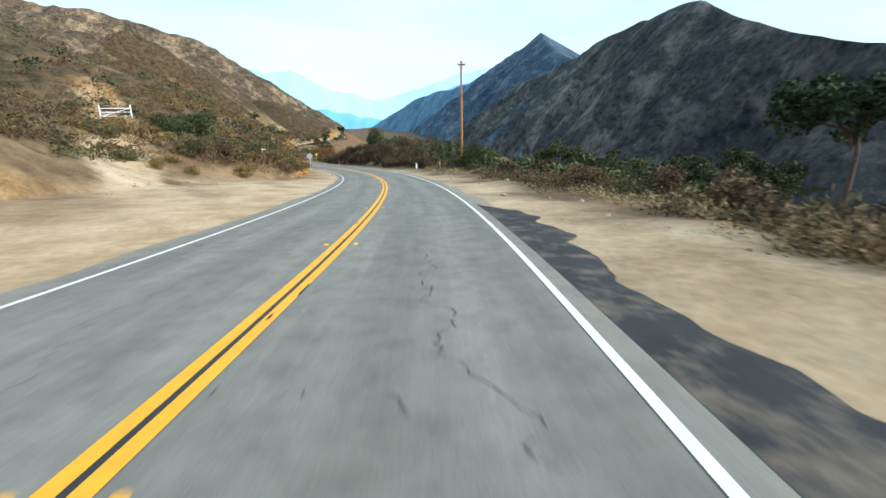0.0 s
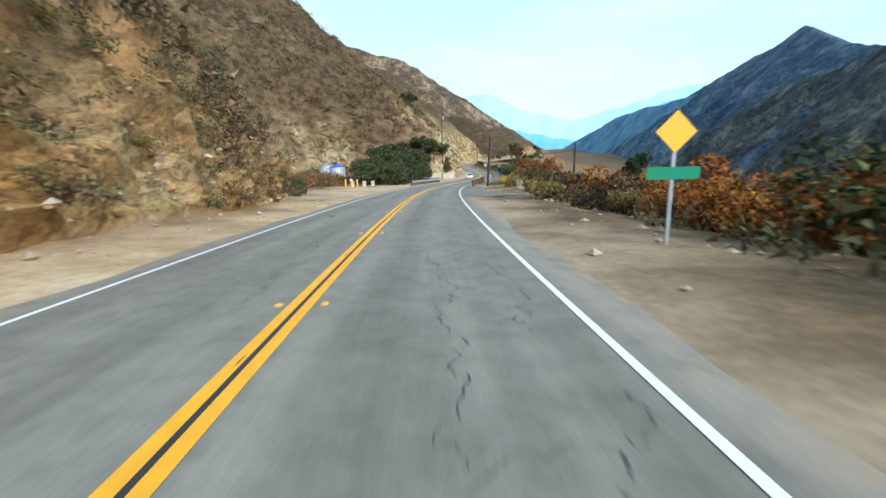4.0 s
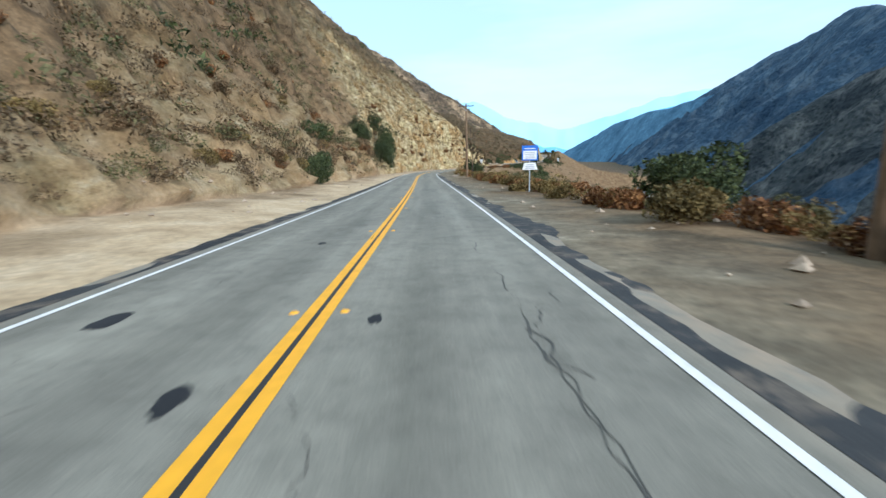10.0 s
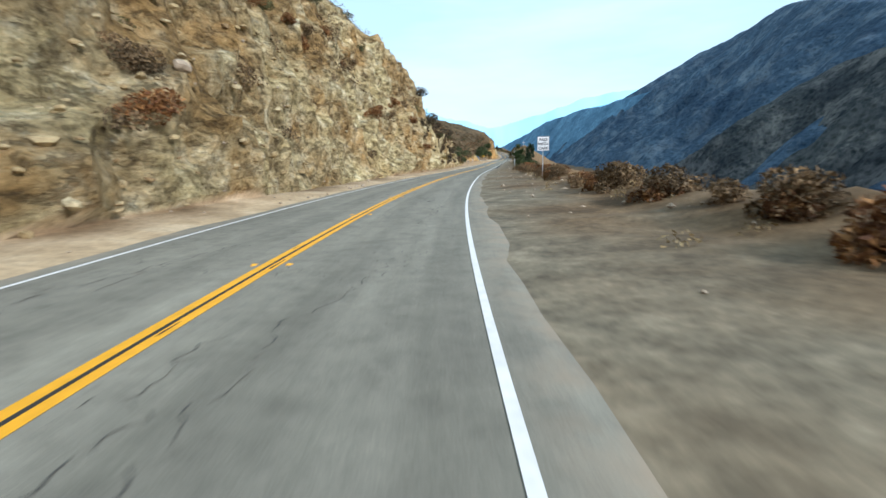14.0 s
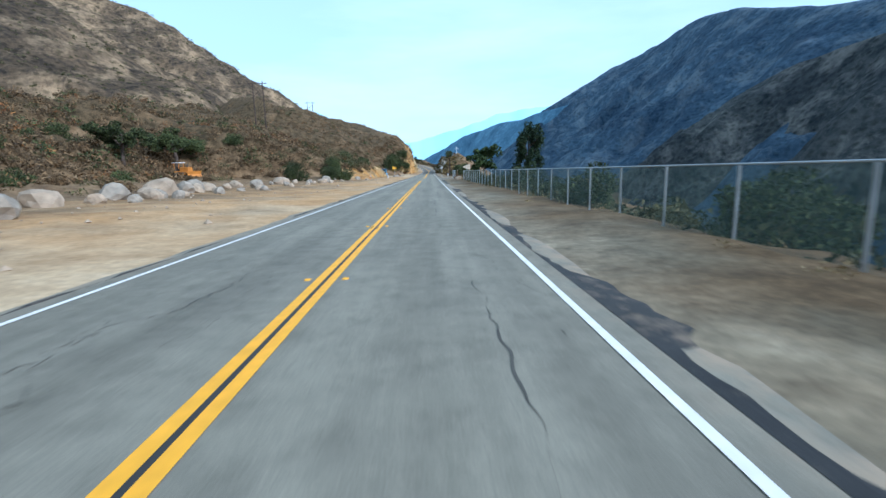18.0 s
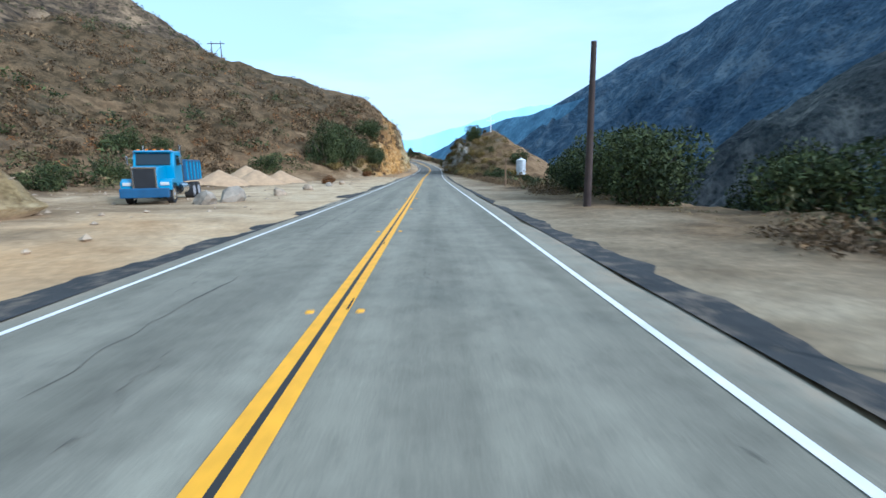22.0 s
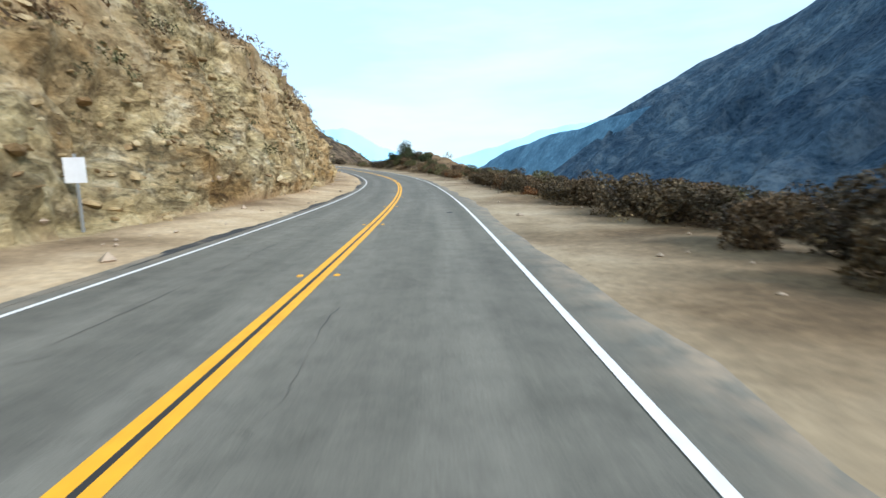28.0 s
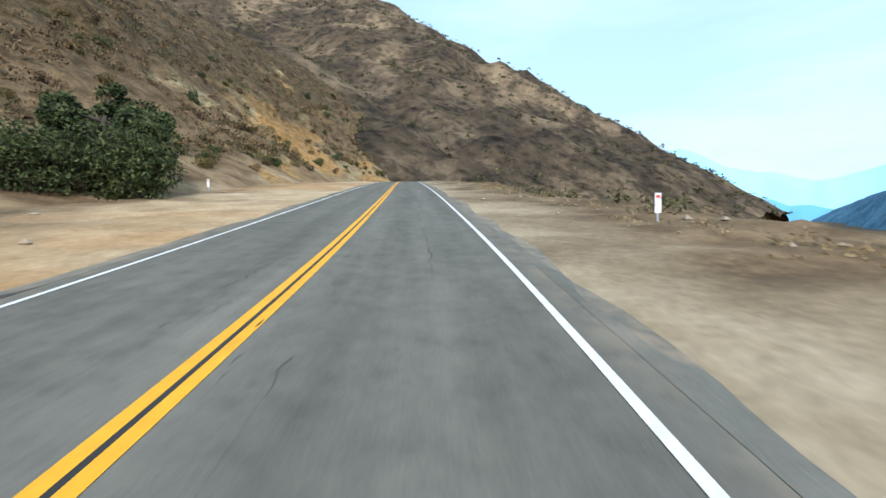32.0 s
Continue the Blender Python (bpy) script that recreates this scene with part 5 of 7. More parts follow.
utility_pole(798, 8.0, 7.0, M_DARK_WOOD, "short dark wooden pole with no arms")
utility_pole(824, 8.6, 2.9, M_WOOD, "weathered wooden post beside the verge", r=0.10)
utility_pole(448.5, 8.6, 2.3, M_DARK_WOOD, "short dark wooden stub beside a pole", r=0.1)
utility_pole(457.5, 9.4, 3.1, M_WOOD, "short leaning wooden post beside the verge", (), False, 0.12, r=0.11)


def cable(a, b, sag, r=0.03, label="black overhead cable sagging between poles"):
    a, b = Vector(a), Vector(b)
    pts = [a.lerp(b, k / 16) - Vector((0, 0, sag * 4 * (k / 16) * (1 - k / 16))) for k in range(17)]
    V, F = limb([tuple(p) for p in pts], [r] * 17, 6)
    return tagged(new("overhead_cable", raw_mesh("overhead_cable", V, F, M_CABLE)), label, "cable", "overhead cables")


pa, pb = ground_place(209, 6.3), ground_place(213, 17.5)
cable((pa[0] + 0.2, pa[1], pa[2] + 4.6), (pb[0], pb[1], pb[2] + 5.6), 0.6)
cable((pb[0], pb[1], pb[2] + 5.6), ground_place(219, 40) + (0, 0, 6.5), 0.9, 0.02)


def h_frame(s, d, top):
    height = float(at_road(s, d)[2] + top - ground_place(s, d, 0.3)[2])
    ob = thing("transmission_tower", ground_place(s, d, 0.3), heading(s), "twin-pole power line support on the hilltop", "power pole", "hilltop power poles")
    for x in (-1.6, 1.6):
        part("shaft", rod((x, 0, 0), (x, 0, height), 0.2, 0.13, 10), M_DARK_WOOD, ob)
    part("crossarm", box((6.0, 0.2, 0.25), (0, 0, height - 0.9), 0.02), M_DARK_WOOD, ob)
    part("brace", rod((-1.6, 0, height - 5), (1.6, 0, height - 2), 0.06, None, 6), M_DARK_WOOD, ob)
    return ob


h_frame(803.5, -53.4, 32.0)
h_frame(957, -74.0, 45.0)


def marker_post(s, d, plate=0.62, height=0.95, red=True, lean=0.0):
    ob = thing("marker_post", ground_place(s, d, 0.1), heading(s), "white roadside marker plate with a red reflector", "marker post", "roadside markers")
    part("post", box((0.06, 0.04, height), (0, 0.02, height / 2), 0.006), M_GALV, ob)
    part("plate", box((0.2, 0.012, plate), (0, -0.01, height - plate / 2 + 0.05), 0.005, (0, lean, 0)), M_WHITE, ob)
    if red:
        part("reflector", box((0.14, 0.01, 0.09), (0, -0.022, height - 0.06), 0.003), M_RED, ob, "small red reflector")
    return ob


for s, d in ((63, 7.0), (272, 7.1), (1114, 9.2), (1139, -14.5)):
    marker_post(s, d)
marker_post(84, -6.6, 0.5, 0.8, False)
marker_post(657, -10.8, 0.3, 1.0, False)
marker_post(760.5, -8.8, 0.6, 0.95, False)
marker_post(768, -14.0, 0.5, 0.95, False)
marker_post(866, -15.0, 0.5, 0.7, False)
marker_post(380, -14.5, 0.5, 0.9, False)


def orange_post(s, d, h=1.1):
    ob = thing("delineator_post", ground_place(s, d, 0.1), 0, "thin white delineator post with an orange top", "marker post", "roadside markers")
    part("post", box((0.09, 0.03, h), (0, 0, h / 2), 0.008), M_WHITE, ob)
    part("top", box((0.1, 0.036, 0.28), (0, 0, h + 0.1), 0.008), M_RED, ob, "orange-red reflective top")


orange_post(119, 5.3)
orange_post(56, 8.4)


def plate_sign(name, s, d, post_h, panels, label, turn=0.0, post_mat=None):
    """Panels: (outline in x, z; material)."""
    ob = thing(name, ground_place(s, d, 0.15), heading(s) + turn, label, "road sign", "road signs")
    part("post", box((0.07, 0.05, post_h), (0, 0.035, post_h / 2), 0.008), post_mat or M_GALV, ob)
    for n, (pts, mat) in enumerate(panels):
        part("panel", prism(pts, -0.012 - 0.006 * n, 0.004 - 0.006 * n, "y"), mat, ob)
    return ob


def rect(x0, x1, z0, z1):
    return ((x0, z0), (x1, z0), (x1, z1), (x0, z1))


def diamond(z, r):
    return ((0, z - r), (r, z), (0, z + r), (-r, z))


plate_sign("warning_sign", 74, -6.6, 2.9, ((diamond(2.6, 0.5), M_GREY_TEXT),), "bare metal back of a diamond road sign")
plate_sign("road_sign", 159, 6.7, 2.7, ((diamond(2.5, 0.42), M_YELLOW_SIGN), (rect(-0.55, 0.55, 1.55, 1.8), M_GREEN_SIGN)), "yellow diamond warning sign over a small green board")
plate_sign("road_sign", 385, -8.8, 3.4, ((diamond(3.0, 0.5), M_WHITE), (rect(-0.75, 0.6, 1.85, 2.25), M_WHITE)), "pale backs of a diamond sign and a board")
plate_sign("road_sign", 258, 6.2, 2.3, ((rect(-0.4, 0.4, 1.75, 2.1), M_BLUE_SIGN),), "small blue road sign")
info = plate_sign("information_sign", 407, 8.0, 3.1, ((rect(-0.52, 0.52, 2.2, 3.15), M_BLUE_SIGN), (rect(-0.44, 0.44, 2.28, 2.82), M_WHITE), (((-0.5, 1.6), (0.52, 1.6), (0.36, 2.05), (-0.36, 2.05)), M_WHITE)),
                  "blue and white information board over a smaller pale board")
for z, w in ((2.96, 0.36), (2.72, 0.34), (2.6, 0.36), (2.48, 0.30), (2.36, 0.34), (1.92, 0.26), (1.8, 0.30), (1.7, 0.32)):
    part("text_bar", box((2 * w, 0.006, 0.045), (0, -0.032, z)), M_WHITE if z > 2.9 else M_GREY_TEXT, info)
care = plate_sign("road_sign", 551, 8.8, 3.3, ((rect(-0.46, 0.46, 2.3, 3.4), M_BLACK), (rect(-0.44, 0.44, 2.32, 3.38), M_WHITE)), "white road sign with black letters on a single post")
for word, z in (("PASS", 3.04), ("WITH", 2.72), ("CARE", 2.40)):
    txt = bpy.data.curves.new("lettering", "FONT")
    txt.body, txt.align_x, txt.size, txt.extrude, txt.offset = word, "CENTER", 0.30, 0.003, 0.008
    txt.materials.append(M_BLACK)
    t_ob = new("lettering", txt)
    t_ob.parent = care
    t_ob.matrix_local = Matrix.Translation((0, -0.026, z)) @ Euler((radians(90), 0, 0)).to_matrix().to_4x4()
plate_sign("pennant_sign", 780.4, -8.6, 3.3, ((((-0.6, 3.35), (0.75, 2.9), (-0.6, 2.45)), M_YELLOW_SIGN),), "yellow pennant-shaped no-passing sign")
back = plate_sign("pennant_sign", 733.5, 8.6, 3.4, ((((0.65, 3.45), (-0.85, 2.9), (0.65, 2.3)), M_FADED),), "faded back of a pennant sign seen from behind")
part("stiffener", box((1.0, 0.02, 0.04), (0.1, -0.03, 2.88)), M_TIMBER, back)
plate_sign("road_sign", 781.2, 4.95, 3.1, ((rect(-0.23, 0.23, 2.55, 3.12), M_WHITE), (rect(-0.16, 0.16, 2.72, 2.95), M_GREY_TEXT)), "small white road sign on a thin post in the brush")
notice = plate_sign("notice_board", 761.5, 6.0, 1.35, ((rect(-0.3, 0.3, 0.85, 1.38), M_BLACK),), "black notice board with pale writing on a white post", 0, M_WHITE)
for z, w in ((1.28, 0.22), (1.17, 0.2), (1.05, 0.24), (0.95, 0.18)):
    part("text_bar", box((2 * w, 0.006, 0.04), (0, -0.018, z)), M_WHITE, notice)
cone = thing("traffic_cone", ground_place(768.6, -14.3), 0, "orange traffic cone on the sand beside a post", "cone")
part("base", box((0.36, 0.36, 0.03), (0, 0, 0.015), 0.005), M_LAMP_AMBER, cone)
part("body", rod((0, 0, 0.03), (0, 0, 0.48), 0.13, 0.03, 20), M_LAMP_AMBER, cone)
brown = thing("wooden_post", ground_place(761, 8.3), 0, "short brown post with a pale cap beside the side road", "post")
part("shaft", rod((0, 0, -0.2), (0, 0, 1.75), 0.07, None, 10), M_WOOD, brown)
part("cap", box((0.24, 0.2, 0.14), (0, 0, 1.8), 0.02), M_FADED, brown)
pillar = thing("stone_pillar", ground_place(198.5, 9.4), 12, "old stacked stone gate pillar beside the apron", "pillar")
for k in range(16):
    z, a = 0.10 + 0.115 * (k // 2), (k % 2) * 2 - 1
    part("stone", box((0.26 + 0.04 * ((k * 7) % 3), 0.5 + 0.06 * ((k * 5) % 3), 0.105), (a * 0.125 + 0.02 * ((k * 3) % 5 - 2), 0.02 * ((k * 11) % 5 - 2), z), 0.025, (0, 0, 6 * ((k * 13) % 5 - 2))), (M_ROCK, M_ROCK_GREY)[k % 3 == 0], pillar)
plate_sign("object_marker", 240.5, 5.3, 1.5, ((rect(-0.16, 0.16, 0.7, 1.6), M_WHITE), (((-0.16, 1.2), (0.16, 1.4), (0.16, 1.5), (-0.16, 1.3)), M_YELLOW_SIGN), (((-0.16, 0.9), (0.16, 1.1), (0.16, 1.2), (-0.16, 1.0)), M_YELLOW_SIGN)), "white object marker with slanting yellow stripes")
plate_sign("road_sign", 986, -8.0, 2.3, ((rect(-0.3, 0.3, 1.5, 2.2), M_WHITE),), "white backed sign at the outside of the bend")


def along_sweep(profile, s0, s1, d, step=1.0):
    """An outline (across, up) carried along the road."""
    s = np.linspace(s0, s1, max(2, int((s1 - s0) / step) + 1))
    V = []
    for a in s:
        for x, z in profile:
            V.append(at_road(a, d + x, z))
    n, m = len(profile), len(s)
    F = [(i * n + k, i * n + (k + 1) % n, (i + 1) * n + (k + 1) % n, (i + 1) * n + k) for i in range(m - 1) for k in range(n)]
    F += [tuple(range(n)), tuple((m - 1) * n + k for k in range(n))[::-1]]
    return V, F


def guardrail(s0, s1, d, side, top_from):
    ob = new("guardrail")
    tagged(ob, "grey steel guardrail on brown timber posts beside the bridge", "guardrail", "guardrails at the bridge")
    x = 0.06 * -side
    W = [(0, 0.40), (x, 0.46), (x, 0.51), (0, 0.555), (x, 0.60), (x, 0.65), (0, 0.72), (-0.25 * x, 0.72), (0.75 * x, 0.645), (0.75 * x, 0.605), (-0.25 * x, 0.555), (0.75 * x, 0.505), (0.75 * x, 0.465), (-0.25 * x, 0.40)]
    child("beam", raw_mesh("beam", *along_sweep(W, s0, s1, d), M_GALV), ob, "rippled galvanised beam")
    s = s0 + 0.6
    while s < s1:
        p = at_road(s, d + 0.22 * side, 0)
        bm = box((0.2, 0.2, 1.5), (p[0], p[1], p[2] + 0.05), 0.015, None)
        part("post", bm, M_TIMBER, ob)
        part("block", box((0.2, 0.16, 0.34), (p[0] - 0.16 * side, p[1], p[2] + 0.56), 0.01), M_TIMBER, ob)
        s += 1.9
    T = [(-0.04, 0.95), (0.04, 0.95), (0.04, 1.03), (-0.04, 1.03)]
    child("top_rail", raw_mesh("top_rail", *along_sweep(T, top_from, s1, d + 0.42 * side), M_GALV), ob, "square steel bridge rail")
    s = top_from + 0.4
    while s < s1:
        p = at_road(s, d + 0.54 * side, 0)
        part("rail_post", box((0.14, 0.14, 1.9), (p[0], p[1], p[2] + 0.08), 0.01), M_TIMBER, ob)
        s += 2.6
    return ob


guardrail(217.5, 246.5, -4.75, -1, 230)
guardrail(213.0, 240.5, 4.08, 1, 228)


def concrete_wall(s0, s1, d0, d1, h, label):
    ob = new("roadside_wall")
    tagged(ob, label, "wall", "roadside walls")
    a, b = ground_place(s0, d0), ground_place(s1, d1)
    mid, dx = (a + b) / 2, b - a
    L, turn = float(np.hypot(dx[0], dx[1])), math.degrees(math.atan2(dx[1], dx[0]))
    low = min(a[2], b[2])
    ob.matrix_world = pose(mid[0], mid[1], low, 0, 0, turn)
    part("wall_body", box((L, 0.3, h + 1.0), (0, 0, h / 2 - 0.3), 0.03), M_CONCRETE, ob)
    part("coping", box((L + 0.06, 0.36, 0.09), (0, 0, h + 0.22), 0.02), M_CONCRETE, ob)
    return ob, L, h


w1, wl, wh = concrete_wall(256, 266, -9.6, -8.2, 1.6, "low sand-coloured concrete wall with cracked plaster")
w2, wl, wh = concrete_wall(268.5, 282.5, -8.0, -6.8, 1.75, "sand-coloured concrete wall with faded white spray paint")
M_SPRAY = plain("faded_white_spray", (0.66, 0.61, 0.50), 0.9, 0, 0.25, 2.0, 0)
rng = np.random.default_rng(77)
for k in range(9):
    x = 1.2 + 0.36 * k
    part("paint_patch", box((0.22, 0.006, rng.uniform(0.5, 0.8)), (x, -0.154, 1.0 + rng.uniform(-0.08, 0.08)), 0.0, (0, rng.uniform(-14, 14), 0)), M_SPRAY, w2, "faded white spray paint")
    part("paint_patch", box((0.36, 0.006, 0.12), (x, -0.157, rng.uniform(0.75, 1.3)), 0.0, (0, rng.uniform(-20, 20), 0)), M_SPRAY, w2, "faded white spray paint")


def bollard(s, d):
    ob = thing("bollard", ground_place(s, d, 0.05), 0, "yellow painted steel bollard", "bollard", "yellow bollards")
    part("tube", rod((0, 0, 0), (0, 0, 0.95), 0.1, None, 16), M_YELLOW_PAINT, ob)
    part("cap", rod((0, 0, 0.95), (0, 0, 1.01), 0.1, 0.05, 16), M_YELLOW_PAINT, ob)


bollard(206.6, -11.2)
bollard(207.2, -9.9)
hyd = thing("fire_hydrant", ground_place(207.8, -10.8), 20, "yellow fire hydrant between two bollards", "hydrant")
part("barrel", rod((0, 0, 0), (0, 0, 0.5), 0.11, 0.1, 16), M_YELLOW_PAINT, hyd)
part("bonnet", rod((0, 0, 0.5), (0, 0, 0.66), 0.13, 0.05, 16), M_YELLOW_PAINT, hyd)
part("outlet", rod((-0.2, 0, 0.4), (0.2, 0, 0.4), 0.06, None, 12), M_YELLOW_PAINT, hyd)
part("outlet", rod((0, 0, 0.38), (0, -0.2, 0.38), 0.07, None, 12), M_YELLOW_PAINT, hyd)
for s, d in ((209.8, -11.3), (212.2, -10.4), (214.4, -9.8)):
    st = thing("concrete_stub", ground_place(s, d, 0.05), 15, "short square concrete stub post", "post", "concrete stubs")
    part("stub", box((0.45, 0.45, 0.85), (0, 0, 0.42), 0.05), M_CONCRETE, st)
mail = thing("mailbox_row", ground_place(211.6, -12.2), heading(211), "black and white mailboxes on a low rail", "mailbox")
part("rail", box((2.2, 0.1, 0.08), (0, 0, 0.85), 0.01), M_DARK_WOOD, mail)
for x in (-0.9, 0.9):
    part("leg", box((0.1, 0.1, 0.9), (x, 0, 0.42), 0.01), M_DARK_WOOD, mail)
for x, mm in ((-0.7, M_BLACK), (-0.3, M_BLACK), (0.15, M_WHITE), (0.65, M_BLACK)):
    part("box", prism([(0.13 * math.cos(a) + x, 1.02 + (0.15 * math.sin(a) if math.sin(a) > 0 else -0.11)) for a in np.linspace(0, 2 * math.pi, 13)[:-1]], -0.22, 0.22, "y"), mm, mail)


def water_tank(s, d, r, h, label, mat, roof):
    ob = thing("water_tank", ground_place(s, d, 0.1), heading(s), label, "water tank")
    bm = bmesh.new()
    n, rings = 40, 15
    rows = []
    for k in range(rings):
        rr = r * (1 + 0.012 * (k % 2))
        rows.append([bm.verts.new((rr * math.cos(6.2832 * j / n), rr * math.sin(6.2832 * j / n), h * k / (rings - 1))) for j in range(n)])
    for a, b in zip(rows, rows[1:]):
        for j in range(n):
            bm.faces.new((a[j], a[(j + 1) % n], b[(j + 1) % n], b[j]))
    part("shell", bm, mat, ob, "ribbed shell with streaks")
    part("roof", rod((0, 0, h), (0, 0, h + r * 0.32), r * 1.05, 0.05, 40), roof, ob)
    part("hatch", rod((0, 0, h + r * 0.28), (0, 0, h + r * 0.42), 0.22, None, 14), roof, ob)
    for j in range(8):
        a = 6.2832 * j / 8
        part("rib", box((0.05, 0.05, h), (r * 1.02 * math.cos(a), r * 1.02 * math.sin(a), h / 2), 0.01), M_GALV, ob)
    return ob


M_TANK = plain("stained_galvanised_shell", (0.55, 0.58, 0.58), 0.5, 0.35, 0.35, 1.0, 0.2)
water_tank(868.0, 18.4, 0.9, 2.9, "white and rust-streaked upright steel tank in the brush", M_TANK, M_WHITE)
water_tank(243, -26, 1.6, 2.0, "pale steel water tank with a blue-grey roof", M_TANK, M_BLUE_SIGN)
water_tank(247, -30, 1.6, 2.0, "pale steel water tank with a grey roof", M_TANK, M_GALV)


# ---- vehicles ----
def wheel(x, y, r, w, parent, rim_mat=None):
    t = part("tyre", rod((x - w / 2, y, r), (x + w / 2, y, r), r, None, 28), M_RUBBER, parent)
    rim = part("rim", rod((x - w / 2 - 0.006, y, r), (x + w / 2 + 0.006, y, r), r * 0.62, None, 24), rim_mat or M_CHROME, t)
    part("hub", rod((x - w / 2 - 0.02, y, r), (x + w / 2 + 0.02, y, r), r * 0.16, None, 12), M_GREY_TEXT, t)


def loft(sections, cap=True):
    """Bridges outlines that have the same number of points."""
    bm = bmesh.new()
    rows = [[bm.verts.new(p) for p in sec] for sec in sections]
    n = len(rows[0])
    for a, b in zip(rows, rows[1:]):
        for k in range(n):
            bm.faces.new((a[k], a[(k + 1) % n], b[(k + 1) % n], b[k]))
    if cap:
        bm.faces.new(rows[0][::-1])
        bm.faces.new(rows[-1])
    bmesh.ops.recalc_face_normals(bm, faces=bm.faces)
    return bm


def body_section(y, w, z0, z1, shoulder):
    """A car body's outline across, at y."""
    return [(-w * 0.9, y, z0), (-w, y, z0 + 0.12), (-w * 1.0, y, shoulder), (-w * 0.93, y, z1 - 0.03), (-w * 0.7, y, z1), (w * 0.7, y, z1), (w * 0.93, y, z1 - 0.03), (w * 1.0, y, shoulder), (w, y, z0 + 0.12), (w * 0.9, y, z0)]


def white_car(s, d, turn):
    ob = thing("car", at_road(s, d, 0.01), heading(s) + turn, "white two-door car with headlights on, in the far lane", "car", scale=0.9)
    secs = [body_section(*v) for v in ((-2.38, 0.70, 0.28, 0.58, 0.45), (-2.28, 0.82, 0.22, 0.68, 0.50), (-1.9, 0.88, 0.20, 0.78, 0.58), (-1.2, 0.90, 0.19, 0.90, 0.66), (-0.6, 0.905, 0.19, 0.97, 0.70),
                                       (0.6, 0.905, 0.19, 0.99, 0.72), (1.5, 0.90, 0.20, 1.00, 0.74), (2.1, 0.87, 0.24, 0.99, 0.72), (2.36, 0.78, 0.32, 0.90, 0.62))]
    part("body", loft(secs), M_CAR_WHITE, ob, "", True)
    roof = [[(-w, y, z0), (-w * 0.8, y, z), (w * 0.8, y, z), (w, y, z0)] for y, w, z, z0 in ((-0.75, 0.78, 0.98, 0.93), (0.05, 0.66, 1.36, 0.95), (0.75, 0.64, 1.41, 0.97), (1.2, 0.66, 1.33, 0.97), (1.85, 0.74, 1.0, 0.96))]
    part("cabin_glass", loft(roof), M_WINDOW, ob, "dark tinted windows", False)
    top = [[(-w, y, z), (-w * 0.97, y, z + 0.035), (w * 0.97, y, z + 0.035), (w, y, z)] for y, w, z in ((0.02, 0.54, 1.345), (0.4, 0.545, 1.385), (0.8, 0.54, 1.40), (1.22, 0.53, 1.325))]
    part("roof", loft(top), M_CAR_WHITE, ob, "", True)
    for sx in (-1, 1):
        part("pillar", rod((sx * 0.75, -0.72, 0.95), (sx * 0.55, 0.05, 1.36), 0.035, None, 8), M_CAR_WHITE, ob)
        part("pillar", rod((sx * 0.6, 1.2, 1.33), (sx * 0.73, 1.85, 1.0), 0.05, None, 8), M_CAR_WHITE, ob)
        part("headlight", box((0.42, 0.12, 0.14), (sx * 0.60, -2.22, 0.60), 0.03, (0, 0, sx * 18)), M_LENS, ob, "clear headlamp, lit")
        part("fog_lamp", box((0.2, 0.05, 0.08), (sx * 0.58, -2.37, 0.34), 0.02), M_GREY_TEXT, ob)
        part("mirror", box((0.2, 0.12, 0.13), (sx * 0.98, -0.48, 0.98), 0.03), M_CAR_WHITE, ob)
        part("door_line", box((0.008, 0.012, 0.6), (sx * 0.909, -0.45, 0.6)), M_BLACK, ob)
        part("door_line", box((0.008, 0.012, 0.6), (sx * 0.909, 0.75, 0.6)), M_BLACK, ob)
        for y in (-1.45, 1.35):
            wheel(sx * 0.80, y, 0.315, 0.2, ob)
    part("grille", box((0.62, 0.06, 0.10), (0, -2.34, 0.55), 0.025), M_BLACK, ob)
    part("bumper", box((1.56, 0.16, 0.2), (0, -2.33, 0.37), 0.06), M_CAR_WHITE, ob)
    part("air_intake", box((0.8, 0.03, 0.05), (0, -2.42, 0.31), 0.01), M_BLACK, ob)
    part("number_plate", box((0.34, 0.02, 0.13), (0, -2.425, 0.41), 0.005), M_GREY_TEXT, ob)
    return ob


white_car(275.8, -1.75, 0)


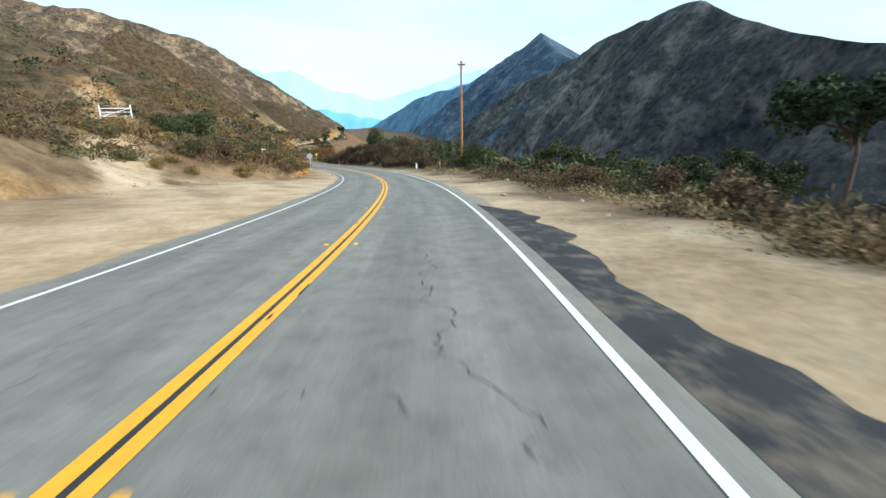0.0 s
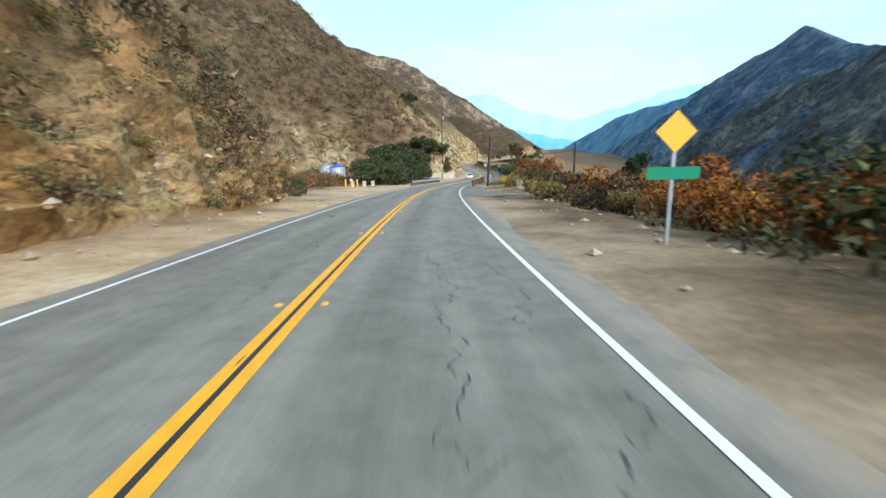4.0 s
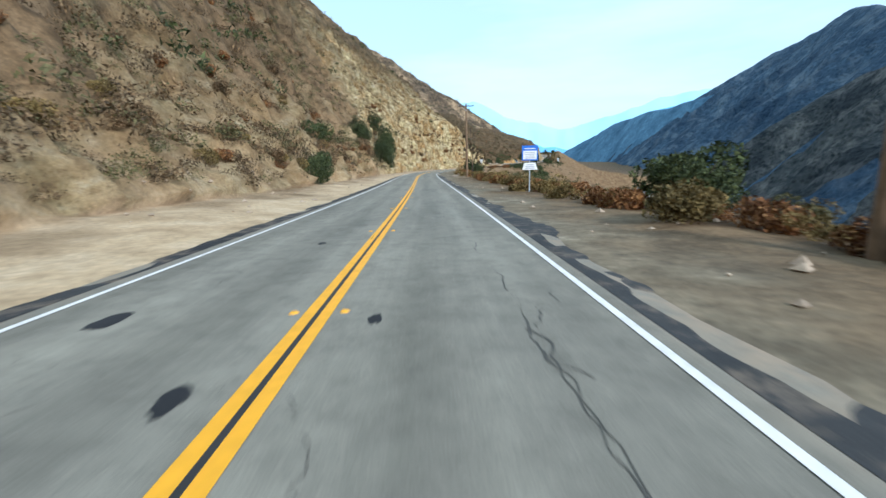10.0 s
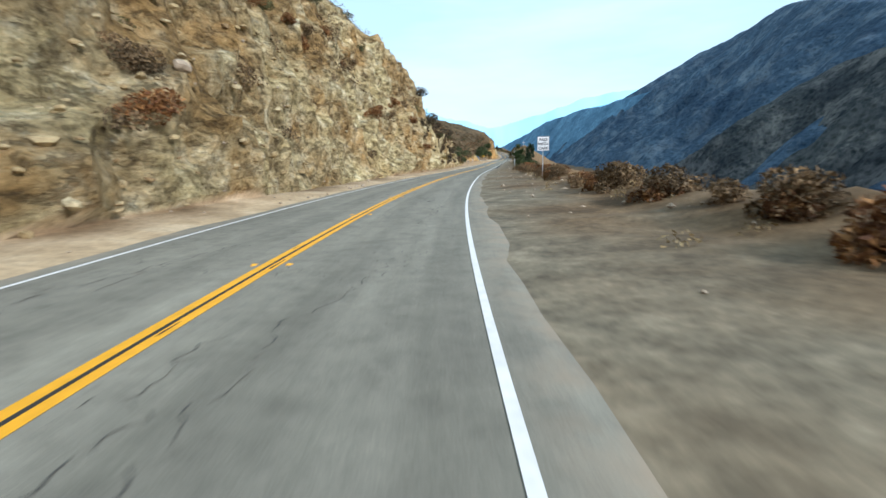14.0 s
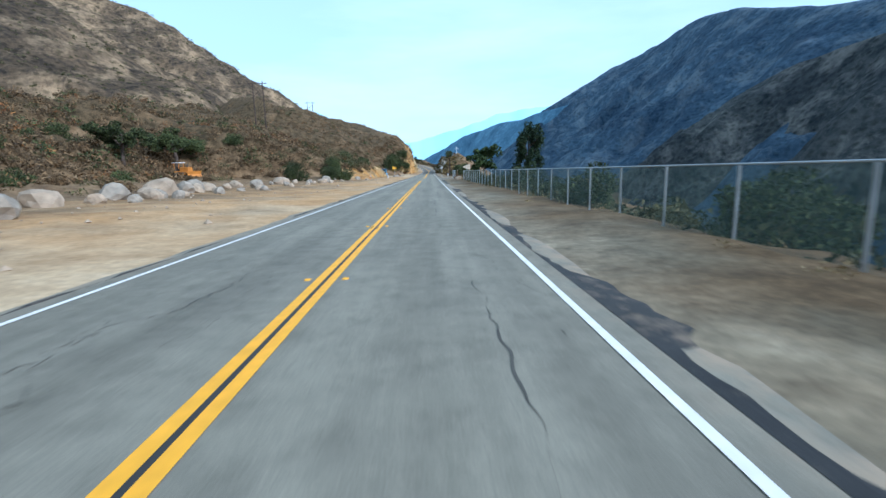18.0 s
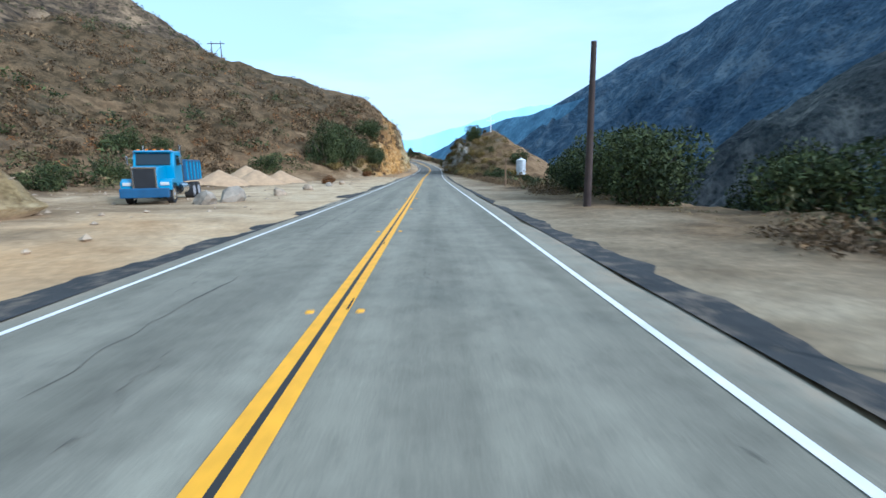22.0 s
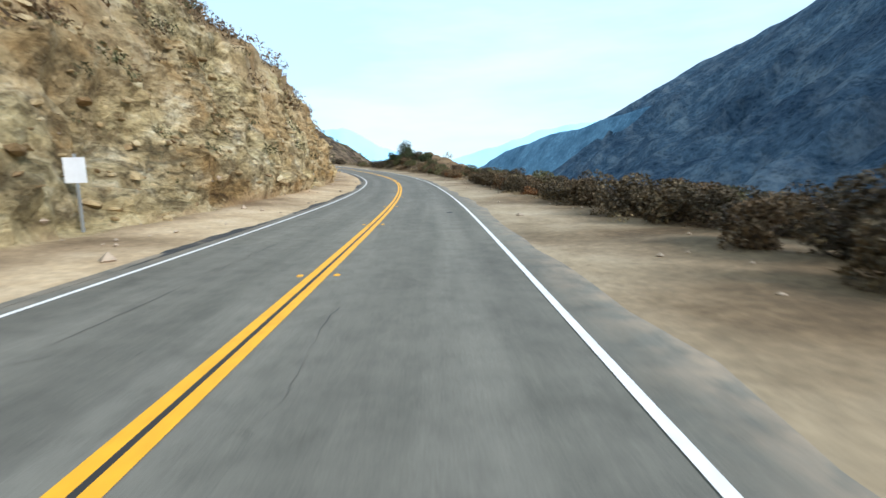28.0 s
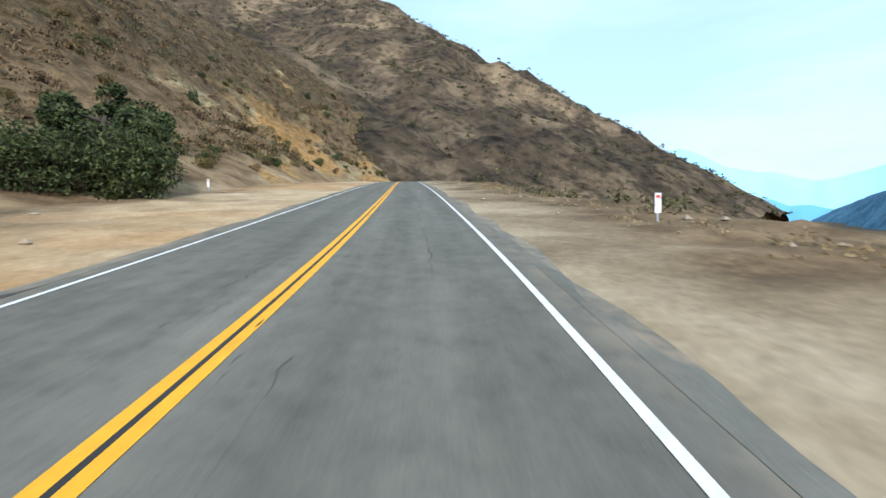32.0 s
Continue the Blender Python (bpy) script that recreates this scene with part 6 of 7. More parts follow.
def dump_truck(s, d, turn):
    ob = thing("dump_truck", ground_place(s, d), heading(s) + turn, "bright blue dump truck parked on the sand", "truck")
    part("hood", prism([(-3.3, 0.9), (-3.3, 1.75), (-2.9, 1.95), (-1.6, 2.05), (-1.6, 0.9)], -0.62, 0.62, "x", 0.05), M_TRUCK_BLUE, ob)
    part("cab", prism([(-1.6, 0.9), (-1.6, 2.0), (-1.3, 2.78), (-0.2, 2.85), (0.05, 2.8), (0.05, 0.9)], -1.02, 1.02, "x", 0.06), M_TRUCK_BLUE, ob)
    part("windscreen", box((1.7, 0.03, 0.66), (0, -1.50, 2.38), 0.02, (-21, 0, 0)), M_WINDOW, ob)
    part("sun_visor", box((1.9, 0.26, 0.05), (0, -1.42, 2.82), 0.02, (12, 0, 0)), M_TRUCK_BLUE, ob)
    part("grille", box((0.98, 0.06, 1.05), (0, -3.33, 1.36), 0.02), M_BLACK, ob)
    for sx in (-1, 1):
        part("grille_frame", box((0.09, 0.1, 1.15), (sx * 0.54, -3.34, 1.36), 0.02), M_CHROME, ob)
        part("fender", prism([(-3.2, 0.75), (-3.15, 1.2), (-2.8, 1.36), (-2.0, 1.3), (-1.7, 0.9), (-1.9, 0.9), (-2.2, 1.1), (-2.8, 1.12), (-3.0, 0.75)], sx * 0.6, sx * 1.2, "x", 0.02), M_TRUCK_BLUE, ob)
        part("headlight", box((0.42, 0.08, 0.18), (sx * 0.88, -3.18, 1.08), 0.03), M_LENS, ob)
        part("side_window", box((0.02, 0.75, 0.55), (sx * 1.03, -0.75, 2.32), 0.02), M_WINDOW, ob)
        part("mirror", box((0.1, 0.12, 0.5), (sx * 1.35, -1.35, 2.3), 0.02), M_CHROME, ob)
        part("mirror_arm", rod((sx * 1.02, -1.3, 2.45), (sx * 1.35, -1.35, 2.45), 0.015, None, 6), M_CHROME, ob)
        part("exhaust_stack", rod((sx * 0.95, 0.25, 1.0), (sx * 0.95, 0.25, 3.2), 0.08, None, 14), M_CHROME, ob)
        part("fuel_tank", rod((sx * 0.98, -1.2, 0.75), (sx * 0.98, 0.1, 0.75), 0.32, None, 18), M_CHROME, ob)
        wheel(sx * 0.98, -2.5, 0.5, 0.28, ob)
        for y in (1.9, 3.15):
            wheel(sx * 0.92, y, 0.5, 0.5, ob, M_GREY_TEXT)
    part("grille_frame", box((1.17, 0.1, 0.09), (0, -3.34, 1.92), 0.02), M_CHROME, ob)
    part("bumper", box((2.3, 0.28, 0.5), (0, -3.5, 0.62), 0.06), M_TRUCK_DARK, ob)
    part("chassis", box((0.9, 7.2, 0.3), (0, 0.7, 0.78), 0.03), M_BLACK, ob)
    for x in (-0.8, -0.4, 0, 0.4, 0.8):
        part("marker_lamp", box((0.14, 0.1, 0.1), (x, -1.1, 2.9), 0.03), M_LAMP_AMBER, ob, "red-orange roof lamp")
    part("dump_bed", prism([(0.5, 1.1), (0.5, 2.3), (4.3, 2.3), (4.3, 1.3), (4.0, 1.1)], -1.12, 1.12, "x", 0.04), M_TRUCK_DARK, ob)
    part("bed_rim", box((2.36, 3.9, 0.12), (0, 2.4, 2.33), 0.03), M_TRUCK_DARK, ob)
    for y in (0.7, 1.6, 2.5, 3.4, 4.2):
        for sx in (-1, 1):
            part("bed_rib", box((0.07, 0.1, 1.15), (sx * 1.15, y, 1.72), 0.01), M_TRUCK_BLUE, ob)
    return ob


dump_truck(806.0, -14.6, 14)


def bulldozer(s, d, turn):
    ob = thing("bulldozer", ground_place(s, d), heading(s) + turn, "weathered orange-yellow bulldozer parked below dark trees", "bulldozer")
    for sx in (-1, 1):
        part("track", prism([(1.5 * math.cos(a) * (1 if abs(math.cos(a)) < 0.9 else 1.05), 0.48 + 0.46 * math.sin(a)) for a in np.linspace(0, 6.2832, 21)[:-1]], sx * 0.7, sx * 1.2, "x", 0.03), M_BLACK, ob)
        part("push_arm", box((0.16, 2.2, 0.2), (sx * 1.3, -1.3, 0.6), 0.03), M_DIGGER, ob)
        part("canopy_post", rod((sx * 0.6, 0.3, 1.5), (sx * 0.6, 0.3, 2.55), 0.05, None, 8), M_DIGGER, ob)
        part("canopy_post", rod((sx * 0.6, 1.2, 1.5), (sx * 0.6, 1.2, 2.55), 0.05, None, 8), M_DIGGER, ob)
    part("engine_hood", box((1.1, 1.7, 0.9), (0, -0.7, 1.35), 0.06), M_DIGGER, ob)
    part("body", box((1.3, 2.6, 0.6), (0, 0, 0.85), 0.05), M_DIGGER, ob)
    part("seat", box((0.6, 0.6, 0.8), (0, 0.8, 1.5), 0.08), M_BLACK, ob)
    part("canopy", box((1.5, 1.4, 0.1), (0, 0.75, 2.6), 0.03), M_WHITE, ob, "pale canopy roof")
    part("blade", prism([(-2.5, 0.1), (-2.35, 0.15), (-2.2, 0.6), (-2.35, 1.1), (-2.45, 1.1), (-2.32, 0.6)], -1.6, 1.6, "x"), M_DIGGER, ob)
    part("exhaust", rod((0.2, -0.8, 1.8), (0.2, -0.8, 2.4), 0.06, None, 10), M_BLACK, ob)
    return ob


bulldozer(729, -42, 75)


def horse_trailer(s, d, turn):
    ob = thing("horse_trailer", ground_place(s, d), heading(s) + turn, "white gooseneck horse trailer parked on the gravel", "trailer", scale=0.82)
    part("body", prism([(-2.2, 0.45), (-2.2, 1.35), (-3.4, 1.35), (-3.55, 1.9), (-3.3, 2.25), (2.6, 2.35), (2.7, 0.45)], -0.95, 0.95, "x", 0.06), M_WHITE, ob)
    part("stripe", box((1.93, 4.6, 0.05), (0, 0.2, 1.5), 0.0), M_GREY_TEXT, ob)
    for y in (-1.4, -0.5):
        for sx in (-1, 1):
            part("window", box((0.02, 0.42, 0.34), (sx * 0.96, y, 1.8), 0.02), M_WINDOW, ob)
    for sx in (-1, 1):
        wheel(sx * 0.85, 0.9, 0.33, 0.2, ob, M_GREY_TEXT)
        wheel(sx * 0.85, 1.7, 0.33, 0.2, ob, M_GREY_TEXT)
    part("spare_wheel", rod((-0.98, -1.2, 0.95), (-1.12, -1.2, 0.95), 0.33, None, 24), M_RUBBER, ob)
    part("leg", rod((0, -3.1, 0), (0, -3.1, 1.4), 0.06, None, 10), M_GALV, ob)
    part("roof_vent", box((0.4, 0.4, 0.12), (0, 0.6, 2.38), 0.03), M_WHITE, ob)
    return ob


horse_trailer(293.5, 15.0, 24)


# ---- the fence on the outer side ----
def chain_fence(s0, s1, d, height, base):
    ob = new("chain_link_fence")
    tagged(ob, "grey-green chain-link fence with steel posts along the verge", "fence", "chain-link fences")
    s, n = s0, 0
    pitch = 3.0
    while s < s1:
        e = min(s + pitch, s1)
        p, q = at_road(s, d, base), at_road(e, d, base)
        part("post", rod(tuple(p - (0, 0, 1.2)), tuple(p + (0, 0, height)), 0.035, None, 8), M_GALV, ob)
        part("top_rail", rod(tuple(p + (0, 0, height)), tuple(q + (0, 0, height)), 0.022, None, 6), M_GALV, ob)
        bm = bmesh.new()
        bm.faces.new([bm.verts.new(tuple(v)) for v in (p - (0, 0, 0.6), q - (0, 0, 0.6), q + (0, 0, height), p + (0, 0, height))])
        part("mesh_panel", bm, M_LINK, ob, "see-through wire mesh")
        s = e
    p = at_road(s1, d, base)
    part("end_post", rod(tuple(p - (0, 0, 1.2)), tuple(p + (0, 0, height + 0.05)), 0.05, None, 10), M_GALV, ob)
    return ob


chain_fence(606, 735, 8.1, 2.2, -0.55)
chain_fence(741, 752, 6.8, 2.0, -0.2)


# ---- rocks ----
def rock_mesh(seed, mat):
    bm = bmesh.new()
    bmesh.ops.create_icosphere(bm, subdivisions=2, radius=1.0)
    rng = np.random.default_rng(seed)
    o = rng.uniform(0, 50, 3)
    sx = rng.uniform(0.7, 1.3, 3)
    for v in bm.verts:
        n = noise.noise(Vector(v.co) * 0.9 + Vector(o)) * 0.45 + noise.noise(Vector(v.co) * 2.3 + Vector(o)) * 0.18
        v.co = Vector((v.co.x * sx[0], v.co.y * sx[1], v.co.z * 0.72)) * (1 + n)
    me = bpy.data.meshes.new("boulder")
    bm.to_mesh(me)
    bm.free()
    me.materials.append(mat)
    return me


ROCKS = [rock_mesh(200 + k, M_ROCK if k % 3 else M_ROCK_GREY) for k in range(7)]


def boulder(s, d, size, k):
    ob = new("boulder", ROCKS[k % len(ROCKS)])
    p = ground_place(s, d)
    ob.matrix_world = Matrix.LocRotScale(Vector((p[0], p[1], p[2] + 0.28 * size)), Euler((0.2 * (k % 5), 0.1 * (k % 3), k * 1.7)), Vector((size, size, size)))
    return tagged(ob, "pale weathered boulder lying on the sand" if k % 3 else "grey boulder lying on the sand", "boulder", "boulders beside the road")


rng = np.random.default_rng(5)
for k, (s, d, z) in enumerate(((668, -17.5, 0.9), (671, -17, 0.5), (675, -18.5, 1.0), (677.5, -18, 0.8), (682, -19.5, 1.3), (684.5, -19, 0.9), (688, -20, 1.0), (691, -20, 0.8), (660, -16.5, 0.7), (656, -17.5, 0.6), (695, -20, 0.6), (700, -21, 0.8))):
    boulder(s, d, z, k + 1)
for k in range(46):
    s = 650 + k * 2.05 + rng.uniform(-0.8, 0.8)
    boulder(s, -14.5 - rng.uniform(0, 4.5) - 0.02 * k, rng.uniform(0.3, 0.55) * (2.0 if k % 6 == 0 else 1.0), k)
for k, (s, d, z) in enumerate(((752, -15, 0.8), (749, -12.5, 0.5), (735, 7.0, 0.7), (802, -10.4, 0.6), (803.5, -9.6, 0.7), (812, -9.8, 0.5), (818, -9.3, 0.45), (826, -9.2, 0.4), (832, -9.0, 0.45),                                   (1068, -7.4, 0.35), (1046, -7.2, 0.3), (1010, -7.6, 0.35), (505, -6.9, 0.3), (530, -6.7, 0.35), (928, -6.9, 0.35), (935, -7.0, 0.4), (204, 10.5, 0.4), (198, 9.6, 0.35), (193, 10.4, 0.5))):
    boulder(s, d, z, k + 3)


def stones(side, count, zones, spans, seed):
    rng = np.random.default_rng(seed)
    P, d, zone, cliff = BANKS[side]
    cols = np.where((zone >= zones[0]) & (zone < zones[1]))[0]
    unit = np.array([(1, 0, 0), (-1, 0, 0), (0, 1, 0), (0, -1, 0), (0, 0, 0.7), (0, 0, -0.7)])
    tri = np.array([(0, 2, 4), (2, 1, 4), (1, 3, 4), (3, 0, 4), (2, 0, 5), (1, 2, 5), (3, 1, 5), (0, 3, 5)])
    V, F = [], []
    for n in range(count):
        a, b = spans[rng.integers(0, len(spans))]
        i, j = rng.choice(cols), int((rng.uniform(a, b) - S_MIN) / STEP)
        r = 0.05 + 0.16 * rng.random() ** 3
        V.append(P[i, min(j, P.shape[1] - 1)] + unit * rng.uniform(0.6, 1.3, (6, 1)) * r + (rng.uniform(-0.4, 0.4), rng.uniform(-0.4, 0.4), 0.02))
        F.append(tri + 6 * n)
    return tagged(mesh_object("stones", np.concatenate(V), np.concatenate(F), M_ROCK), "loose stones scattered on the verge", "stones", kind="stuff")


stones(-1, 2600, (0.25, 1.4), ((60, 190), (280, 640), (860, 1120), (640, 860)), 8)
stones(1, 1300, (0.35, 1.6), ((0, 220), (340, 640), (860, 1200)), 9)


def sand_heap(s, d, r, h, seed):
    rng = np.random.default_rng(seed)
    V, F = [(0, 0, h)], []
    for k in range(1, 7):
        for j in range(24):
            u = k / 6
            rr = r * u * (1 + 0.12 * math.sin(3 * j + seed) * u)
            V.append((rr * math.cos(j * 0.2618), rr * math.sin(j * 0.2618), h * (1 - u) ** 1.15 + 0.05 * rng.uniform(-1, 1) - 0.25 * (k == 6)))
    for j in range(24):
        F.append((0, 1 + j, 1 + (j + 1) % 24))
        for k in range(5):
            a, b = 1 + 24 * k, 1 + 24 * (k + 1)
            F.append((a + j, b + j, b + (j + 1) % 24, a + (j + 1) % 24))
    ob = new("sand_heap", raw_mesh("sand_heap", V, F, M_SAND_PILE, True))
    ob.location = ground_place(s, d)
    return tagged(ob, "conical heap of brown sand", "sand heap", "sand heaps")


for k, (s, d, r, h) in enumerate(((828, -21, 3.0, 1.5), (833, -19, 3.4, 1.7), (838, -22, 3.4, 1.8), (824, -24, 3.0, 1.4), (842, -19, 3.2, 1.6))):
    sand_heap(s, d, r, h, k)


def low_building(s, d, length, wide, turn, label):
    ob = thing("building", ground_place(s, d, 0.3), heading(s) + turn, label, "building", "buildings in the valley")
    part("wall", box((wide, length, 2.9), (0, 0, 1.45), 0.03), M_WHITE, ob)
    part("roof", prism([(-wide / 2 - 0.4, 2.9), (0, 3.9), (wide / 2 + 0.4, 2.9)], -length / 2 - 0.4, length / 2 + 0.4, "y"), M_GALV, ob)
    for k in range(4):
        part("window", box((0.06, 1.1, 1.0), (-wide / 2 - 0.02, -length * 0.36 + k * length * 0.24, 1.7), 0.01), M_WINDOW, ob)
    part("door", box((0.06, 0.9, 2.0), (-wide / 2 - 0.02, -length * 0.24, 1.0), 0.01), M_GREY_TEXT, ob)


low_building(690, 80, 16, 7, 30, "long low white building on the valley floor")
low_building(668, 76, 11, 6, 75, "small white building among the valley trees")
low_building(706, 88, 14, 7, 10, "low white building on the valley floor")

flat = tagged(new("stone_slab", ROCKS[2]), "pale flat stone slab lying on the verge", "stone")
flat.matrix_world = Matrix.LocRotScale(Vector(ground_place(455.2, 6.5)) + Vector((0, 0, 0.03)), Euler((0.05, 0.08, 0.4)), Vector((0.62, 0.42, 0.12)))

# ---- a cross on the knoll, a gate, a slab ----
cr = thing("wooden_cross", ground_place(892, 15.2, 0.2), heading(892), "tall white cross on top of the brushy knoll", "cross")
part("upright", box((0.2, 0.16, 4.0), (0, 0, 2.0), 0.02), M_WHITE, cr)
part("crossbar", box((2.0, 0.16, 0.2), (0, 0, 2.9), 0.02), M_WHITE, cr)
grave = thing("roadside_cross", ground_place(52, -11.3, 0.1), heading(52), "small white wooden cross standing on the orange bank", "cross")
part("upright", box((0.07, 0.05, 1.15), (0, 0, 0.55), 0.008), M_WHITE, grave)
part("crossbar", box((0.62, 0.05, 0.07), (0, 0, 0.82), 0.008), M_WHITE, grave)
gt = thing("field_gate", ground_place(60, -26.5, 0.05), 25, "white painted steel gate across the dirt track", "gate")
for z in (0.35, 0.75, 1.15):
    part("bar", rod((-1.4, 0, z), (1.4, 0, z), 0.04, None, 8), M_WHITE, gt)
for x in (-1.4, 1.4):
    part("post", rod((x, 0, 0), (x, 0, 1.5), 0.08, None, 10), M_WHITE, gt)
part("diagonal", rod((-1.35, 0, 0.35), (1.35, 0, 1.15), 0.03, None, 8), M_WHITE, gt)
side_road = tagged(ribbon("side_road", 747, 761, 3.75, 12.0, 0.005, M_APRON, 0.5, 0.25, 5), "grey asphalt mouth of a side road", "pavement", kind="structure")
slab = tagged(ribbon("concrete_apron", 755.5, 761.5, 6.6, 12.5, 0.014, M_CONCRETE, 0.5, 0.15, 3), "pale concrete driveway apron", "pavement", kind="structure")
for a, b, d0, d1 in ((267.3, 268.4, 4.40, 4.44), (267.5, 268.3, 4.62, 4.66), (267.3, 268.2, 4.88, 4.92), (267.38, 267.44, 4.4, 4.66), (268.2, 268.26, 4.62, 4.95), (267.8, 267.86, 4.4, 4.92)):
    tagged(ribbon("paint_mark", a, b, d0, d1, 0.006, M_RED, 0.2, 0.05, 4), "faded red survey paint on the shoulder", "road marking", kind="structure")


# ---- single trees and bushes ----
tree("umbrella_pine", 21, 22.5, "dark umbrella-shaped pine on the valley side", 1.0)
tree("pine", 16, 33, "dark pine below the road", 0.8)
tree("young_tree", 34, 27, "slim green tree among the brush", 0.8)
bush("oak", 112, 13.0, 1.8, 1.25)
for s, d, z, r in ((236, -12.5, 1.05, 0), (244, -12.0, 1.15, 70), (251, -13.5, 1.1, 140), (229, -13.0, 0.9, 200), (258, -16, 1.0, 250)):
    tree("oak", s, d, "large dark evergreen oak crowding the road", z, turn=r)
for s, d, z in ((25, 21, 0.65), (30, 24, 0.8), (36, 26, 0.85), (44, 24, 0.8), (52, 22, 0.7)):
    tree("oak", s, d, "dark evergreen oak below the verge", z, turn=s * 9)
for s, d, z in ((277, -11.5, 0.95), (273, -13.5, 1.0)):
    tree("oak", s, d, "dark oak rising behind the concrete wall", z, turn=s * 11)
for k in range(7):
    bush("olive", 280 + 1.7 * k, -9.2 - 0.3 * (k % 3), 1.2 + 0.2 * (k % 2))
tree("oak_low", 220, -11.0, "wide dense olive-green oak beside the sand", 0.8)
tree("oak", 300, -22, "dark oak growing on the rocky slope", 0.7, turn=30)
for s, d, z, r in ((262, 13, 0.8, 0), (268, 15.5, 0.9, 60), (277, 13.0, 0.95, 120), (282, 17.0, 0.9, 180), (272, 18, 1.0, 240), (253, 18, 0.7, 33)):
    tree("cottonwood", s, d, "cottonwood with rusty orange autumn leaves", z, turn=r)
for s, d, z in ((206, 24, 0.6), (200, 30, 0.7), (228, 30, 0.7), (236, 26, 0.55)):
    tree("gold_tree", s, d, "thin tree with yellow autumn leaves", z, turn=s)
for s, d, z, r in ((371, -11.6, 1.45, 0),):
    tree("orange_small", s, d, "small tree full of orange autumn leaves", z, turn=r)
tree("tall_pine", 704, 14.2, "tall narrow pine behind the fence", 1.0)
tree("young_tree", 716.5, 10.0, "leaning green tree behind the fence", 1.05, turn=60)
tree("pine", 258, 36, "narrow dark cypress-like tree", 0.9)
tree("oak", 736, -47, "dark oak at the edge of the flat", 1.15)
tree("oak", 724, -49, "dark oak at the edge of the flat", 1.0, turn=90)
for s, d, z, k in ((860.5, -14.2, 2.3, 1.7), (857, -16.5, 2.2, 1.5), (864.5, -13.8, 1.8, 1.1), (868, -13.2, 1.9, 1.05), (883.5, -12.8, 2.6, 0.95), (870.8, -10.6, 1.75, 0.95), (873.8, -9.9, 1.6, 0.95)):
    bush("oak", s, d, z, k)
bush("oak", 893, 11.2, 1.7, 1.2)
bush("oak", 1070, 12.6, 1.6, 1.2)
tree("oak", 1131, -17, "large dark oak beside the pull-off", 0.95)
tree("oak_low", 1113, -15, "dark bushes clinging to the bank", 0.7)
for s, d, z, k in ((481, -7.8, 2.0, 1.2), (484, -7.9, 2.0, 1.3), (478.5, -8.6, 1.8, 1.1), (486, -8.8, 2.0, 1.5), (466.5, -11.3, 1.8, 1.1), (472, -11.3, 1.6, 1.1), (490, -11.5, 1.6, 1.2)):
    bush("oak", s, d, z, k)
bush("rusty", 462, -9.8, 1.3)
for s, d, z in ((46, -13.5, 1.1), (48, -11.6, 1.0), (50, -14.5, 1.3), (53, -13.6, 1.2), (56, -12.2, 1.1), (58, -14.2, 1.2), (62, -11.4, 0.9), (44, -16, 1.2), (66, -12.5, 1.1)):
    bush(("olive", "dry", "olive")[int(s) % 3], s, d, z)
tree("oak", 298, 22, "grey leafless tree behind the trailer", 1.0, turn=10, bare=True)
tree("oak", 290, 17, "grey leafless tree on the gravel", 0.9, turn=130, bare=True)
for k, (s, d, h) in enumerate(((338, 13.0, 10.6), (338.5, 14.6, 12.0), (339.5, 15.8, 11.0), (338, 18.0, 8.8), (340, 15.2, 4.6), (345, 46, 14), (348, 38, 9))):
    palm(k + 1, s, d, h)
rng = np.random.default_rng(31)
for k in range(24):
    bush("green" if k % 4 else "oak", 299 + 2.0 * k, 8.6 + rng.uniform(0, 2.6) + 1.5 * (k % 2), rng.uniform(1.25, 1.75))
for s, d, z in ((295, 9.4, 1.9), (298.5, 10.8, 2.1), (395, 12, 1.5), (393, 10.8, 1.1), (427, -10.5, 1.5), (424, -10, 1.3), (430, -10.8, 1.1), (502, 11, 1.6), (505, 12.5, 1.6), (508, 11.5, 1.3), (793, 14.5, 1.5), (789, 14.0, 1.3), (797, 16, 1.6), (800, 11.5, 2.1), (805, 12.5, 2.2), (809, 11.5, 1.6), (815, 12.5, 1.5), (820, 13.5, 1.4),
                (856, 12.5, 1.2), (859, 18.5, 1.2), (858, 11, 0.8), (873, 19, 1.4), (1064, 11.5, 1.0), (1068, 10.5, 1.0), (1073, 12, 1.2), (1060, 12.5, 1.0), (1077, 13, 1.1), (1129, -15, 2.4), (1133, -17.5, 2.4), (1126, -18, 2.0), (1097, -9.8, 1.5), (1099, -10.5, 1.6), (224, -9.8, 2.3), (228, -9.6, 2.2), (221, -11.5, 2.4), (233, -10.2, 2.2), (238, -9.6, 2.3), (243, -9.4, 2.4), (248, -10, 2.3), (253, -10.6, 2.3), (440, -13, 1.5), (52, -19.5, 1.3), (56, -18.0, 1.5), (60, -19.5, 1.4), (53, 12, 1.6), (56, 13.5, 1.7), (60, 15, 1.4), (745, -17, 1.5), (741, -19, 1.6), (749, -20, 1.7), (735, -24, 1.8), (366, -17, 1.4)):
    bush("oak", s, d, z)
for k in range(40):
    bush(("oak", "olive", "oak")[k % 3], 612 + 3.1 * k, 9.8 + rng.uniform(0, 2.8), rng.uniform(0.8, 1.3))
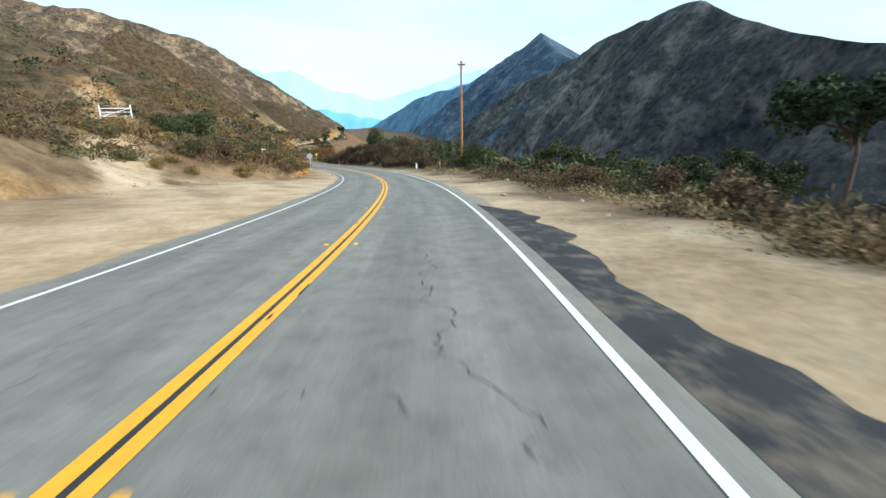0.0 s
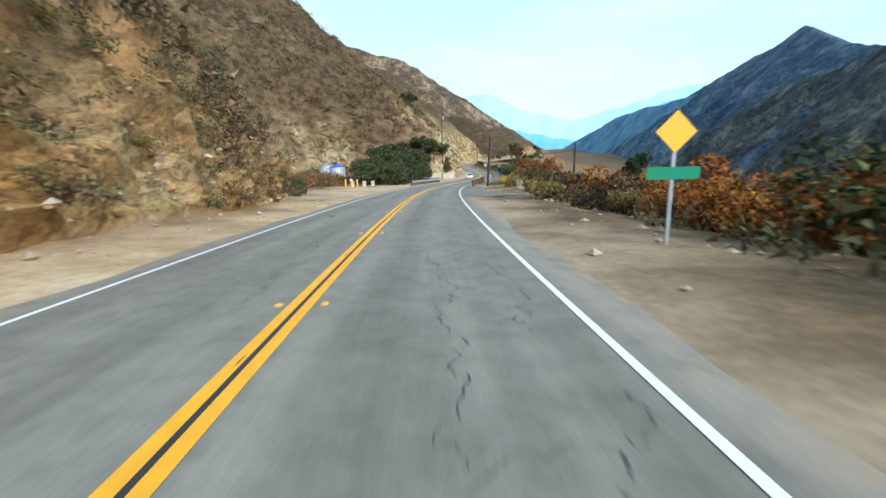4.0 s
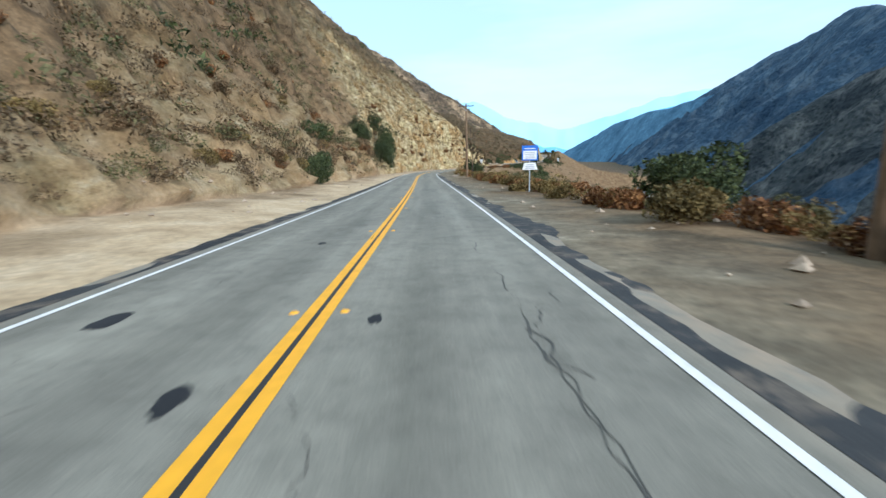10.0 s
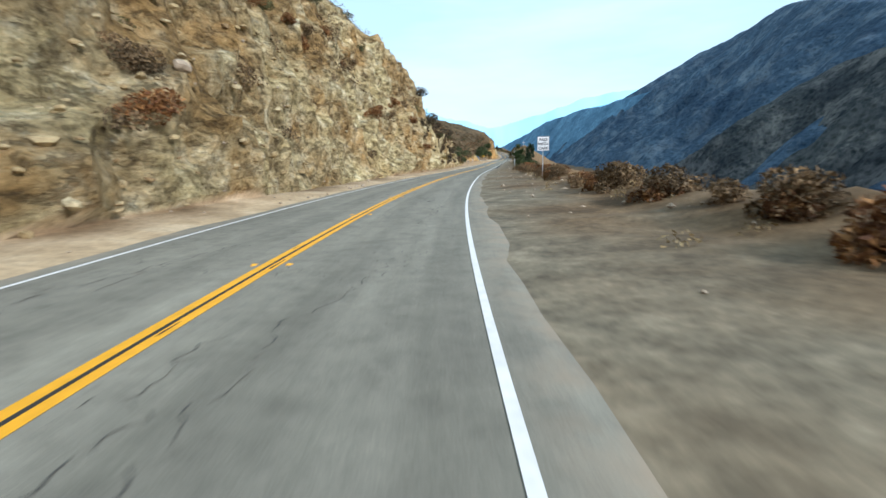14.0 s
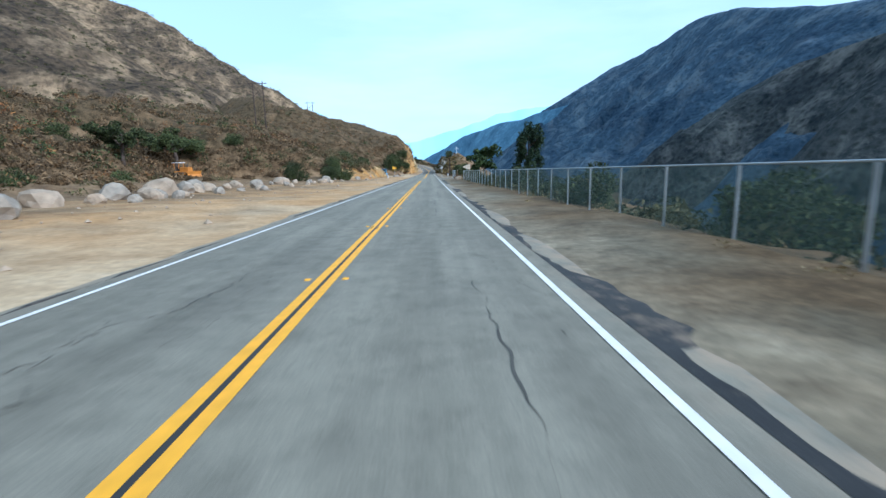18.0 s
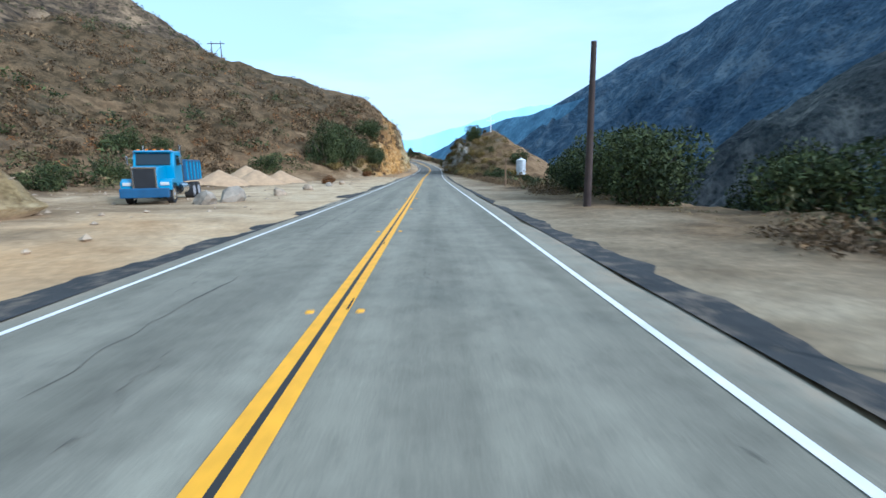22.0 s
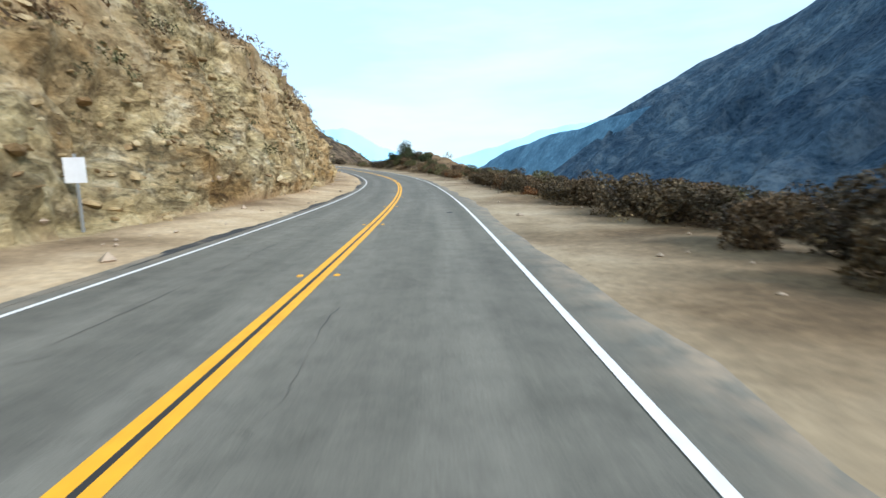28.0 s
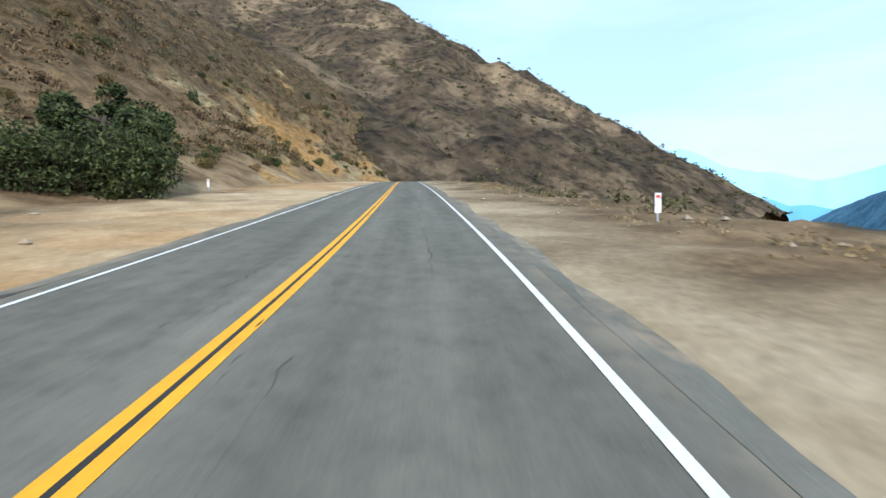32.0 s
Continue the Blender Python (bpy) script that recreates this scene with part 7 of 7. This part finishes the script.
for s, d, z in ((836, -11.3, 1.25), (860.5, -9.9, 1.05), (859.3, -10.1, 0.95), (872.8, -8.4, 0.7), (737.5, 6.9, 0.7), (741, 7.1, 0.7), (6, 8.6, 0.6), (412, 11.5, 1.5), (417, 12, 1.7), (424, 12, 1.3), (402, 12.2, 1.2), (600, 10.2, 1.6), (604, 11, 1.7), (596, 10.5, 1.3), (565, 11, 1.2), (558, 11, 1.3), (570, 11.2, 1.2), (1004, 9.5, 1.0), (1012, 9.2, 1.0), (1020, 9.2, 0.9)):
    bush("rusty", s, d, z)
for k in range(26):
    bush("dry", 12 + 4.1 * k, 9.6 + rng.uniform(0, 3.5), rng.uniform(0.8, 1.3))
for s, d, z in ((276, 11.5, 1.2), (279, 14.5, 1.3), (282, 16.0, 1.2), (273.5, 13.5, 1.4)):
    bush("orange", s, d, z)
for k in range(34):
    bush(("dry", "brown", "olive")[k % 3], 1000 + 1.0 * k, 10.6 + rng.uniform(0, 4.5), rng.uniform(0.8, 1.35))
for k in range(30):
    bush(("brown", "brown", "dry", "brown")[k % 4], 978 + 1.6 * k, 7.9 + rng.uniform(0, 2.6), rng.uniform(0.8, 1.15))
for s, d, z in ((1078, 11.5, 0.9), (1080, 12.5, 0.9), (1076, 12, 1.0)):
    bush("dry", s, d, z)
for s, d, z in ((623, -9.6, 1.9), (625, -9.2, 1.5), (621, -9.4, 1.4), (629, -9.0, 1.1), (633, -8.6, 0.9), (619, -9.0, 1.2), (614, -8.6, 1.0), (608, -8.4, 0.9)):
    bush("dry", s, d, z)
for k in range(30):
    bush("dry" if k % 2 else "olive", 350 + 3.9 * k, 10.6 + rng.uniform(0, 4), rng.uniform(0.7, 1.25))
for k in range(26):
    bush("olive" if k % 2 else "dry", 985 + 3.6 * k, 9.4 + rng.uniform(0, 3.5), rng.uniform(0.7, 1.3))
for k in range(20):
    bush("gold" if k % 4 == 0 else ("orange" if k % 4 == 1 else "olive"), 158 + 4.0 * k, 13 + rng.uniform(0, 9), rng.uniform(0.8, 1.4))
for s, d, z in ((617.5, -8.2, 0.9), (612, -7.8, 0.8), (604, -7.6, 0.6), (625, -8.4, 0.9), (185, -9, 0.8), (190, -12, 1.0), (200, -15, 1.1), (205, -17, 1.2), (196, -18, 1.2), (211, -16, 1.1)):
    bush("olive", s, d, z)


def bank_bushes(side, kind, count, zones, span, sizes, seed, label):
    """Shrubs past counting, rooted on a steep bank."""
    rng = np.random.default_rng(seed)
    P, d, zone, cliff = BANKS[side]
    cols = np.where((zone >= zones[0]) & (zone < zones[1]))[0]
    shapes = [np.array([v.co[:] for v in crown.vertices]) for crown, _ in BUSHES[kind]]
    V = []
    for k in range(count):
        s = span[0] + (span[1] - span[0]) * (k + rng.uniform(0.1, 0.9)) / count
        i, j = rng.choice(cols), int((s - S_MIN) / STEP)
        z, a = rng.uniform(*sizes), rng.uniform(0, 6.28)
        q = shapes[k % len(shapes)].reshape(-1, 3, 3)
        q = q[:int(len(q) * min(0.8, 0.25 + 0.45 * z))].reshape(-1, 3) * (z, z, z)
        q = np.stack([q[:, 0] * math.cos(a) - q[:, 1] * math.sin(a), q[:, 0] * math.sin(a) + q[:, 1] * math.cos(a), q[:, 2]], 1)
        V.append(P[i, j] + q - (0, 0, 0.25 * z))
    V = np.concatenate(V)
    ob = new("bank_shrubs", raw_mesh("bank_shrubs", V, np.arange(len(V)).reshape(-1, 3), BUSHES[kind][0][0].materials[0]))
    return tagged(ob, label, "scrub", kind="stuff")


for n, (side, kind, count, zones, span, sizes, label) in enumerate((
        (-1, "rusty", 26, (1.1, 2.0), (486, 604), (0.8, 1.5), "rounded rust-brown shrubs in the gullies of the cliff"),
        (-1, "dry", 22, (1.1, 2.2), (484, 604), (0.6, 1.15), "grey-brown shrubs clinging to the cliff"),
        (-1, "olive", 12, (1.4, 2.4), (484, 604), (0.6, 1.1), "olive shrubs high on the cliff"),
        (-1, "dry", 16, (1.1, 2.1), (288, 346), (0.5, 1.0), "grey-brown shrubs on the rock face"),
        (-1, "golden", 30, (1.1, 2.1), (64, 100), (0.5, 1.0), "golden olive shrubs on the orange bank"),
        (-1, "dry", 22, (1.15, 2.2), (62, 100), (0.55, 1.0), "brown shrubs on the orange bank"),
        (-1, "golden", 16, (1.1, 2.0), (116, 182), (0.5, 0.9), "golden olive shrubs on the bank"),
        (-1, "dry", 24, (1.1, 2.0), (856, 884), (0.8, 1.35), "grey-brown shrubs thick beneath the oaks"),
        (-1, "golden", 16, (1.1, 2.0), (856, 882), (0.8, 1.3), "golden olive shrubs beneath the oaks"),
        (-1, "dry", 18, (1.2, 2.1), (884, 940), (0.5, 0.95), "brown shrubs on the rock cut"),
        (-1, "rusty", 14, (1.15, 2.2), (1062, 1106), (0.6, 1.2), "rust-brown shrubs on the orange rock"),
        (-1, "dry", 14, (1.15, 2.3), (1062, 1106), (0.5, 1.0), "grey-brown shrubs on the orange rock"),
        (1, "golden", 30, (1.0, 2.6), (860, 898), (0.75, 1.3), "golden olive shrubs covering the knoll"),
        (1, "olive", 20, (1.0, 2.6), (860, 900), (0.75, 1.2), "olive shrubs covering the knoll"),
        (1, "dry", 16, (1.0, 2.6), (860, 900), (0.75, 1.2), "brown shrubs covering the knoll"),
        (1, "orange", 60, (1.8, 3.2), (150, 284), (0.9, 1.7), "orange autumn thicket in the river bed"),
        (1, "gold", 40, (1.5, 3.2), (140, 284), (0.8, 1.6), "yellow autumn thicket in the river bed"),
        (1, "brown", 40, (1.3, 3.0), (150, 284), (1.0, 1.8), "dark brown thicket in the river bed"),
        (1, "oak", 22, (1.5, 3.2), (150, 284), (0.9, 1.6), "dark green bushes in the river bed"),
        (1, "golden", 64, (1.1, 2.8), (150, 290), (0.9, 1.6), "golden dry brush below the guardrail"),
        (1, "rusty", 34, (1.1, 2.0), (345, 440), (0.8, 1.4), "rust-brown brush along the edge of the drop"),
        (1, "golden", 34, (1.05, 1.9), (345, 440), (0.7, 1.3), "golden brush along the edge of the drop"),
        (1, "dry", 24, (1.1, 2.0), (520, 600), (0.7, 1.2), "brown brush along the edge of the drop"),
        (1, "rusty", 16, (1.1, 2.0), (520, 600), (0.7, 1.2), "rusty brush along the edge of the drop"),
        (1, "brown", 90, (0.98, 1.8), (64, 150), (0.8, 1.5), "dark brown brush reaching down to the verge"),
        (1, "brown", 26, (1.0, 2.2), (1062, 1104), (0.8, 1.3), "dark brown brush on the slope below the verge"),
        (1, "brown", 24, (1.7, 2.8), (890, 940), (0.8, 1.3), "dark brown brush along the top of the rocky bank"),
        (1, "golden", 24, (1.1, 2.2), (66, 150), (0.7, 1.2), "golden brush among the dark brush"),
        (-1, "oak", 34, (1.7, 3.2), (640, 860), (0.9, 1.8), "dark green oaks dotted over the hillside"),
        (-1, "dry", 50, (1.5, 3.0), (640, 860), (0.9, 1.6), "brown brush on the hillside"),
        (1, "oak", 16, (2.2, 3.2), (640, 735), (1.2, 1.9), "dark green trees below the fence"),
        (1, "dry", 22, (1.05, 2.0), (884, 936), (0.4, 0.8), "brown shrubs rooted in the rocky bank"),
        (-1, "rusty", 34, (1.3, 2.8), (354, 478), (0.7, 1.4), "rust-brown shrubs on the dirt slope"),
        (-1, "dry", 44, (1.3, 2.9), (354, 478), (0.7, 1.3), "brown shrubs on the dirt slope"),
        (1, "brown", 40, (1.0, 2.0), (962, 1030), (0.8, 1.3), "dark brown brush along the edge of the drop"),
        (1, "rusty", 14, (1.0, 1.8), (962, 1030), (0.7, 1.1), "rusty brush along the edge of the drop"),
        (-1, "golden", 34, (1.15, 2.6), (40, 66), (0.7, 1.2), "golden brush on the slope beside the track"),
        (-1, "olive", 18, (1.2, 2.8), (40, 66), (0.7, 1.2), "olive brush on the slope beside the track"),
        (-1, "brown", 22, (1.15, 2.2), (600, 652), (0.9, 1.8), "dark brown brush hanging on the end of the cliff"),
        (-1, "dry", 20, (1.05, 1.8), (606, 652), (0.6, 1.2), "brown shrubs at the foot of the cliff"),
        (-1, "golden", 12, (1.0, 1.5), (606, 650), (0.6, 1.0), "golden shrubs at the foot of the cliff"),
        (-1, "oak", 44, (1.3, 3.4), (1112, 1288), (0.5, 1.1), "small dark green bushes dotted over the hillside"),
        (-1, "golden", 60, (1.2, 3.2), (1108, 1288), (0.7, 1.3), "golden brush over the hillside"),
        (-1, "dry", 40, (1.2, 3.2), (1108, 1288), (0.7, 1.3), "brown brush over the hillside"),
        (1, "brown", 60, (1.05, 2.5), (66, 150), (0.85, 1.5), "dense dark brown brush on the roadside bank"),
        (1, "olive", 24, (1.3, 2.8), (76, 150), (0.8, 1.3), "olive brush on the roadside bank"),
        (1, "dry", 30, (1.0, 2.4), (1026, 1086), (0.7, 1.2), "brown brush thick on the knoll"),
        (1, "olive", 18, (1.1, 2.4), (1026, 1086), (0.7, 1.2), "olive brush thick on the knoll"),
        (1, "rusty", 16, (1.0, 1.8), (998, 1052), (0.8, 1.3), "rusty brush at the foot of the knoll"),
        (1, "rusty", 22, (1.25, 2.3), (446, 520), (0.8, 1.4), "rust-brown brush at the edge of the drop"),
        (1, "golden", 18, (1.1, 2.0), (446, 520), (0.6, 1.1), "golden brush among the dry grass"),
        (-1, "golden", 24, (1.2, 2.4), (354, 476), (0.6, 1.1), "golden olive shrubs on the dirt slope"),
        (1, "brown", 70, (1.7, 3.0), (72, 140), (0.9, 1.5), "dark brown brush over the top of the bank"))):
    bank_bushes(side, kind, count, zones, span, sizes, 201 + n, label)


# ---- cracks and studs on the road ----
def road_cracks(count, seed):
    rng = np.random.default_rng(seed)
    V, F = [], []
    for n in range(count):
        s = rng.uniform(-10, 1180) if n % 7 else rng.uniform(460, 640)
        along = rng.random() < 0.42
        d = rng.choice((-2.2, -1.0, 0.45, 1.1, 1.9, 2.7)) + rng.normal(0, 0.3)
        length = rng.uniform(2, 11) if along else rng.uniform(1.4, 6)
        ang = rng.normal(0, 0.06) if along else rng.choice((-1, 1)) * rng.uniform(1.15, 1.57)
        w = rng.uniform(0.004, 0.011)
        steps = int(length / 0.13) + 2
        for k in range(steps):
            ang2 = ang + rng.normal(0, 0.75)
            s += 0.13 * math.cos(ang2)
            d += 0.13 * math.sin(ang2)
            if abs(d) > 3.2 or abs(d) < 0.24:
                break
            ww = w * rng.uniform(0.15, 1.6)
            nx, ny = math.cos(ang2) * ww, -math.sin(ang2) * ww
            V.append(at_road(s, d - nx, 0.005))
            V.append(at_road(s, d + nx, 0.005))
            if k:
                i = len(V) - 4
                F.append((i, i + 1, i + 3, i + 2))
    return tagged(mesh_object("road_cracks", V, F, M_CRACK), "dark tar-filled cracks wandering over the asphalt", "cracks", kind="stuff")


road_cracks(1000, 12)


def long_cracks(seed):
    """Cracks that follow the wheel tracks for tens of metres."""
    rng = np.random.default_rng(seed)
    V, F = [], []
    for n in range(46):
        s0, d0, length = rng.uniform(0, 1150), rng.choice((-2.3, -2.0, 0.5, 0.75, 2.0, 2.3)), rng.uniform(8, 34)
        s = np.arange(s0, s0 + length, 0.14)
        d = d0 + 0.16 * fbm(s / 9, 0, n, 3, 91) + 0.07 * fbm(s / 0.4, 3, n, 4, 92)
        w = (0.005 + 0.006 * rng.random()) * np.clip(0.5 + 1.5 * fbm(s / 1.1, 7, n, 3, 93), 0.06, 1.7)
        i = len(V)
        V.extend(np.stack([at_road(s, d - w, 0.0045), at_road(s, d + w, 0.0045)], 1).reshape(-1, 3))
        F.extend((i + 2 * k, i + 2 * k + 1, i + 2 * k + 3, i + 2 * k + 2) for k in range(len(s) - 1))
    return tagged(mesh_object("road_cracks", V, F, M_CRACK), "long cracks following the wheel tracks", "cracks", kind="stuff")


long_cracks(19)

stud = raw_mesh("road_stud", *joined([limb(((0, 0, 0), (0, 0, 0.016)), (0.06, 0.045), 8)]), M_YELLOW)
for k in range(149):
    s = 2.0 + 7.3 * k
    for d in (-0.30, 0.30):
        ob = new("road_stud", stud)
        ob.parent = road
        ob.location = at_road(s, d, 0.001)


def worn_paint(count, seed):
    """Chips and old grey blast marks beside the centre line."""
    rng = np.random.default_rng(seed)
    V, F = [], []
    for n in range(count):
        s, d, l, w = rng.uniform(0, 1150), rng.choice((-1, 1)) * rng.uniform(0.05, 0.16), rng.uniform(0.1, 0.7), rng.uniform(0.006, 0.022)
        i = len(V)
        V += [at_road(s, d - w, 0.0105), at_road(s, d + w, 0.0105), at_road(s + l, d + w * 0.6, 0.0105), at_road(s + l, d - w * 0.6, 0.0105)]
        F.append((i, i + 1, i + 2, i + 3))
    return tagged(mesh_object("worn_paint", V, F, M_PATCH), "chipped gaps in the yellow paint", "wear", kind="stuff")


worn_paint(170, 14)


def tar_spots():
    """Small dark repairs and drips on the asphalt."""
    V, F = [], []
    rng = np.random.default_rng(77)
    for s, d, r in [(381.5, -2.4, 0.16), (379.5, -0.6, 0.12)] + [(rng.uniform(-5, 1150), rng.choice((-2.4, -1.2, 0.7, 1.8, 2.6)), rng.uniform(0.06, 0.15)) for _ in range(26)]:
        i = len(V)
        for k in range(17):
            a = 2 * math.pi * k / 17
            q = r * rng.uniform(0.75, 1.1)
            V.append(at_road(s + 2.2 * q * math.sin(a), d + q * math.cos(a), 0.0035))
        F.append(tuple(range(i, i + 17)))
    return tagged(mesh_object("tar_spots", V, F, M_PATCH), "small dark repairs and drips on the asphalt", "stains", kind="stuff")


tar_spots()


# ---- rock on the cuts and brush on the far slope, past counting ----
def block_material(name, stops):
    m, t, p = material(name)
    g = t.nodes.new("ShaderNodeNewGeometry")
    col = ramp(t, g.outputs["Random Per Island"], stops)
    grain = ramp(t, noise_tex(t, 3.0, 8, 0.75), ((0.36, (0.5, 0.48, 0.46)), (0.5, (1, 1, 1)), (0.68, (1.25, 1.23, 1.2))))
    t.links.new(mix(t, 1.0, col, grain, "MULTIPLY"), p.inputs["Base Color"])
    p.inputs["Roughness"].default_value = 0.95
    p.inputs["Specular IOR Level"].default_value = 0.15
    bump(t, p, noise_tex(t, 7.0, 8, 0.7), 0.7, 0.06)
    return m


M_BLOCK = block_material("tan_cliff_stone", ((0.0, (0.22, 0.145, 0.07)), (0.4, (0.36, 0.265, 0.13)), (0.85, (0.43, 0.33, 0.18)), (1.0, (0.48, 0.39, 0.23))))
M_BLOCK_RUST = block_material("ochre_cliff_stone", ((0.0, (0.24, 0.125, 0.05)), (0.5, (0.42, 0.25, 0.105)), (0.85, (0.55, 0.39, 0.22)), (1.0, (0.70, 0.58, 0.40))))
M_BLOCK_GREY = block_material("grey_cliff_stone", ((0.0, (0.30, 0.275, 0.24)), (0.5, (0.46, 0.43, 0.38)), (1.0, (0.60, 0.565, 0.51))))


def cliff_blocks(side, count, zones, spans, sizes, mat, seed, label):
    rng = np.random.default_rng(seed)
    P, d, zone, cliff = BANKS[side]
    cols = np.where((zone >= zones[0]) & (zone < zones[1]))[0]
    bm = bmesh.new()
    bmesh.ops.create_icosphere(bm, subdivisions=1, radius=1.0)
    unit = np.array([v.co[:] for v in bm.verts])
    tri = np.array([[v.index for v in f.verts] for f in bm.faces])
    bm.free()
    V, F, n = [], [], 0
    for _ in range(count * 6):
        if n >= count:
            break
        a, b = spans[rng.integers(0, len(spans))]
        i, j = rng.choice(cols), int((rng.uniform(a, b) - S_MIN) / STEP)
        if cliff[i, j] < 0.45:
            continue
        r = sizes[0] + (sizes[1] - sizes[0]) * rng.random() ** 2.2
        q = unit * rng.uniform(0.72, 1.15, (len(unit), 1)) * r * np.array((rng.uniform(0.7, 1.5), rng.uniform(0.7, 1.5), rng.uniform(0.45, 0.8)))
        c, s = math.cos(rng.uniform(0, 6.3)), math.sin(rng.uniform(0, 6.3))
        k = math.hypot(c, s) or 1.0
        c, s = c / k, s / k
        q = np.stack([q[:, 0] * c - q[:, 1] * s, q[:, 0] * s + q[:, 1] * c, q[:, 2] + 0.25 * q[:, 0]], 1)
        V.append(P[i, j] + q + (side * 0.35 * r, 0, -0.2 * r) + rng.uniform(-0.4, 0.4, 3) * (1, 1, 0.4))
        F.append(tri + n * len(unit))
        n += 1
    return tagged(mesh_object("cliff_rocks", np.concatenate(V), np.concatenate(F), mat), label, "rocks", kind="stuff")


cliff_blocks(-1, 5200, (1.0, 2.6), ((284, 350), (478, 545), (500, 606)), (0.08, 0.26), M_BLOCK, 61, "fractured tan rock standing out of the cut cliff")
cliff_blocks(-1, 300, (1.0, 2.4), ((345, 480),), (0.07, 0.2), M_BLOCK, 62, "pale rocks poking out of the sandy slope")
cliff_blocks(-1, 1100, (1.0, 2.6), ((868, 935), (1050, 1104), (62, 120), (150, 185)), (0.08, 0.26), M_BLOCK_RUST, 63, "ochre rock standing out of the road cut")
cliff_blocks(-1, 2200, (1.0, 2.6), ((935, 1050),), (0.08, 0.28), M_BLOCK, 64, "cream and brown rock standing out of the road cut")
cliff_blocks(1, 900, (1.0, 2.6), ((880, 932),), (0.05, 0.12), M_BLOCK_GREY, 65, "dark grey rock standing out of the roadside bank")


def far_brush(count, seed):
    rng = np.random.default_rng(seed)
    V = np.array([v.co[:] for v in bpy.data.objects["mountain_3"].data.vertices])
    V = V[(V[:, 0] > -620) & (V[:, 1] < 1560) & (V[:, 2] > -25)]
    base = V[rng.integers(0, len(V), count)] + rng.uniform(-4, 4, (count, 3)) * (1, 1, 0)
    r = rng.uniform(0.7, 2.1, count)
    leaves = 14
    pts = rng.normal(size=(count, leaves, 3))
    pts /= np.linalg.norm(pts, axis=2)[..., None]
    pts[..., 2] = np.abs(pts[..., 2]) * 0.8
    pts = base[:, None] + pts * (r * 0.8)[:, None, None]
    Q, F = rand_leaves(rng, pts.reshape(-1, 3), np.repeat(r * 0.42, leaves), 0, 1.1, 0.5)
    return tagged(mesh_object("far_scrub", Q, F, M_OLIVE), "dark bushes dotted over the far mountainside", "scrub", kind="stuff")


far_brush(6000, 91)
